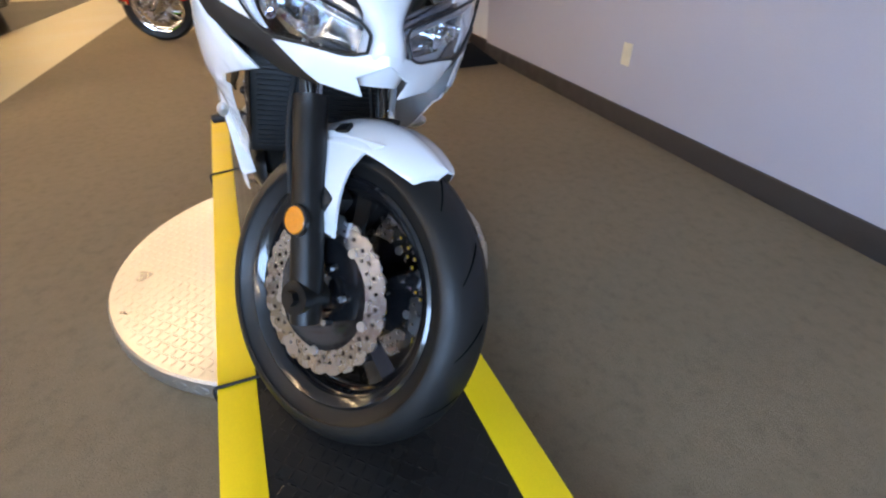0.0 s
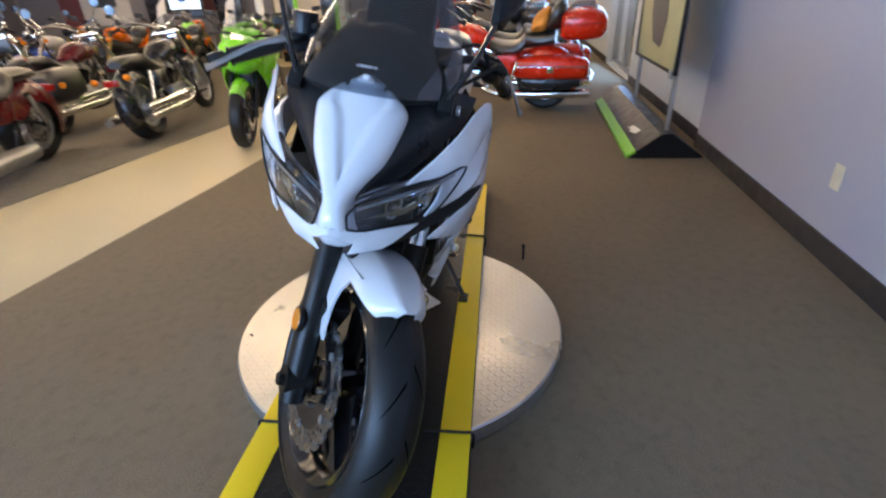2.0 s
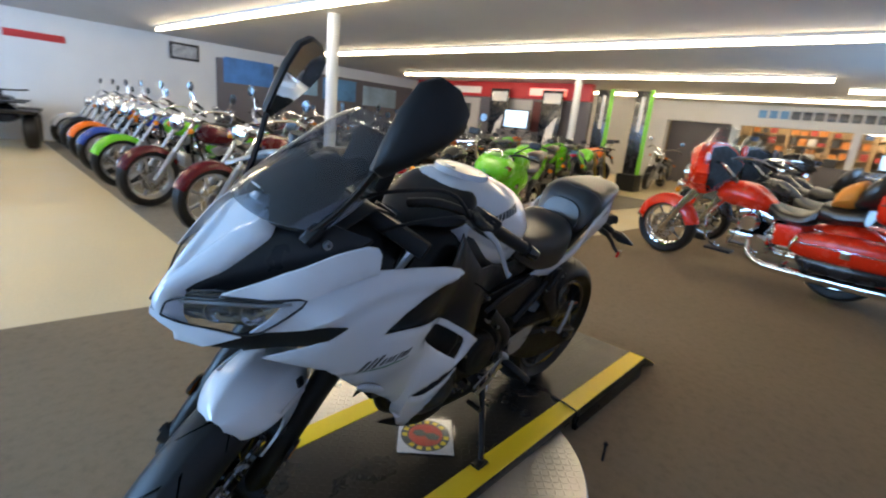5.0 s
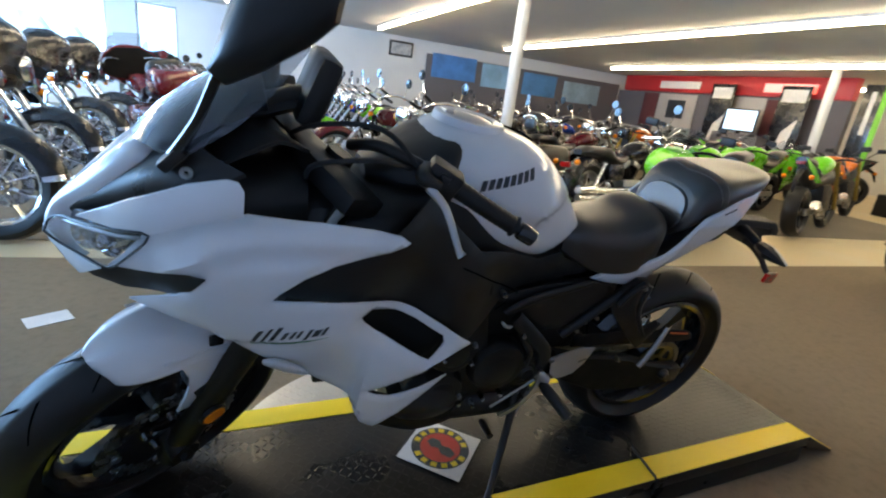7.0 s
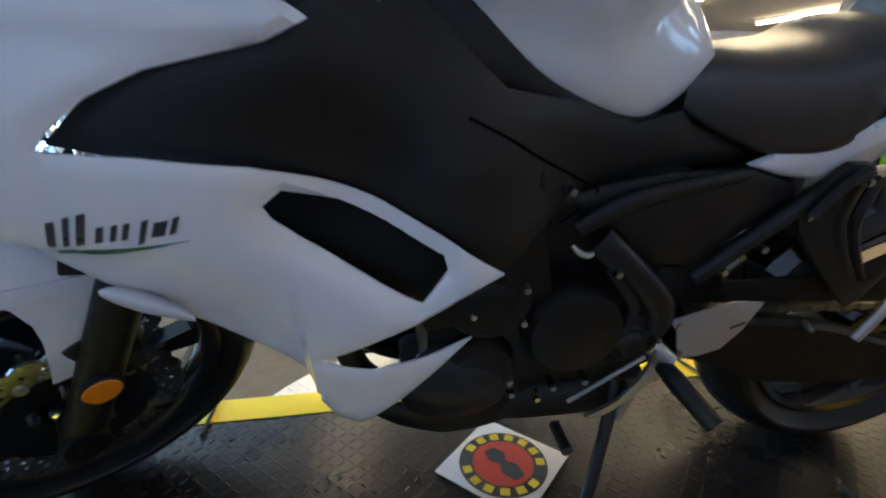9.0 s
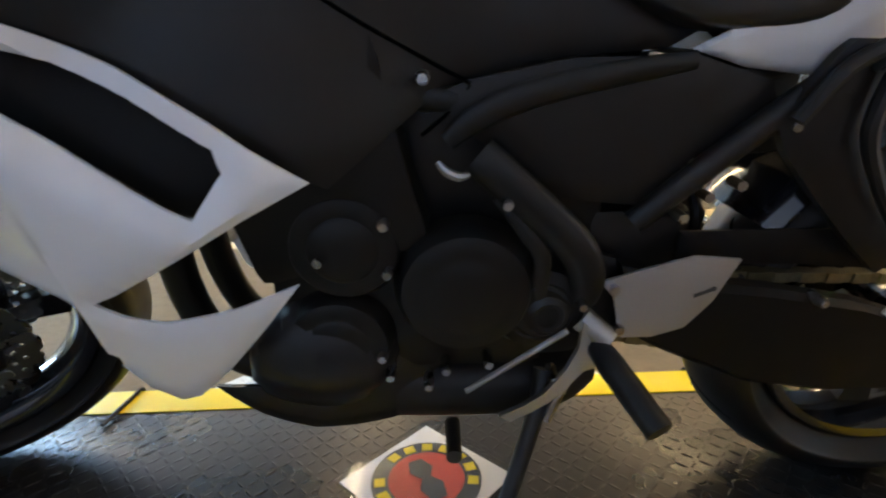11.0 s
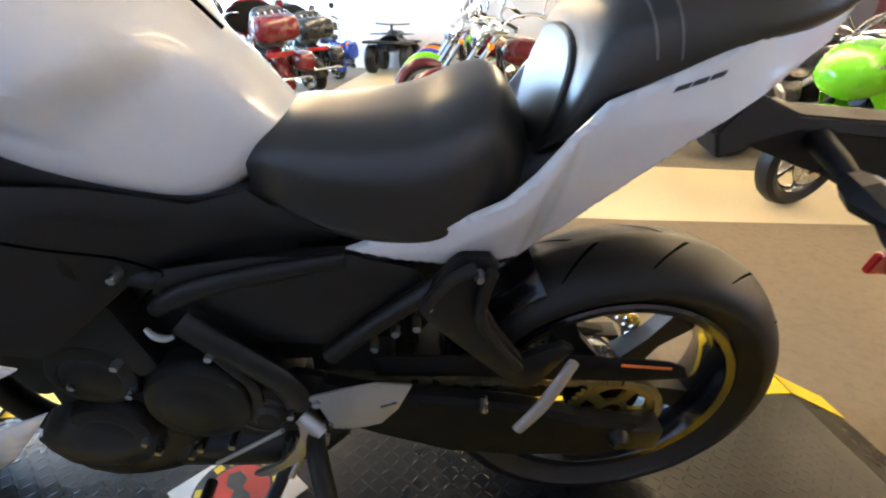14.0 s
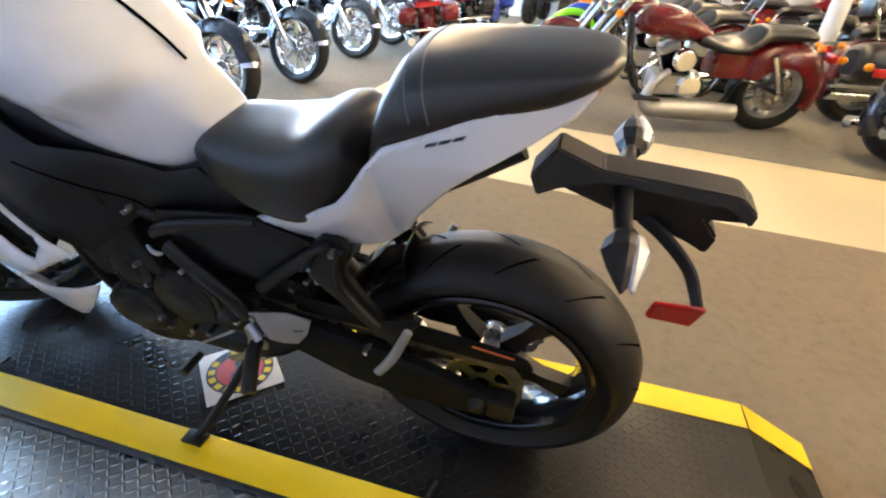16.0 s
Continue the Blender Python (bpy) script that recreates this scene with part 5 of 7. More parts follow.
def hugger():
    rings = []
    for k in range(15):
        f = radians(28 + 32 * k / 14)
        ring = []
        for lift, way in ((0, 1), (-0.004, -1)):
            for j in range(9)[::way]:
                y = -1 + j / 4
                r = 0.328 + lift - 0.030 * abs(y) ** 3
                ring.append(REAR_AXLE + Vector((-math.cos(f) * r, 0.080 * y, math.sin(f) * r)))
        rings.append(ring)
    return loft(rings)


part("rear_hugger", hugger(), BLACK_GLOSS, hero, "gloss black rear hugger")
part("under_tail", hull([(-0.34, 0.05, 0.615, 0.66), (-0.24, 0.070, 0.628, 0.72), (-0.12, 0.076, 0.680, 0.80), (-0.02, 0.078, 0.758, 0.85), (0.06, 0.074, 0.822, 0.885), (0.10, 0.040, 0.866, 0.91), (0.115, 0.015, 0.89, 0.915)], tuck=0.7), BLACK_MATT, hero, "black under-tail tray")
part("tail_lamp", hull([(0.09, 0.05, 0.872, 0.905), (0.125, 0.045, 0.890, 0.922), (0.138, 0.025, 0.905, 0.926)], tuck=0.8), RED_LENS, hero, "red tail lamp")
def plank(outline, half, bevel=0.004, taper=0.0):
    """A solid with a side outline of x and z, as wide as half on both sides."""
    bm = bmesh.new()
    x0, x1 = min(p[0] for p in outline), max(p[0] for p in outline)
    rows = [[bm.verts.new((x, s * half * (1 - taper * (x - x0) / (x1 - x0)), z)) for x, z in outline] for s in (-1, 1)]
    bm.faces.new(rows[0])
    bm.faces.new(rows[1][::-1])
    for i in range(len(outline)):
        j = (i + 1) % len(outline)
        bm.faces.new((rows[0][i], rows[1][i], rows[1][j], rows[0][j]))
    bmesh.ops.recalc_face_normals(bm, faces=bm.faces)
    bmesh.ops.bevel(bm, geom=bm.edges[:], offset=bevel, segments=2, affect="EDGES", clamp_overlap=True)
    return bm


hanger = part("plate_hanger", plank([(0.060, 0.768), (0.094, 0.817), (0.158, 0.792), (0.311, 0.783), (0.337, 0.780), (0.363, 0.757), (0.361, 0.735), (0.327, 0.760), (0.163, 0.773), (0.104, 0.752), (0.073, 0.734)], 0.026, 0.003), HANGER_GREY, hero, "dark grey faceted plate hanger", smooth=False)
part("hanger_web", plank([(0.098, 0.754), (0.163, 0.776), (0.327, 0.762), (0.358, 0.737), (0.308, 0.733), (0.331, 0.705), (0.324, 0.674), (0.292, 0.691), (0.194, 0.720)], 0.020, 0.004), BLACK_MATT, hanger, smooth=False)
part("reflector_arm", tube([(0.225, -0.02, 0.722), (0.262, -0.038, 0.705), (0.300, -0.055, 0.672), (0.316, -0.072, 0.645), (0.322, -0.090, 0.632)], [0.010, 0.011, 0.010, 0.009, 0.008], n=8, flat=0.6), BLACK_MATT, hanger)
reflector = part("rear_reflector", plank([(-0.036, -0.010), (-0.030, 0.018), (0.040, 0.012), (0.026, -0.022)], 0.005, 0.002), RED_LENS, hanger, "red side reflector", at((0.288, -0.112, 0.638)) @ Matrix.Rotation(radians(10), 4, "Z"))
for s in (-1, 1):
    def pod(dx, rows):
        return loft([[(0.199 + dx + hx * u, s * y, 0.752 + 0.16 * s * y + hz * v) for u, v in ((-1, 0), (-0.6, 0.75), (0.1, 1), (0.75, 0.7), (1, 0), (0.75, -0.7), (0.1, -1), (-0.6, -0.75))] for y, hx, hz in rows])
    signal = part("turn_signal", tube([(0.190, s * 0.018, 0.764), (0.193, s * 0.06, 0.760 + s * 0.008), (0.198, s * 0.092, 0.753 + s * 0.0145)], [0.016, 0.014, 0.011], n=10, flat=0.8), BLACK_MATT, hanger, "pointed black turn signal")
    part("signal_body", pod(0.0, ((0.082, 0.014, 0.012), (0.098, 0.024, 0.018), (0.120, 0.029, 0.021), (0.150, 0.018, 0.014), (0.180, 0.003, 0.003))), GREY_PLASTIC, signal, smooth=False)
    part("signal_lens", pod(0.013, ((0.098, 0.014, 0.015), (0.120, 0.021, 0.019), (0.150, 0.012, 0.013), (0.177, 0.003, 0.003))), SILVER_TRIM, signal, "silvery clear signal lens", smooth=False)
stand = part("side_stand", tube([(-0.50, -0.10, 0.27), (-0.52, -0.135, 0.215), (-0.59, -0.235, 0.095), (-0.615, -0.265, 0.066)], [0.016, 0.011, 0.0095, 0.009], n=12, steps=3), BLACK_MATT, hero, "black side stand, lowered")
part("stand_foot", boxes((-0.026, 0.028, -0.014, 0.022, -0.006, 0.004), bevel=0.003), BLACK_MATT, stand, m=at((-0.622, -0.27, 0.060)) @ Matrix.Rotation(radians(-11), 4, "X"))
part("stand_spring", tube([(-0.47, -0.12, 0.30), (-0.505, -0.135, 0.22)], 0.007, n=8), STEEL, stand)
part("throttle_body", boxes((-0.70, -0.44, -0.07, 0.07, 0.42, 0.64), bevel=0.02), BLACK_MATT, hero)

# tread grooves, seams, cap and decals
def groove(axle, radius, half, a, m):
    """One slanting groove in the tread, both sides of the crown; near-black strips paint its shade."""
    bm = bmesh.new()
    for s in (-1, 1):
        rows = []
        for k in range(6):
            u = k / 5
            y = s * half * (0.12 + 0.60 * u)
            f = a + 0.22 * u + (0.11 if s > 0 else 0)
            r = radius + 0.0006 - 0.0342 * (abs(y) / half) ** 1.8
            w = 0.0036 * (1 - 0.7 * u) + 0.0008
            rows.append([Vector((math.cos(f - w / radius) * r, y, math.sin(f - w / radius) * r)), Vector((math.cos(f + w / radius) * r, y, math.sin(f + w / radius) * r))])
        vs = [[bm.verts.new(p) for p in row] for row in rows]
        for p, q in zip(vs, vs[1:]):
            bm.faces.new((p[0], p[1], q[1], q[0]))
    return bm


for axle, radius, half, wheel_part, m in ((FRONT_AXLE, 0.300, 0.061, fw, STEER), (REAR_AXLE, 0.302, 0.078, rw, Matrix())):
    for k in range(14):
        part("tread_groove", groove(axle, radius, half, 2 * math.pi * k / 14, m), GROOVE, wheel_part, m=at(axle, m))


def surface_of(ob):
    """How far the left side of a part stands out at (x, z)."""
    tree = BVHTree.FromPolygons([tuple(v.co) for v in ob.data.vertices], [tuple(p.vertices) for p in ob.data.polygons])

    def depth(x, z):
        hit = tree.ray_cast(Vector((x, -1, z)), Vector((0, 1, 0)))[0]
        return (-hit.y if hit else 0.10) + 0.0022

    return depth


def decal(name, ob, outlines, material, label="", step=0.010):
    d = surface_of(ob)
    for o in outlines:
        part(name, shell(o, d, thick=0.0012, roll=0.0008, step=step), material, ob, label)


for seam in (((-0.79, 0.727), (-0.737, 0.699), (-0.695, 0.672), (-0.645, 0.643), (-0.600, 0.619)), ((-0.600, 0.617), (-0.615, 0.597), (-0.648, 0.570))):
    for ob in [o for o in hero.children if o.name.startswith("side_cover")][:1]:
        d = surface_of(ob)
        part("cover_seam", tube([(x, -d(x, z) + 0.0016, z) for x, z in seam], 0.0018, n=6, steps=3), GROOVE, ob)
pair("frame_beam", lambda: tube([(-0.622, -0.112, 0.566), (-0.600, -0.117, 0.585), (-0.565, -0.117, 0.603), (-0.515, -0.113, 0.616), (-0.46, -0.109, 0.626), (-0.385, -0.100, 0.636)], [0.010, 0.013, 0.014, 0.013, 0.012, 0.009], n=14, steps=5, flat=0.6), BLACK_MATT, label="matt black frame beam")
for x, z, y in ((-0.30, 0.505, 0.085), (-0.33, 0.49, 0.08), (-0.36, 0.47, 0.09)):
    part("linkage_bolt", tube([(x, -y + 0.02, z), (x, -y - 0.004, z)], 0.006, n=8), STEEL, hero)
byname = {o.name.split(".")[0]: o for o in reversed(hero.children)}
tank, side_panel, tail_panel = byname["fuel_tank"], byname["side_fairing"], byname["tail_fairing"]


def slanted(x0, z0, x1, z1, h, lean):
    return [(x0, z0), (x1, z1), (x1 + lean, z1 + h), (x0 + lean, z0 + h)]


words = [slanted(-0.790 + 0.0148 * k, 0.893 + 0.0038 * k, -0.7795 + 0.0148 * k, 0.8957 + 0.0038 * k, 0.020, 0.003) for k in range(8)]
decal("maker_mark", tank, words, INK, "dark maker's mark", 0.008)
strokes = [slanted(x, z, x + w, z + 0.002, h, 0.45 * h) for x, z, w, h in ((-1.196, 0.622, 0.008, 0.030), (-1.180, 0.624, 0.006, 0.034), (-1.167, 0.626, 0.008, 0.036), (-1.148, 0.630, 0.007, 0.018), (-1.134, 0.632, 0.006, 0.018), (-1.123, 0.634, 0.006, 0.018), (-1.110, 0.629, 0.006, 0.026), (-1.096, 0.637, 0.012, 0.016), (-1.080, 0.639, 0.006, 0.018))]
decal("model_mark", side_panel, strokes, INK, "dark slanted model lettering shape", 0.008)
decal("swoosh", side_panel, [[(-1.196, 0.611), (-1.14, 0.616), (-1.064, 0.632), (-1.13, 0.623), (-1.19, 0.617)]], GREEN_INK, "thin green stripe", 0.010)
decal("model_mark", tail_panel, [slanted(-0.063 + 0.017 * k, 0.848 + 0.0046 * k, -0.049 + 0.017 * k, 0.8515 + 0.0046 * k, 0.005, 0.003) for k in range(3)], INK, "small dark model mark", 0.008)

cap_m = at((-0.775, 0, 0.991)) @ Matrix.Rotation(radians(4), 4, "Y")
cap_ring = part("filler_ring", lathe([(0.050, 0.006), (0.062, 0.009), (0.074, 0.006), (0.078, -0.008), (0.050, -0.008)], 40, "z"), PEARL, hero, "raised white ring round the filler", cap_m)
part("filler_cap", lathe([(0.0005, 0.006), (0.040, 0.007), (0.049, 0.004), (0.049, -0.006), (0.0005, -0.006)], 36, "z", closed=False), ALLOY, cap_ring, "metal filler cap", cap_m)
part("cap_hinge", boxes((-0.06, -0.04, -0.012, 0.012, 0.004, 0.012), bevel=0.003), ALLOY, cap_ring, m=cap_m)
part("tank_front", hull([(-0.99, 0.05, 0.86, 0.895), (-0.95, 0.09, 0.85, 0.922), (-0.90, 0.125, 0.845, 0.950), (-0.86, 0.139, 0.86, 0.972), (-0.825, 0.120, 0.90, 0.984), (-0.80, 0.06, 0.93, 0.985)], n=28), BLACK_MATT, hero, "matt black tank nose cover")
part("tank_seam", tube([(-0.70, 0.004, 0.9875), (-0.62, 0.004, 0.9645), (-0.55, 0.004, 0.9145), (-0.505, 0.004, 0.868)], 0.0028, n=6, steps=6), GROOVE, tank, "black strip along the tank")
over = BVHTree.FromPolygons([tuple(v.co) for v in pillion.data.vertices], [tuple(p.vertices) for p in pillion.data.polygons])
for dx in (-0.112, -0.088):
    pts = []
    for k in range(25):
        a = radians(2 + 176 * k / 24)
        out = Vector((0, -math.cos(a), math.sin(a)))
        lean = 0.030 * (1 - math.sin(a))
        hit = over.ray_cast(Vector((dx + lean, 0, 0.87)) + out * 0.3, -out)[0]
        if hit:
            pts.append(hit + out * 0.0004)
    part("seat_seam", tube(pts, 0.0010, n=5, steps=1), STITCH, pillion, "pale stitched seam")
for s in (-1, 1):
    pod = hull([(-1.175, 0.003, 0.556, 0.564), (-1.16, 0.008, 0.546, 0.566), (-1.135, 0.011, 0.534, 0.556), (-1.105, 0.007, 0.522, 0.538), (-1.092, 0.002, 0.518, 0.524)], n=16)
    part("front_signal", pod, SILVER_TRIM, hero, "clear flush turn signal", at((0, s * 0.200, 0.0)))

# ---- the other motorcycles of the showroom ----
def paint(name, colour):
    return surf(name, colour, 0.26, var=0.06, scale=8, coat=0.25, rvar=0.05)


MAROON = paint("maroon_paint", (0.13, 0.005, 0.007))
RED = paint("red_paint", (0.72, 0.026, 0.006))
NIGHT = paint("black_paint", (0.012, 0.012, 0.015))
LIME = paint("lime_paint", (0.14, 0.55, 0.02))
BLUE = paint("blue_paint", (0.02, 0.06, 0.35))
ORANGE = paint("orange_paint", (0.75, 0.16, 0.01))
SILVER = paint("silver_paint", (0.45, 0.46, 0.48))
WINE = paint("wine_paint", (0.09, 0.006, 0.01))
TAN_PAD = surf("orange_pad", (0.70, 0.25, 0.03), 0.6)
HAZE = film("clear_screen", (0.82, 0.86, 0.90))


def wheel(name, bike, x, radius, width, rim_r, spokes, metal, disc=True):
    w = part(name, rim(rim_r, width * 0.7), metal, bike, m=at((x, 0, radius)))
    h = width / 2
    prof = [(rim_r - 0.01, h * 0.6), (rim_r + 0.03, h * 0.95), (radius - 0.04, h), (radius - 0.012, h * 0.7), (radius, 0), (radius - 0.012, -h * 0.7), (radius - 0.04, -h), (rim_r + 0.03, -h * 0.95), (rim_r - 0.01, -h * 0.6)]
    part("tyre", lathe(prof, 40), RUBBER, w, m=at((x, 0, radius)))
    part("hub", lathe([(0.0005, 0.06), (0.045, 0.06), (0.06, 0.03), (0.06, -0.03), (0.045, -0.06), (0.0005, -0.06)], 18, closed=False), metal, w, m=at((x, 0, radius)))
    for k in range(spokes):
        part("spoke", spoke(0.04, rim_r - 0.01, 0.014 if spokes < 9 else 0.007, 2 * math.pi * k / spokes), metal, w, m=at((x, 0, radius)))
    if disc:
        part("brake_disc", lathe([(0.075, -0.003), (0.14, -0.003), (0.14, 0.003), (0.075, 0.003)], 32), STEEL, w, m=at((x, -0.075, radius)))
    return w


def guard(radius, a0, a1, width, deep, centre, n=18):
    """An arched mudguard round a wheel centre, angles from straight ahead."""
    rings = []
    for k in range(n):
        f = radians(a0 + (a1 - a0) * k / (n - 1))
        ring = []
        for lift, way in ((0.0, 1), (-0.005, -1)):
            for j in range(9)[::way]:
                y = -1 + j / 4
                r = radius + lift - deep * abs(y) ** 3
                ring.append(Vector(centre) + Vector((-math.cos(f) * r, width / 2 * y, math.sin(f) * r)))
        rings.append(ring)
    return loft(rings)


def twin_engine(bike, x, z, metal, big=1.0):
    e = part("engine", boxes((x - 0.19, x + 0.2, -0.12, 0.12, z - 0.12, z + 0.05), bevel=0.04), metal, bike, "chromed V-twin engine")
    for tilt in (-24, 24):
        m = at((x, 0, z)) @ Matrix.Rotation(radians(tilt), 4, "Y")
        part("cylinder", lathe([(0.0005, 0.02)] + [(0.062 + 0.018 * (k % 2), 0.03 + 0.009 * k) for k in range(22)] + [(0.0005, 0.23)], 20, "z", closed=False), BLACK_GLOSS, e, m=m)
        part("rocker_cover", boxes((-0.075, 0.075, -0.07, 0.07, 0.22, 0.285), bevel=0.02), metal, e, m=m)
    part("air_cleaner", lathe([(0.0005, -0.04), (0.07, -0.04), (0.085, -0.02), (0.085, 0.02), (0.0005, 0.02)], 28, closed=False), CHROME, e, m=at((x, -0.14, z + 0.17)))
    part("case_cover", lathe([(0.0005, -0.03), (0.08, -0.03), (0.10, -0.01), (0.10, 0.03), (0.0005, 0.03)], 28, closed=False), CHROME, e, m=at((x + 0.10, -0.125, z - 0.03)))
    return e


def lamp_pod(name, bike, p, r, lens, label=""):
    pod = part(name, lathe([(0.0005, 0.09), (r * 0.5, 0.085), (r * 0.95, 0.03), (r, -0.01), (r * 0.9, -0.016), (0.0005, -0.02)], 20, "x", closed=False), CHROME, bike, label, at(p))
    part("lens", lathe([(0.0005, -0.03), (r * 0.6, -0.026), (r * 0.88, -0.017), (0.0005, -0.015)], 20, "x", closed=False), lens, pod, m=at(p))
    return pod


def signals(bike, spots):
    for p in spots:
        part("turn_signal", lathe([(0.0005, 0.03), (0.02, 0.02), (0.03, 0.0), (0.028, -0.02), (0.0005, -0.025)], 14, "x", closed=False), AMBER, bike, "amber turn signal", at(p))


def cruiser(paint_mat, label, bags=False, sissy=True, low=False):
    bike = thing("motorcycle", Matrix(), label, "motorcycle", "showroom motorcycles")
    wheel("rear_wheel", bike, 0, 0.32, 0.18, 0.21, 7, ALLOY)
    wheel("front_wheel", bike, -1.68, 0.325, 0.13, 0.235, 7, ALLOY)
    part("front_fender", guard(0.345, 20, 150, 0.15, 0.06, (-1.68, 0, 0.325)), paint_mat, bike)
    part("rear_fender", guard(0.375, 22, 205, 0.25, 0.17, (0, 0, 0.33), 26) if low else guard(0.36, 55, 205, 0.21, 0.10, (0, 0, 0.33)), paint_mat, bike)
    part("fuel_tank", hull([(-1.18, 0.05, 0.74, 0.82), (-1.12, 0.11, 0.70, 0.88), (-0.98, 0.15, 0.67, 0.90), (-0.82, 0.14, 0.66, 0.87), (-0.68, 0.09, 0.66, 0.79), (-0.60, 0.05, 0.67, 0.74)], n=24), paint_mat, bike)
    part("seat", hull([(-0.68, 0.08, 0.63, 0.74), (-0.52, 0.15, 0.60, 0.69), (-0.36, 0.17, 0.60, 0.70), (-0.25, 0.15, 0.64, 0.79), (-0.18, 0.11, 0.68, 0.80), (0.06, 0.10, 0.70, 0.80), (0.16, 0.06, 0.70, 0.76)], n=22, top=3), VINYL, bike, "black leather saddle")
    part("side_panel", boxes((-0.55, -0.28, -0.14, 0.14, 0.42, 0.62), bevel=0.05), paint_mat, bike)
    twin_engine(bike, -0.78, 0.38, ALLOY)
    for s in (-1, 1):
        a, b = Vector((-1.68, s * 0.115, 0.31)), Vector((-1.25, s * 0.115, 0.98))
        leg = part("fork_leg", rod(a, a.lerp(b, 0.45), 0.032, 14), ALLOY, bike)
        part("fork_tube", rod(a.lerp(b, 0.42), b, 0.024, 14), CHROME, leg)
        part("frame_tube", tube([(-1.22, s * 0.03, 0.82), (-1.12, s * 0.13, 0.42), (-0.95, s * 0.14, 0.20), (-0.45, s * 0.14, 0.20), (-0.30, s * 0.13, 0.42), (0.0, s * 0.13, 0.34)], 0.018, n=8, steps=4), BLACK_GLOSS, bike)
        part("handlebar", tube([(-1.20, s * 0.03, 1.00), (-1.18, s * 0.14, 1.06), (-1.06, s * 0.30, 1.10), (-0.92, s * 0.40, 1.04)], 0.013, n=8, steps=4), CHROME, bike)
        part("grip", rod((-0.98, s * 0.36, 1.07), (-0.86, s * 0.43, 1.01), 0.018, 10), RUBBER, bike)
        part("lever", tube([(-1.03, s * 0.30, 1.08), (-0.98, s * 0.40, 1.06)], 0.006, n=6), CHROME, bike)
        part("mirror_stem", tube([(-1.02, s * 0.32, 1.10), (-1.03, s * 0.38, 1.22)], 0.005, n=6), CHROME, bike)
        part("mirror", lathe([(0.0005, -0.012), (0.05, -0.010), (0.055, 0.0), (0.05, 0.008), (0.0005, 0.008)], 18, "x", closed=False), BLACK_GLOSS, bike, m=at((-1.03, s * 0.40, 1.26)))
        part("shock", tube([(0.0, s * 0.15, 0.36), (-0.14, s * 0.15, 0.62)], 0.026, n=10), CHROME, bike)
        part("footboard", boxes((-1.12, -0.92, s * 0.24 - 0.05, s * 0.24 + 0.05, 0.27, 0.29), bevel=0.008), BLACK_MATT, bike)
        if bags:
            part("saddlebag", hull([(-0.25, 0.10, 0.40, 0.62), (-0.18, 0.13, 0.34, 0.66), (0.20, 0.13, 0.34, 0.66), (0.30, 0.09, 0.40, 0.60)], n=18, top=4, bottom=4, tuck=0.95), VINYL if bags == "leather" else paint_mat, bike, m=at((0, s * 0.26, 0)))
    for z in (0.24, 0.33):
        part("exhaust", tube([(-0.88, 0.14, 0.45), (-0.98, 0.17, 0.33), (-0.80, 0.19, z), (-0.40, 0.20, z - 0.01), (0.35, 0.21, z)], [0.022, 0.022, 0.03, 0.042, 0.045], n=12), CHROME, bike, "chrome exhaust")
    if low:
        part("exhaust", tube([(-0.86, -0.12, 0.46), (-0.98, -0.17, 0.34), (-0.98, -0.19, 0.20), (-0.80, -0.20, 0.185), (-0.45, -0.20, 0.19), (-0.30, -0.20, 0.195)], [0.024, 0.040, 0.058, 0.072, 0.074, 0.062], n=16), ALLOY, bike, "fat brushed exhaust chamber")
    else:
        part("exhaust", tube([(-0.70, -0.14, 0.45), (-0.64, -0.18, 0.32), (-0.40, -0.20, 0.24), (0.30, -0.21, 0.25)], [0.022, 0.026, 0.042, 0.046], n=12), CHROME, bike, "chrome exhaust")
    lamp_pod("headlamp", bike, (-1.42, 0, 0.90), 0.09, LENS, "chrome round headlamp")
    signals(bike, [(-1.36, -0.20, 0.86), (-1.36, 0.20, 0.86), (0.34, -0.15, 0.62), (0.34, 0.15, 0.62)])
    part("tail_lamp", boxes((0.33, 0.37, -0.06, 0.06, 0.56, 0.62), bevel=0.012), RED_LENS, bike)
    part("triple_clamp", boxes((-1.33, -1.20, -0.14, 0.14, 0.93, 0.97), bevel=0.012), CHROME, bike)
    if sissy:
        part("sissy_bar", tube([(0.05, -0.12, 0.66), (0.14, -0.12, 0.92), (0.17, -0.09, 1.02), (0.17, 0.09, 1.02), (0.14, 0.12, 0.92), (0.05, 0.12, 0.66)], 0.009, n=8, steps=4), CHROME, bike)
        part("backrest", boxes((0.12, 0.16, -0.09, 0.09, 0.86, 1.0), bevel=0.015), VINYL, bike)
    return bike


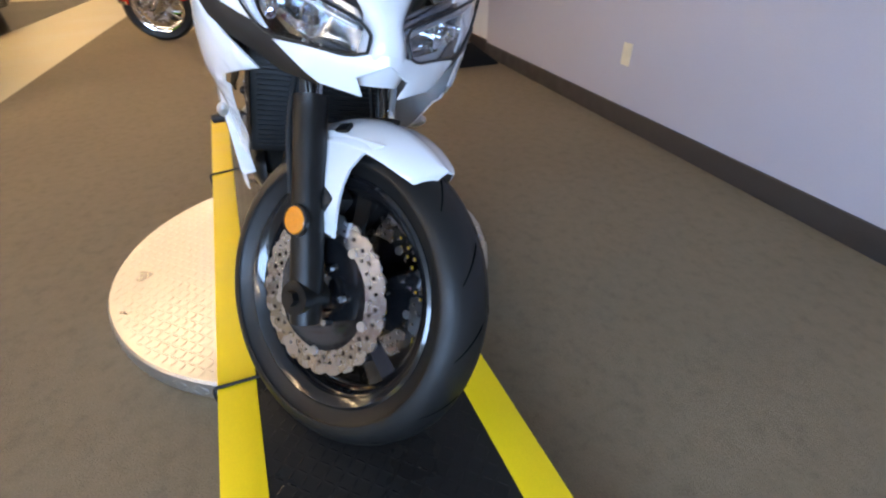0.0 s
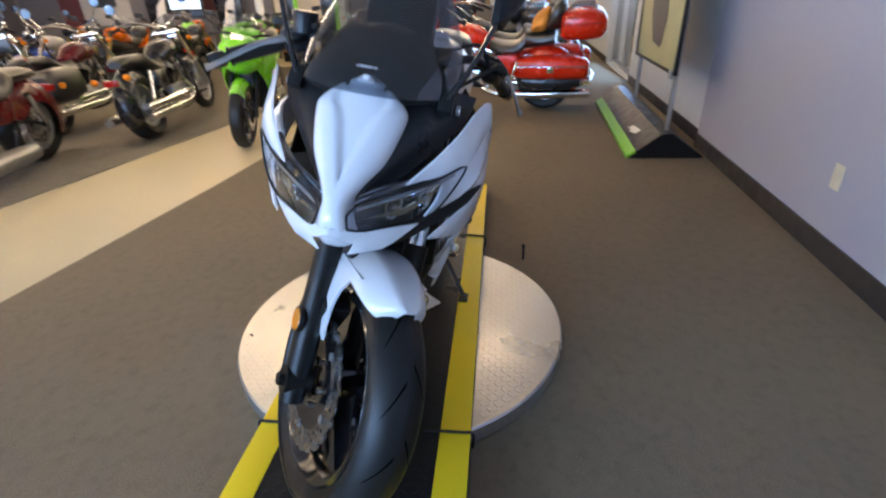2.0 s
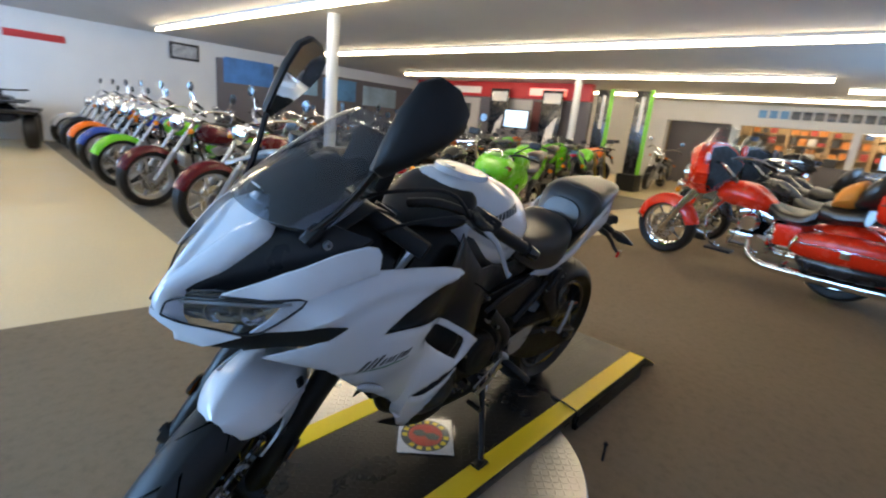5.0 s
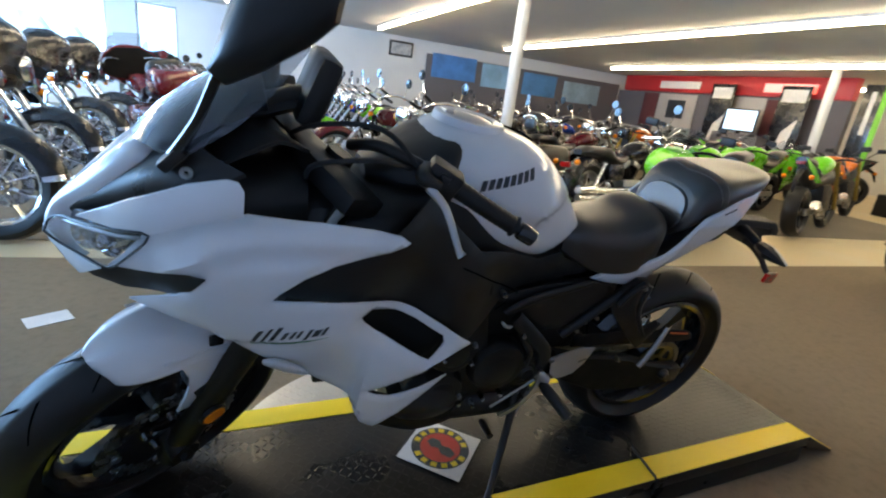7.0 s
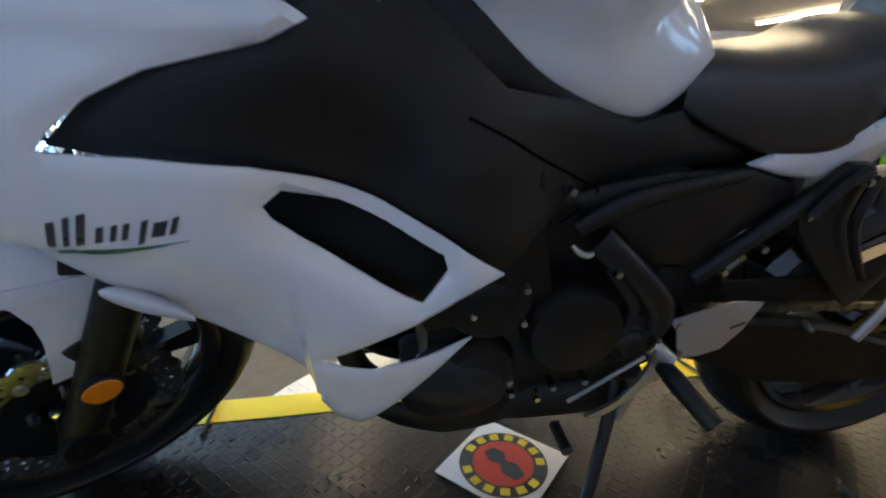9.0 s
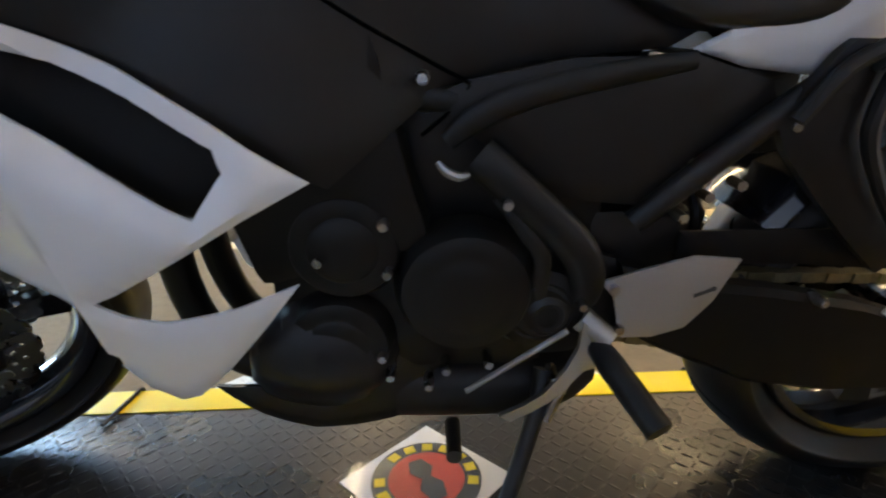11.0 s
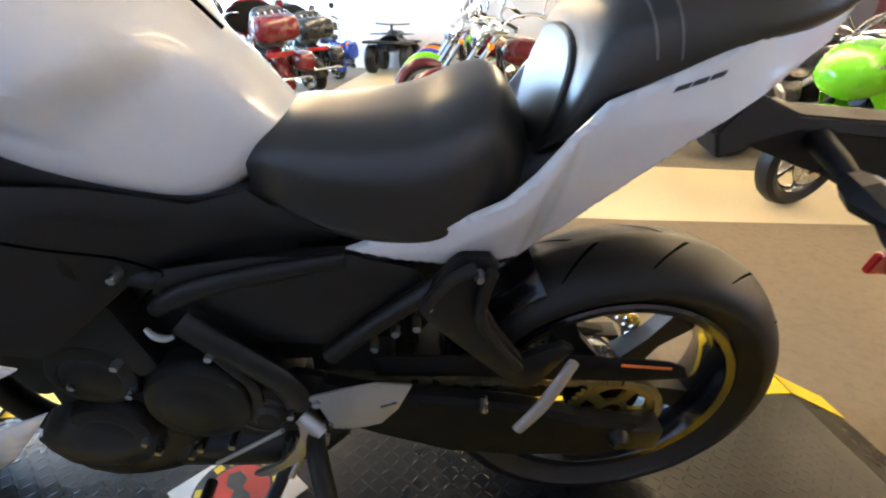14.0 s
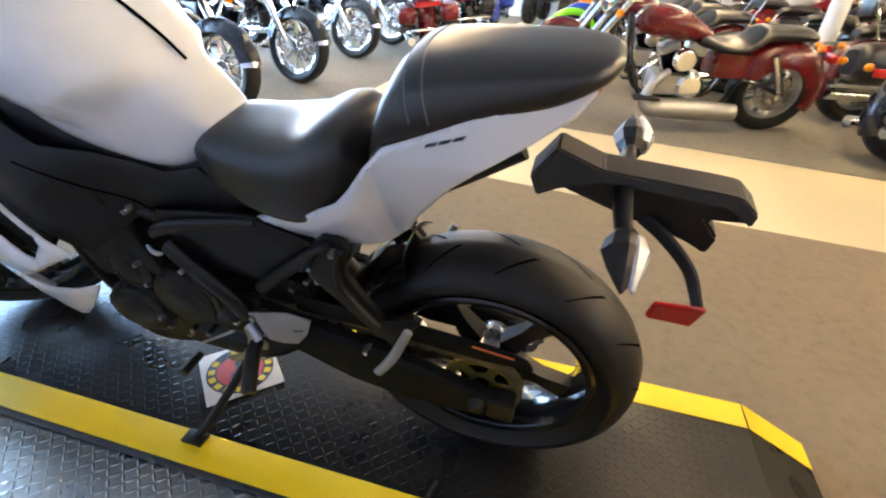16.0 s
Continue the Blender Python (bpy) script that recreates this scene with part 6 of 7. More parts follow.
def tourer(paint_mat, label, box_mat=None, pak=True, pad=None, fairing=True):
    box_mat = box_mat or paint_mat
    bike = thing("touring_motorcycle", Matrix(), label, "motorcycle", "showroom motorcycles")
    wheel("rear_wheel", bike, 0, 0.32, 0.17, 0.21, 7, CHROME)
    wheel("front_wheel", bike, -1.62, 0.33, 0.14, 0.235, 9, CHROME)
    part("front_fender", guard(0.355, 8, 168, 0.17, 0.10, (-1.62, 0, 0.33)), paint_mat, bike)
    part("fender_trim", guard(0.36, 8, 14, 0.18, 0.09, (-1.62, 0, 0.33), 4), CHROME, bike)
    part("rear_fender", guard(0.37, 60, 200, 0.24, 0.09, (0, 0, 0.33)), paint_mat, bike)
    part("fuel_tank", hull([(-1.12, 0.06, 0.74, 0.84), (-1.06, 0.13, 0.70, 0.90), (-0.92, 0.16, 0.68, 0.93), (-0.76, 0.15, 0.67, 0.90), (-0.62, 0.09, 0.67, 0.80), (-0.56, 0.05, 0.68, 0.75)], n=24), paint_mat, bike)
    part("rider_saddle", hull([(-0.62, 0.10, 0.64, 0.78), (-0.48, 0.18, 0.62, 0.74), (-0.32, 0.20, 0.62, 0.74), (-0.22, 0.19, 0.66, 0.84)], n=22, top=3), VINYL, bike, "black leather touring saddle")
    part("pillion_saddle", hull([(-0.22, 0.16, 0.66, 0.86), (-0.08, 0.18, 0.68, 0.84), (0.10, 0.18, 0.70, 0.86)], n=22, top=3), VINYL, bike)
    twin_engine(bike, -0.74, 0.40, CHROME)
    for s in (-1, 1):
        bag = part("saddlebag", hull([(-0.34, 0.06, 0.50, 0.56), (-0.28, 0.11, 0.43, 0.60), (-0.10, 0.128, 0.41, 0.635), (0.22, 0.13, 0.41, 0.64), (0.42, 0.11, 0.42, 0.61), (0.47, 0.07, 0.44, 0.56)], n=20, top=4, bottom=4, tuck=0.95), paint_mat, bike, m=at((0, s * 0.27, 0)))
        part("bag_base", hull([(-0.26, 0.08, 0.38, 0.44), (-0.16, 0.12, 0.31, 0.44), (0.24, 0.12, 0.30, 0.44), (0.40, 0.09, 0.33, 0.44)], n=20, top=4, bottom=4, tuck=0.9), NIGHT, bag, "black lower bag shell", m=at((0, s * 0.27, 0)))
        part("bag_trim", boxes((-0.30, 0.44, s * 0.27 - 0.131, s * 0.27 + 0.131, 0.545, 0.555), bevel=0.002), CHROME, bag)
        part("bag_latch", boxes((0.05, 0.12, s * 0.40 - 0.008, s * 0.40 + 0.008, 0.49, 0.545), bevel=0.004), CHROME, bag)
        part("exhaust", tube([(-0.72, s * 0.14, 0.40), (-0.66, s * 0.2, 0.26), (-0.40, s * 0.24, 0.22), (0.50, s * 0.25, 0.24)], [0.022, 0.028, 0.045, 0.048], n=12), CHROME, bike, "long chrome exhaust")
        part("crash_bar", tube([(-1.02, s * 0.10, 0.72), (-1.04, s * 0.34, 0.62), (-1.02, s * 0.36, 0.40), (-0.96, s * 0.12, 0.24)], 0.016, n=8, steps=4), CHROME, bike)
        part("bag_guard", tube([(-0.36, s * 0.16, 0.28), (-0.34, s * 0.40, 0.30), (-0.30, s * 0.42, 0.50), (-0.26, s * 0.40, 0.60)], 0.014, n=8, steps=4), CHROME, bike)
        part("fork_leg", rod((-1.62, s * 0.12, 0.31), (-1.20, s * 0.12, 0.96), 0.034, 14), CHROME, bike)
        part("footboard", boxes((-1.05, -0.80, s * 0.25 - 0.055, s * 0.25 + 0.055, 0.26, 0.285), bevel=0.008), BLACK_MATT, bike)
        part("handlebar", tube([(-1.18, s * 0.03, 1.02), (-1.14, s * 0.16, 1.10), (-0.98, s * 0.33, 1.10), (-0.84, s * 0.42, 1.02)], 0.014, n=8, steps=4), CHROME, bike)
        part("grip", rod((-0.92, s * 0.37, 1.06), (-0.80, s * 0.44, 0.99), 0.019, 10), RUBBER, bike)
        part("mirror", lathe([(0.0005, -0.012), (0.055, -0.010), (0.06, 0.0), (0.055, 0.008), (0.0005, 0.008)], 18, "x", closed=False), paint_mat, bike, m=at((-1.12, s * 0.40, 1.16)))
        part("side_cover", boxes((-0.52, -0.30, s * 0.15 - 0.02, s * 0.15 + 0.02, 0.42, 0.62), bevel=0.018), paint_mat, bike)
        part("passing_lamp", lathe([(0.0005, 0.06), (0.035, 0.05), (0.055, 0.0), (0.0005, -0.008)], 18, "x", closed=False), CHROME, bike, m=at((-1.42, s * 0.22, 0.84)))
    lamp_pod("headlamp", bike, (-1.46, 0, 0.94), 0.09, LENS, "chrome round headlamp")
    if fairing:
        rings = []
        for x, k in ((-1.46, 0.52), (-1.42, 0.80), (-1.33, 1.0), (-1.22, 0.97)):
            rings.append([(x + 0.10 * (abs(yy) / 0.36) ** 2, yy * k, 1.0 + (zz - 1.0) * k) for yy, zz in ((0, 1.28), (-0.16, 1.26), (-0.30, 1.17), (-0.40, 1.02), (-0.34, 0.90), (-0.20, 0.84), (-0.12, 0.76), (0, 0.76), (0.12, 0.76), (0.20, 0.84), (0.34, 0.90), (0.40, 1.02), (0.30, 1.17), (0.16, 1.26))])
        part("batwing_fairing", loft(rings), paint_mat, bike)
        part("fairing_inside", loft([[(x - 0.004 + off, y * 0.93, 1.0 + (z - 1.0) * 0.93) for x, y, z in rings[-1]] for off in (0.0, 0.012)]), BLACK_DULL, bike)
        part("windscreen", draped([(-1.34, 1.22, 0.26), (-1.28, 1.32, 0.25), (-1.22, 1.42, 0.18)], 0.10, 0.005, 12), HAZE, bike, "clear touring windscreen")
    if pak:
        box_ = part("tour_trunk", hull([(0.16, 0.22, 0.79, 1.00), (0.22, 0.26, 0.76, 1.055), (0.44, 0.265, 0.76, 1.06), (0.56, 0.24, 0.78, 1.02), (0.61, 0.17, 0.83, 0.95)], n=24, top=4, bottom=4, tuck=0.92), box_mat, bike, "hard luggage trunk")
        part("trunk_seam", boxes((0.18, 0.55, -0.262, 0.262, 0.935, 0.942), bevel=0.002), BLACK_MATT, box_)
        for y in (-0.16, -0.08, 0, 0.08, 0.16):
            part("rack_rail", tube([(0.24, y, 1.05), (0.28, y, 1.085), (0.46, y, 1.085), (0.50, y, 1.05)], 0.007, n=6, steps=3), CHROME, box_)
        part("trunk_backrest", hull([(0.0, 0.16, 0.84, 0.95), (0.05, 0.20, 0.83, 1.06), (0.11, 0.21, 0.84, 1.13), (0.16, 0.19, 0.86, 1.15), (0.19, 0.14, 0.90, 1.12)], n=20, top=4), VINYL, bike)
    if pad:
        part("tank_pad", hull([(-0.16, 0.12, 0.82, 0.90), (-0.13, 0.17, 0.82, 0.99), (-0.05, 0.19, 0.82, 1.05), (0.01, 0.17, 0.84, 1.07), (0.03, 0.12, 0.86, 1.04)], n=18), pad, bike, "orange padded bag")
    signals(bike, [(-1.40, -0.30, 0.80), (-1.40, 0.30, 0.80)])
    part("tail_lamp", boxes((0.36, 0.40, -0.16, 0.16, 0.60, 0.66), bevel=0.012), RED_LENS, bike)
    part("rear_bumper", tube([(0.42, -0.30, 0.34), (0.50, -0.2, 0.36), (0.50, 0.2, 0.36), (0.42, 0.30, 0.34)], 0.014, n=8, steps=4), CHROME, bike)
    return bike


def sport(paint_mat, label, second=None, naked=False):
    second = second or NIGHT
    bike = thing("sport_motorcycle", Matrix(), label, "motorcycle", "showroom motorcycles")
    wheel("rear_wheel", bike, 0, 0.312, 0.17, 0.216, 5, BLACK_GLOSS)
    wheel("front_wheel", bike, -1.40, 0.30, 0.12, 0.216, 5, BLACK_GLOSS)
    part("front_fender", guard(0.318, 45, 140, 0.13, 0.06, (-1.40, 0, 0.30)), second if naked else paint_mat, bike)
    for s in (-1, 1):
        part("fork_leg", rod((-1.40, s * 0.105, 0.28), (-1.10, s * 0.105, 0.92), 0.026, 14), GOLD if naked else BLACK_GLOSS, bike)
        part("handlebar", tube([(-1.08, s * 0.05, 0.93), (-1.06, s * 0.18, 0.96), (-0.96, s * 0.34, 0.93)], 0.013, n=8, steps=4), BLACK_MATT, bike)
        part("mirror", boxes((-0.02, 0.02, -0.06, 0.06, -0.035, 0.035), bevel=0.015), BLACK_MATT, bike, m=at((-1.20, s * 0.34, 1.10)))
        part("mirror_stem", tube([(-1.24, s * 0.16, 0.98), (-1.20, s * 0.30, 1.09)], 0.008, n=6), BLACK_MATT, bike)
        part("swingarm", boxes((-0.42, 0.08, s * 0.10 - 0.018, s * 0.10 + 0.018, 0.27, 0.35), bevel=0.012), ALLOY, bike)
        if not naked:
            part("side_fairing", shell([(-1.40, 0.78), (-1.24, 0.90), (-1.02, 0.86), (-0.90, 0.76), (-0.66, 0.52), (-0.62, 0.34), (-0.90, 0.26), (-1.06, 0.40), (-1.22, 0.58)], spread([(-1.40, 0.78, 0.10), (-1.1, 0.86, 0.22), (-0.7, 0.5, 0.17), (-0.85, 0.28, 0.12), (-1.1, 0.6, 0.23)]), step=0.05), paint_mat, bike, m=Matrix() if s < 0 else FLIP)
            part("fairing_band", shell([(-1.20, 0.66), (-1.0, 0.72), (-0.80, 0.60), (-0.70, 0.46), (-0.95, 0.54)], lambda x, z: 0.232 + 0.1 * (x + 1.0) * -1 * 0.3, step=0.05), second, bike, m=Matrix() if s < 0 else FLIP)
        part("tail_panel", shell([(-0.38, 0.66), (-0.10, 0.80), (0.22, 0.96), (0.14, 0.84), (-0.12, 0.66)], lambda x, z: 0.12 - 0.25 * max(0, x), step=0.05), paint_mat, bike, m=Matrix() if s < 0 else FLIP)
    part("fuel_tank", hull([(-0.92, 0.10, 0.80, 0.95), (-0.82, 0.14, 0.76, 0.99), (-0.66, 0.14, 0.74, 0.97), (-0.52, 0.10, 0.73, 0.87), (-0.44, 0.06, 0.74, 0.80)], n=22), paint_mat, bike)
    part("seat", hull([(-0.48, 0.07, 0.70, 0.79), (-0.32, 0.13, 0.69, 0.81), (-0.20, 0.13, 0.72, 0.85)], n=18, top=3), VINYL, bike)
    part("pillion_seat", hull([(-0.18, 0.10, 0.78, 0.90), (-0.08, 0.11, 0.82, 0.95), (0.12, 0.07, 0.90, 0.97)], n=18, top=3), VINYL, bike)
    part("engine", boxes((-0.90, -0.48, -0.15, 0.15, 0.26, 0.64), bevel=0.06), ENGINE, bike)
    part("inner_frame", hull([(-1.20, 0.08, 0.60, 0.88), (-0.95, 0.13, 0.58, 0.84), (-0.55, 0.10, 0.56, 0.74), (-0.2, 0.08, 0.62, 0.74), (0.1, 0.05, 0.80, 0.88)], n=18), BLACK_MATT, bike)
    part("muffler", tube([(-0.60, 0.12, 0.22), (-0.30, 0.18, 0.28), (0.10, 0.20, 0.42)], [0.03, 0.05, 0.055], n=14), STEEL, bike, "steel muffler")
    if naked:
        part("headlamp", boxes((-1.36, -1.24, -0.10, 0.10, 0.80, 1.0), bevel=0.04), second, bike)
        part("lens", boxes((-1.368, -1.361, -0.075, 0.075, 0.83, 0.95), bevel=0.003), LENS, bike)
    else:
        part("nose", hull([(-1.50, 0.04, 0.74, 0.80), (-1.44, 0.13, 0.68, 0.86), (-1.34, 0.19, 0.64, 0.94), (-1.22, 0.20, 0.66, 0.96)], n=20), paint_mat, bike)
        part("windscreen", draped([(-1.38, 0.93, 0.13), (-1.28, 1.03, 0.15), (-1.16, 1.12, 0.09)], 0.08, 0.004, 10), HAZE, bike, "clear fairing screen")
        for s in (-1, 1):
            part("headlamp", shell([(-1.47, 0.78), (-1.36, 0.86), (-1.30, 0.84), (-1.40, 0.76)], spread([(-1.47, 0.78, 0.075), (-1.30, 0.84, 0.205), (-1.36, 0.86, 0.175), (-1.40, 0.76, 0.155)]), step=0.03), CHROME, bike, m=Matrix() if s < 0 else FLIP)
    part("plate_hanger", tube([(0.08, 0, 0.82), (0.25, 0, 0.72), (0.34, 0, 0.56)], [0.03, 0.03, 0.015], n=8), BLACK_MATT, bike)
    part("tail_lamp", boxes((0.17, 0.20, -0.05, 0.05, 0.88, 0.92), bevel=0.008), RED_LENS, bike)
    signals(bike, [(0.22, -0.14, 0.74), (0.22, 0.14, 0.74)])
    return bike


def stand_at(front, rear):
    """The pose of a bike from where its front and rear tyres touch the floor."""
    d = Vector(rear) - Vector(front)
    return Matrix.Translation((rear[0], rear[1], 0.007)) @ Matrix.Rotation(math.atan2(d.y, d.x), 4, "Z") @ Matrix.Rotation(radians(7), 4, "X")


KINDS = {
    "maroon": cruiser(MAROON, "maroon cruiser motorcycle with chrome V-twin", False, False, True),
    "wine": cruiser(WINE, "dark wine-red cruiser motorcycle with leather bags", "leather"),
    "black": cruiser(NIGHT, "black cruiser motorcycle with long chrome pipes", False, False),
    "lime": cruiser(LIME, "lime green cruiser motorcycle with chrome pipes", False, False),
    "blue": cruiser(BLUE, "blue cruiser motorcycle with chrome pipes", True),
    "orange": cruiser(ORANGE, "orange cruiser motorcycle with chrome pipes", False, False),
    "silver": cruiser(SILVER, "silver cruiser motorcycle with leather bags", "leather"),
    "red_tour": tourer(RED, "bright red touring motorcycle with trunk", pad=TAN_PAD),
    "black_tour": tourer(NIGHT, "black touring motorcycle with fairing and bags", pak=False),
    "night_tour": tourer(NIGHT, "black touring motorcycle with trunk"),
    "maroon_tour": tourer(MAROON, "maroon touring motorcycle with trunk"),
    "green": sport(LIME, "lime green and black sport motorcycle"),
    "green_naked": sport(LIME, "lime green naked motorcycle", ORANGE, True),
    "orange_naked": sport(ORANGE, "orange and black naked motorcycle", NIGHT, True),
    "black_sport": sport(NIGHT, "black sport motorcycle with red band", RED),
}
FLEET = [
    ("maroon", (-0.05, 3.55), (1.60, 3.85)), ("wine", (-0.15, 4.85), (1.5, 5.15)), ("lime", (-0.08, 6.1), (1.57, 6.3)), ("blue", (0.0, 7.25), (1.65, 7.45)), ("orange", (0.1, 8.4), (1.75, 8.6)), ("black", (0.2, 9.6), (1.85, 9.8)), ("silver", (0.25, 10.7), (1.9, 10.9)),
    ("black", (4.04, 3.63), (2.41, 3.28)), ("wine", (4.1, 4.75), (2.5, 4.45)), ("black", (4.1, 5.95), (2.5, 5.65)), ("black", (4.2, 7.1), (2.6, 6.85)), ("maroon", (4.2, 8.3), (2.6, 8.05)), ("silver", (4.2, 9.5), (2.6, 9.3)),
    ("green", (2.02, 2.08), (3.38, 2.40)), ("green_naked", (6.4, 2.95), (5.1, 2.55)), ("green", (5.0, 3.7), (6.4, 3.95)), ("black_sport", (5.1, 4.9), (6.5, 5.15)), ("orange_naked", (5.1, 6.0), (6.5, 6.2)), ("silver", (5.1, 7.2), (6.7, 7.4)), ("blue", (5.1, 8.4), (6.7, 8.6)), ("black", (5.1, 9.6), (6.7, 9.8)),
    ("orange_naked", (8.4, 3.7), (7.1, 3.3)), ("green", (7.3, 4.6), (8.7, 4.8)), ("green_naked", (8.8, 6.2), (7.5, 6.0)), ("black_sport", (7.5, 7.3), (8.9, 7.5)), ("orange_naked", (7.5, 8.5), (8.8, 8.7)),
    ("red_tour", (3.96, 0.90), (3.65, -0.81)), ("black_tour", (5.25, 0.75), (4.85, -0.85)), ("night_tour", (6.3, 1.1), (5.95, -0.5)), ("black_sport", (9.8, 1.8), (9.5, 0.4)),
    ("black_tour", (-2.50, 2.45), (-4.08, 2.72)), ("night_tour", (-2.54, 3.60), (-4.12, 3.85)), ("black_tour", (-2.62, 5.05), (-4.2, 5.25)), ("maroon_tour", (-2.55, 7.35), (-1.90, 5.90)), ("night_tour", (-2.4, 9.0), (-1.75, 7.55)), ("black_tour", (-2.7, 6.3), (-4.2, 6.5)), ("blue", (-2.3, 10.6), (-1.65, 9.2)),
    ("black", (10.8, 2.2), (12.4, 2.5)), ("black_tour", (11.0, 0.7), (12.6, 1.0)), ("black", (10.9, 3.6), (12.5, 3.8)), ("black", (8.3, 0.9), (7.95, -0.7)), ("black_tour", (7.35, 1.0), (7.0, -0.6)), ("black_sport", (9.2, 5.3), (10.1, 4.6)),
]
used = set()
for kind, front, rear in FLEET:
    m = stand_at(front, rear)
    if kind in used:
        copy_thing(KINDS[kind], m)
    else:
        used.add(kind)
        KINDS[kind].matrix_world = m

# ---- platform and turntable ----
TOP, MID = 0.11, 0.086
turntable = thing("turntable", Matrix.Translation((-0.70, MID, 0)), "round aluminium tread-plate turntable lying on the carpet", "turntable")
part("deck", lathe([(0.0005, 0.066), (0.600, 0.066), (0.606, 0.060), (0.606, 0.012), (0.600, 0.007), (0.0005, 0.007)], 96, "z", closed=False), PLATE_ALU, turntable)
PITCH = 0.0215
lay = []
for i in range(-28, 29):
    for j in range(-28, 29):
        x, y = i * PITCH, j * PITCH
        if math.hypot(x, y) < 0.585 and not -0.29 < y < 0.29:
            lay.append((x, y, 0.0662, radians(45 if (i + j) % 2 else -45)))
tread(lay, (0.0128, 0.0036), 0.0012, "tread", PLATE_ALU, turntable)
rim_lay = []
for k in range(126):
    a = 2 * math.pi * k / 126
    rim_lay += [(a, 0.024 + 0.018 * r, (k + r) % 2) for r in range(2)]
verts, faces = [], []
for a, z, turn in rim_lay:
    c, s = math.cos(a), math.sin(a)
    k = len(verts)
    d = 1 if turn else -1
    for u, v, h in ((-0.012, -0.008 * d, 0), (-0.003, 0.003 * d, 0), (0.012, 0.008 * d, 0), (0.003, -0.003 * d, 0), (0, 0, 0.002)):
        verts.append(((0.6062 + h) * c - u * s, (0.6062 + h) * s + u * c, z + v))
    faces += [(k, k + 1, k + 4), (k + 1, k + 2, k + 4), (k + 2, k + 3, k + 4), (k + 3, k, k + 4)]
me = bpy.data.meshes.new("rim_tread")
me.from_pydata(verts, [], faces)
me.materials.append(PLATE_ALU)
o = new("rim_tread", me)
o.parent = turntable
tagged(o, kind="stuff")

HALF = 0.298
FRONT, REAR = -2.05, 0.69
platform = thing("platform", Matrix.Translation((0, MID, 0)), "black tread-plate display platform with yellow taped edges", "platform")
part("deck", boxes((FRONT, REAR, -HALF, HALF, 0.072, TOP), bevel=0.003), PLATE, platform)
for side in (-1, 1):
    y0, y1 = sorted((side * HALF, side * (HALF - 0.02)))
    part("skirt", boxes((FRONT + 0.02, -1.36, y0, y1, 0.007, 0.0715), bevel=0.002), PLATE, platform)
    part("skirt", boxes((-0.04, REAR - 0.02, y0, y1, 0.007, 0.0715), bevel=0.002), PLATE, platform)
for x, d in ((REAR, 1), (FRONT, -1)):
    ring = [[(x, y, TOP - 0.001), (x + d * 0.185, y, 0.014), (x + d * 0.185, y, 0.007), (x, y, 0.06)] for y in (-HALF, HALF)]
    part("ramp_flap", loft(ring), PLATE, platform, smooth=False)
lay = []
for i in range(int((REAR - FRONT) / PITCH)):
    for j in range(-9, 10):
        lay.append((FRONT + 0.03 + i * PITCH * 0.985, j * PITCH, TOP, radians(45 if (i + j) % 2 else -45)))
tread(lay, (0.0122, 0.0030), 0.0007, "tread", PLATE, platform)
for side in (-1, 1):
    y0, y1 = sorted((side * (HALF - 0.001), side * (HALF - 0.084)))
    part("edge_tape", boxes((FRONT + 0.01, REAR - 0.002, y0, y1, TOP, TOP + 0.0022), bevel=0.0008), YELLOW, platform, "bright yellow safety tape")
    flap = [[(REAR + 0.002, y, TOP + 0.002), (REAR + 0.186, y, 0.017), (REAR + 0.186, y, 0.0155), (REAR + 0.002, y, TOP)] for y in (y0, y1)]
    part("flap_tape", loft(flap), YELLOW, platform, smooth=False)


def cord(x, skew, side):
    """A cord stretched round the platform's edge."""
    y = side * HALF
    c = tube([(x, y + side * 0.004, 0.06), (x, y + side * 0.005, TOP + 0.002), (x + skew * 0.3, y - side * 0.03, TOP + 0.006), (x + skew, y - side * 0.13, TOP + 0.006)], 0.004, n=8)
    return part("cord", c, STRAP, platform, "black cord tied across the yellow tape")


cord(-1.283, 0.0, 1)
cord(-1.283, 0.0, -1)
cord(-0.075, 0.03, -1)
cord(-0.075, 0.03, 1)

# ---- things on the platform and the floor ----
STICK_M = Matrix.Translation((-0.661, 0.074, TOP + 0.0035)) @ Matrix.Rotation(radians(45), 4, "Z")
sticker = thing("decal_sheet", STICK_M, "round red and yellow decal in a clear bag", "decal")
part("card", boxes((-0.098, 0.098, -0.098, 0.098, 0.0, 0.0016), bevel=0.0006), SHEET, sticker)
part("disc", lathe([(0.0005, 0.0024), (0.088, 0.0024), (0.088, 0.0017), (0.0005, 0.0017)], 48, "z", closed=False), INK, sticker, "black round ground")
part("red_disc", lathe([(0.0005, 0.0030), (0.061, 0.0030), (0.061, 0.0024), (0.0005, 0.0024)], 40, "z", closed=False), PAPER_RED, sticker, "red round centre")
part("emblem", slab([(-0.012, -0.05), (0.012, -0.05), (0.02, -0.02), (0.008, 0.0), (0.02, 0.02), (0.01, 0.045), (-0.012, 0.045), (-0.02, 0.02), (-0.008, 0.0), (-0.02, -0.02)], 0.0031, 0.0036), INK, sticker, "dark emblem shape", Matrix.Rotation(radians(-20), 4, "Z"))
for k in range(15):
    a = radians(20 + 360 * k / 15)
    if k not in (4, 11):
        part("letter_bar", boxes((0.066, 0.083, -0.009, 0.009, 0.0026, 0.0032), bevel=0), PAPER_YEL, sticker, m=Matrix.Rotation(a, 4, "Z"))
bag = slab([(-0.112, -0.105), (0.108, -0.112), (0.112, 0.106), (-0.105, 0.112)], 0.0046, 0.0050)
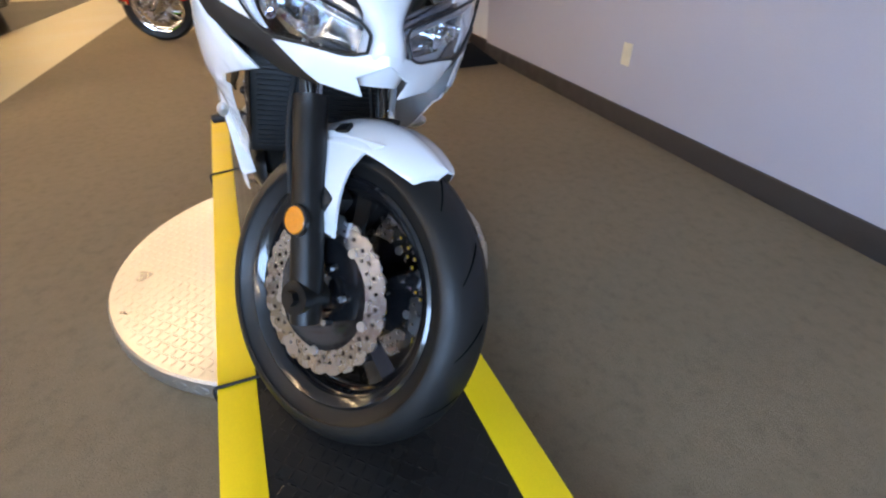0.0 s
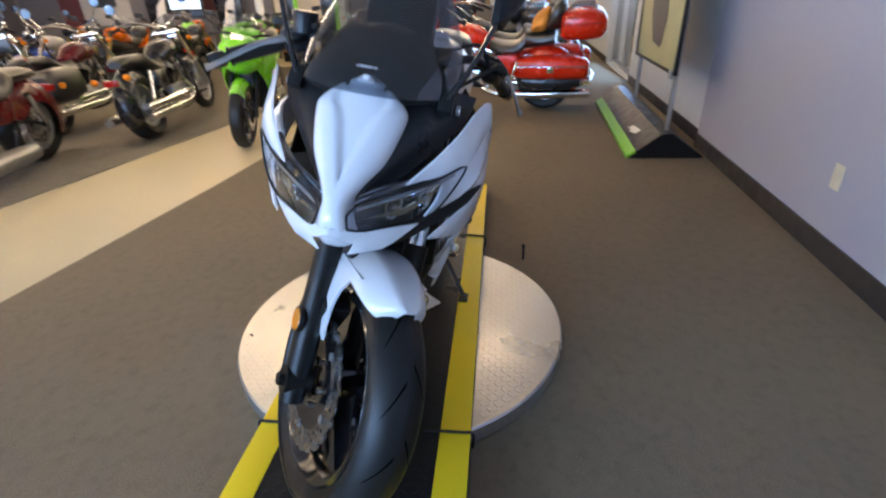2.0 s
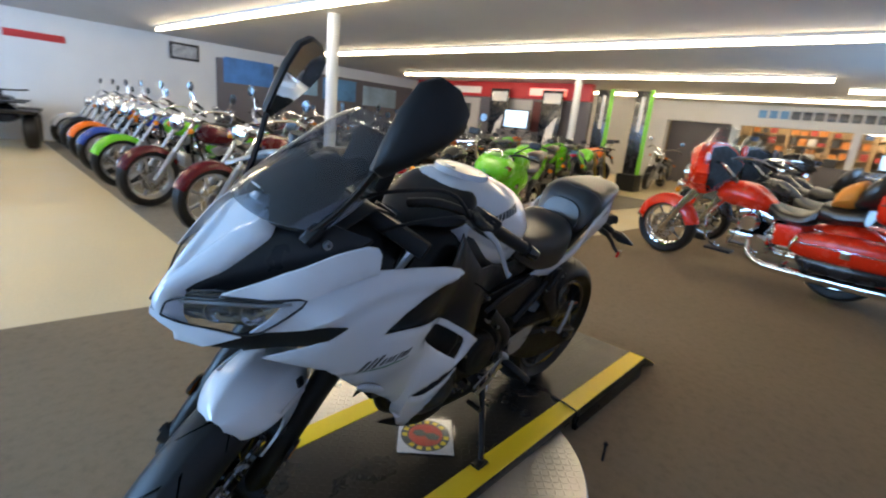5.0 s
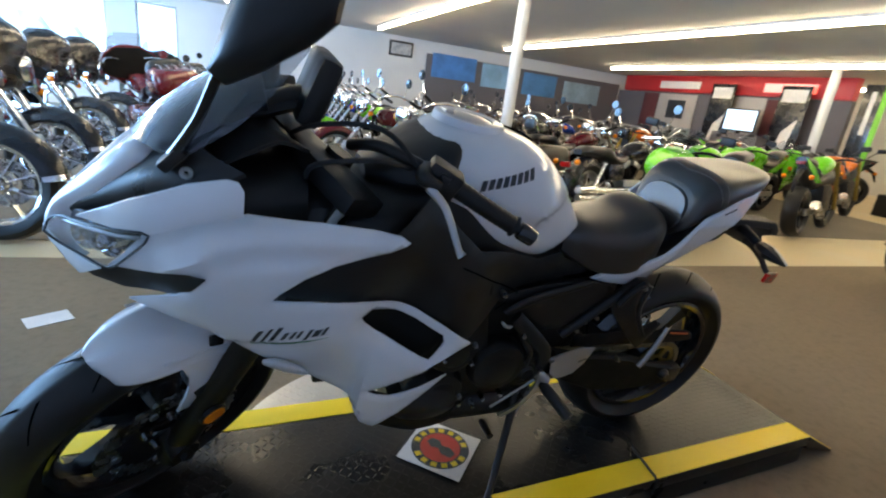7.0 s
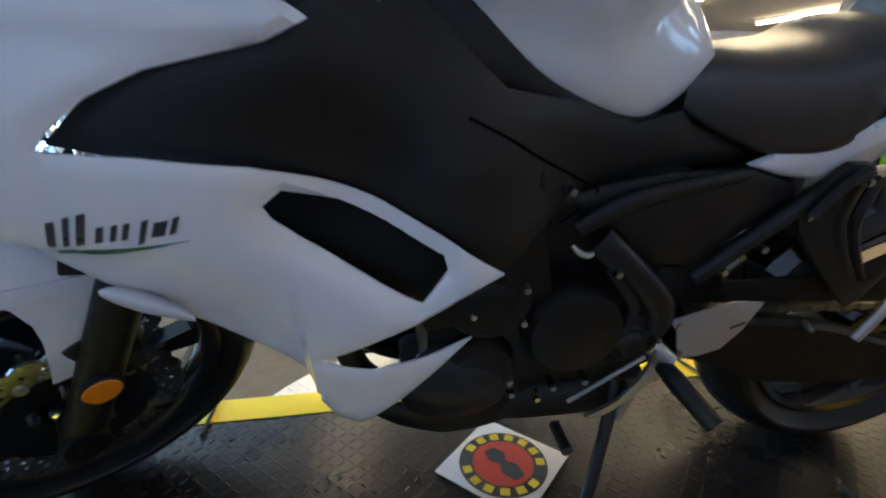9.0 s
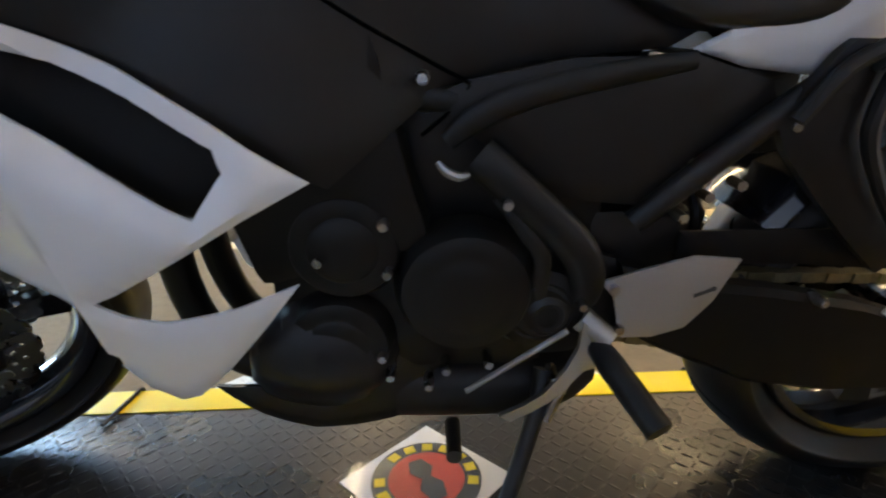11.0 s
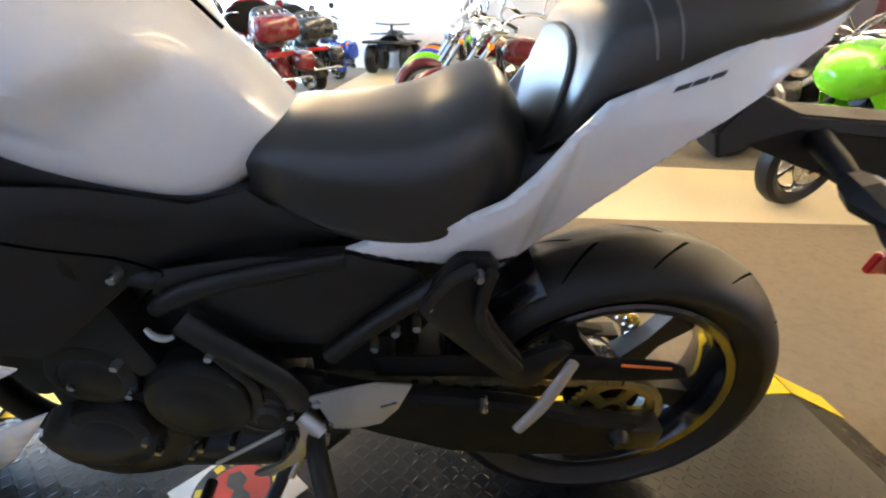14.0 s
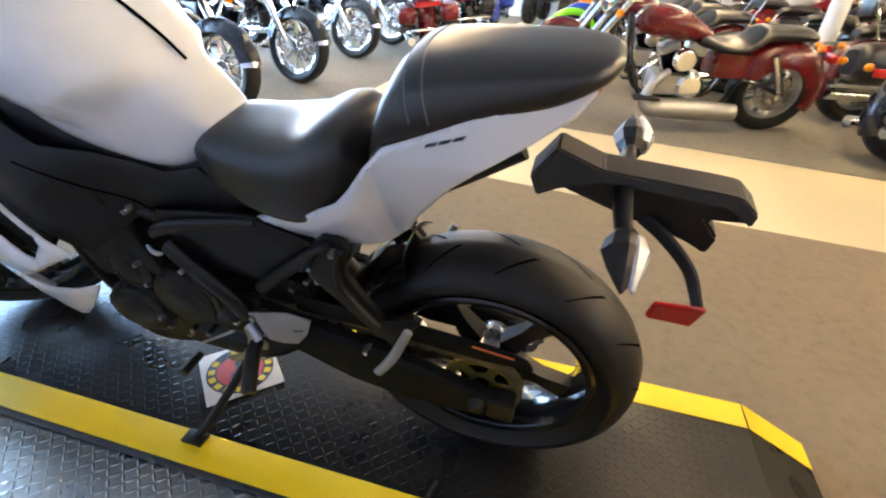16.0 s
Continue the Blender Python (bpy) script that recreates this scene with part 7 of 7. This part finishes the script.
for v in bag.verts:
    v.co.z += 0.002 * math.sin(40 * v.co.x) * math.cos(33 * v.co.y)
bag_ob = part("bag", bag, film("clear_bag_film", (0.97, 0.97, 0.97), 0.3, 0.08), sticker, "crinkled clear plastic bag")
bag_ob.visible_shadow = False

paper = part("paper_note", boxes((-0.08, 0.08, -0.055, 0.055, 0.0, 0.0015), bevel=0), SHEET)
paper.matrix_world = Matrix.Translation((-1.97, 1.345, 0.0075)) @ Matrix.Rotation(radians(28), 4, "Z")
tagged(paper, "white paper slip lying on the brown carpet", "paper")

# ---- poster stand with ramp ----
display = thing("display_ramp", Matrix.Translation((0, 0, 0.0065)), "low black display ramp with lime green edge and poster frame", "display stand")
ridge = []
for x, y0, y1 in ((1.58, -1.29, -1.85), (3.86, -1.46, -1.98)):
    ym = (y0 + y1) / 2
    ridge.append([(x, y0, 0.0), (x, y0, 0.012), (x, ym + 0.05, 0.185), (x, ym - 0.03, 0.190), (x, y1, 0.012), (x, y1, 0.0)])
part("ramp_body", loft(ridge), BLACK_MATT, display, smooth=False)
part("green_edge", loft([[(x, y + 0.012, 0.0), (x, y + 0.012, 0.02), (x, y - 0.055, 0.062), (x, y - 0.055, 0.04)] for x, y in ((1.578, -1.29), (3.862, -1.46))]), GREEN_TRIM, display, "lime green edge strip", smooth=False)
mark = part("ramp_mark", slab([(0, 0), (0.20, 0.012), (0.22, 0.06), (0.16, 0.045), (0.12, 0.075), (0.0, 0.05)], 0.0, 0.003), SHEET, display, "white logo shape", Matrix.Translation((1.95, -1.47, 0.130)) @ Matrix.Rotation(radians(-32), 4, "X"))
for x in (1.72, 3.12):
    y = -1.585 - 0.074 * (x - 1.58)
    part("upright", rod((x, y, 0.17), (x, y, 2.05), 0.018, 12), ALLOY, display)
TILT = Matrix.Translation((2.42, -1.60, 0.0)) @ Matrix.Rotation(math.atan(-0.074), 4, "Z")
board = part("poster_frame", boxes((-0.80, 0.80, -0.028, -0.004, 0.60, 2.0), bevel=0.004), BLACK_MATT, display, m=TILT)
part("poster_sheet", boxes((-0.77, 0.66, -0.0035, 0.0, 0.63, 1.97), bevel=0), KHAKI, board, "khaki printed poster", TILT)
part("poster_print", shell([(-0.25, 0.75), (0.05, 0.78), (0.22, 1.0), (0.25, 1.3), (0.05, 1.55), (-0.20, 1.5), (-0.32, 1.25), (-0.34, 0.95)], lambda x, z: -0.0035, thick=0.001, roll=0.0, step=0.1), surf("poster_dark_print", (0.10, 0.10, 0.09), 0.5, var=0.6, scale=14), board, "dark machine shape printed on the poster", TILT)
for z in (0.60, 2.0):
    part("clip", boxes((-0.74, -0.66, -0.035, 0.004, z - 0.03, z + 0.03), bevel=0.004), ALLOY, display, m=TILT)

pin = thing("lock_pin", Matrix.Translation((-0.21, -0.40, 0.067)), "thin black upright pin standing on the turntable", "pin")
part("shaft", rod((0, 0, 0.0), (0, 0, 0.065), 0.005, 10), STRAP, pin)
part("knob", lathe([(0.0005, 0.078), (0.007, 0.076), (0.009, 0.070), (0.007, 0.064), (0.0005, 0.062)], 12, "z", closed=False), STRAP, pin)

# ---- far wall dressing ----
picture = thing("wall_picture", Matrix.Translation((2.86, 12.195, 2.2)), "dark framed picture on the white wall", "picture")
part("frame", boxes((-0.33, 0.33, -0.035, -0.002, -0.19, 0.19), bevel=0.006), BLACK_MATT, picture)
part("print", boxes((-0.28, 0.28, -0.038, -0.0355, -0.14, 0.14), bevel=0), surf("grey_print", (0.35, 0.37, 0.40), 0.3, var=0.4, scale=9), picture)
for x0, x1, z0, z1, c in ((3.75, 5.1, 1.62, 2.24, (0.06, 0.22, 0.55)), (5.3, 6.5, 1.55, 2.18, (0.25, 0.45, 0.62)), (6.7, 7.9, 1.5, 2.12, (0.08, 0.25, 0.50)), (8.2, 9.6, 1.45, 2.05, (0.30, 0.42, 0.50))):
    ban = part("banner", boxes((x0, x1, 12.085, 12.105, z0, z1), bevel=0.003), surf("banner_print", c, 0.6, var=0.5, scale=2.4))
    tagged(ban, "blue printed banner on the grey display panel", "banner", "wall banners")
for y0, y1, hot in ((9.0, 10.4, False), (6.0, 7.2, True)):
    sg = part("sign", boxes((10.385, 10.415, y0, y1, 2.16, 2.36), bevel=0.012), glow("lit_red_sign", (1.0, 0.10, 0.06), 1.2) if hot else SHEET)
    tagged(sg, "red lit oval shop sign on the fascia" if hot else "white lettering bar on the red fascia", "sign", "fascia signs")
for y in (8.1, 6.3):
    k = thing("banner_stand", Matrix.Translation((10.2, y, 0.0)), "tall black and white banner stand", "banner stand", "banner stands")
    part("cloth", boxes((-0.01, 0.01, -0.33, 0.33, 0.35, 2.30), bevel=0.004), NIGHT, k)
    part("logo_patch", boxes((-0.014, -0.0105, -0.27, 0.27, 1.95, 2.22), bevel=0), SHEET, k)
    part("white_band", shell([(-0.20, 0.55), (-0.06, 1.3), (0.22, 1.6), (0.10, 0.8)], lambda x, z: 0.0112, thick=0.0006, roll=0, step=0.2), SHEET, k, m=Matrix.Rotation(radians(-90), 4, "Z"))
    part("foot", boxes((-0.2, 0.2, -0.30, 0.30, 0.007, 0.34), bevel=0.01), BLACK_MATT, k)
for y in (4.72, 3.75):
    k = thing("flag_stand", Matrix.Translation((9.9, y, 0)), "tall black flag banner with lime edge", "banner stand", "flag stands")
    part("cloth", boxes((-0.008, 0.008, -0.2, 0.12, 0.4, 2.33), bevel=0.004), NIGHT, k)
    part("lime_edge", boxes((-0.012, 0.012, -0.30, -0.2, 0.4, 2.36), bevel=0.004), GREEN_TRIM, k)
    part("letter_bar", boxes((-0.0115, -0.0085, -0.10, -0.02, 1.4, 2.2), bevel=0), SHEET, k)
    part("foot", boxes((-0.22, 0.22, -0.3, 0.16, 0.007, 0.4), bevel=0.01), BLACK_MATT, k)
screen_tv = thing("monitor", Matrix.Translation((10.1, 7.2, 0)), "lit blue computer monitor on a dark cabinet", "monitor")
part("cabinet", boxes((-0.3, 0.3, -0.6, 0.6, 0.007, 1.15), bevel=0.01), DARK_WALL, screen_tv)
part("bezel", boxes((-0.22, -0.18, -0.42, 0.42, 1.20, 1.72), bevel=0.008), BLACK_MATT, screen_tv)
part("screen", boxes((-0.224, -0.2205, -0.39, 0.39, 1.23, 1.69), bevel=0), SCREEN, screen_tv)
part("stem", boxes((-0.2, -0.15, -0.05, 0.05, 1.15, 1.22), bevel=0.004), BLACK_MATT, screen_tv)
for k in range(12):
    pl = part("letter_plate", boxes((14.57, 14.598, 2.0 - 0.26 * k, 2.2 - 0.26 * k, 2.17, 2.38), bevel=0.004), INK if k > 2 else BLUE_SIGN)
    tagged(pl, "small dark sign plate above the service counter", "sign plate", "service sign plates")
wing = part("wall_sign", shell([(-0.95, 2.06), (-0.72, 2.10), (-0.55, 2.16), (-0.60, 2.02), (-0.80, 1.99)], lambda x, z: -12.185, thick=0.01, roll=0, step=0.3), RED_WALL)
tagged(wing, "red wing-shaped sign on the white wall", "sign")
lb = part("wall_lettering", boxes((-0.42, 0.55, 12.18, 12.197, 1.98, 2.12), bevel=0.004), RED_WALL)
tagged(lb, "red lettering bar on the white wall", "sign")


def quad_bike(m):
    q = thing("quad_bike", m, "black four-wheeled quad bike by the wall", "quad bike")
    for x in (-0.55, 0.55):
        for y in (-0.38, 0.38):
            part("tyre", lathe([(0.13, 0.10), (0.25, 0.11), (0.29, 0.07), (0.29, -0.07), (0.25, -0.11), (0.13, -0.10)], 28), RUBBER, q, m=at((x, y, 0.29)))
    part("body", hull([(-0.75, 0.20, 0.45, 0.62), (-0.5, 0.28, 0.42, 0.74), (-0.1, 0.18, 0.40, 0.80), (0.4, 0.2, 0.42, 0.78), (0.8, 0.26, 0.46, 0.66)], n=20), NIGHT, q)
    for x in (-0.55, 0.55):
        part("mudguard", boxes((x - 0.32, x + 0.32, -0.52, 0.52, 0.60, 0.66), bevel=0.03), BLACK_MATT, q)
        part("rack", boxes((x - 0.25, x + 0.25, -0.35, 0.35, 0.78, 0.80), bevel=0.008), BLACK_MATT, q)
    part("handlebar", tube([(-0.1, -0.38, 1.0), (-0.2, -0.15, 0.98), (-0.2, 0.15, 0.98), (-0.1, 0.38, 1.0)], 0.015, n=8), BLACK_MATT, q)
    part("stem", rod((-0.25, 0, 0.75), (-0.2, 0, 0.98), 0.03), BLACK_MATT, q)
    part("seat", hull([(-0.1, 0.12, 0.76, 0.86), (0.2, 0.16, 0.76, 0.88), (0.55, 0.14, 0.74, 0.86)], n=18, top=3), VINYL, q)


quad_bike(Matrix.Translation((-0.65, 11.1, 0.007)) @ Matrix.Rotation(radians(80), 4, "Z"))
counter = part("service_counter", boxes((14.2, 14.55, -2.0, 3.4, 0.0, 1.0), bevel=0.01), DARK_WALL)
tagged(counter, "long dark service counter below the openings", "counter")
STOCK = [surf("stock_" + n, c, 0.55, var=0.25, scale=20) for n, c in (("tan", (0.42, 0.28, 0.15)), ("red", (0.40, 0.05, 0.04)), ("white", (0.62, 0.60, 0.56)), ("dark", (0.05, 0.045, 0.04)), ("orange", (0.55, 0.20, 0.04)), ("blue", (0.07, 0.13, 0.30)))]
luck = random.Random(7)


def stock_shelf(y):
    """An open shelf unit, filled with boxes and cans."""
    sh = thing("shelf_unit", Matrix.Translation((16.9, y, 0.0)), "open brown shelf unit full of boxes in the service room", "shelf", "stock shelves")
    for dy in (-0.5, 0.5):
        part("upright", boxes((-0.2, 0.2, dy - 0.02, dy + 0.02, 0.0, 2.0), bevel=0.003), STOCK[0], sh)
    for z in (0.55, 0.95, 1.25, 1.55, 1.85):
        part("board", boxes((-0.2, 0.2, -0.479, 0.479, z - 0.02, z), bevel=0.002), STOCK[0], sh)
    return [(y + dy, z) for z in (0.95, 1.25, 1.55, 1.85) for dy in (-0.36, -0.12, 0.12, 0.36)]


for y in (-2.0, -0.95, 0.1, 1.15, 2.2):
    for py, z in stock_shelf(y):
        if luck.random() < 0.82:
            w, h, d = luck.uniform(0.07, 0.11), luck.uniform(0.10, 0.24), luck.uniform(0.08, 0.15)
            b = part("stock_box", boxes((16.86 - d, 16.86 + d * 0.6, py - w, py + w, z + 0.001, z + h), bevel=0.006), luck.choice(STOCK))
            tagged(b, "small coloured box standing on a shelf", "box", "stock boxes")


def hanging_light(x, y0, y1, z):
    h = thing("hanging_light", Matrix.Translation((x, 0, 0)), "lit fluorescent fitting hung in the service room", "ceiling light", "service lights")
    part("housing", boxes((-0.09, 0.09, y0, y1, z + 0.03, z + 0.07), bevel=0.006), SHEET, h)
    part("tube", rod((0, y0 + 0.03, z), (0, y1 - 0.03, z), 0.022, 10), TUBE, h)
    for y in (y0 + 0.2, y1 - 0.2):
        part("rod", rod((0, y, z + 0.07), (0, y, CEILING - 0.002), 0.006, 6), STEEL, h)


hanging_light(16.0, -2.25, -0.22, 1.99)
hanging_light(16.0, 0.9, 1.5, 2.02)
# Added dark sheet: gives the open passage its gloom by colour.
dark_panel = part("door_2", boxes((15.3, 15.36, 2.7, 4.75, 0.0, 2.05), bevel=0.004), DARK_WALL, kind="structure", label="dark panel standing in for the unlit open passage")
till = thing("counter_monitor", Matrix.Translation((14.4, -0.94, 1.002)), "white glowing monitor on the service counter", "monitor")
part("bezel", boxes((-0.02, 0.02, -0.27, 0.27, 0.06, 0.45), bevel=0.006), BLACK_MATT, till)
part("screen", boxes((-0.0235, -0.0205, -0.25, 0.25, 0.08, 0.43), bevel=0), SCREEN, till)
part("stand", boxes((-0.05, 0.06, -0.08, 0.08, 0.0, 0.06), bevel=0.004), BLACK_MATT, till)
for y, w, h, c in ((0.3, 0.14, 0.22, 3), (0.75, 0.10, 0.30, 2), (1.3, 0.2, 0.18, 3), (1.9, 0.12, 0.26, 5), (-1.6, 0.16, 0.20, 1), (-1.95, 0.1, 0.28, 2), (2.3, 0.18, 0.24, 3)):
    b = part("counter_item", boxes((14.28, 14.46, y - w, y + w, 1.002, 1.0 + h), bevel=0.015), STOCK[c])
    tagged(b, "small packed display box on the service counter", "display box", "counter boxes")
PALE = surf("pale_display_board", (0.42, 0.40, 0.38), 0.5, var=0.12, scale=3)
WINE_CLOTH = surf("wine_display_cloth", (0.10, 0.025, 0.03), 0.7, var=0.2, scale=5)
for y0, y1, z0, z1, mat, words in ((9.05, 10.4, 0.3, 2.02, PALE, "pale grey display board on the dark partition"), (7.10, 7.95, 0.3, 2.03, PALE, "pale grey display board on the dark partition"), (6.2, 7.06, 0.3, 2.0, WINE_CLOTH, "dark wine-red display board on the partition"), (10.45, 11.0, 0.3, 2.02, WINE_CLOTH, "dark wine-red display board on the partition")):
    b = part("display_board", boxes((10.462, 10.497, y0, y1, z0, z1), bevel=0.004), mat)
    tagged(b, words, "display board", "partition boards")
frame_board = part("picture_frame", boxes((10.44, 10.459, 9.4, 10.0, 1.35, 1.85), bevel=0.006), INK)
tagged(frame_board, "dark framed print on the pale display board", "picture")
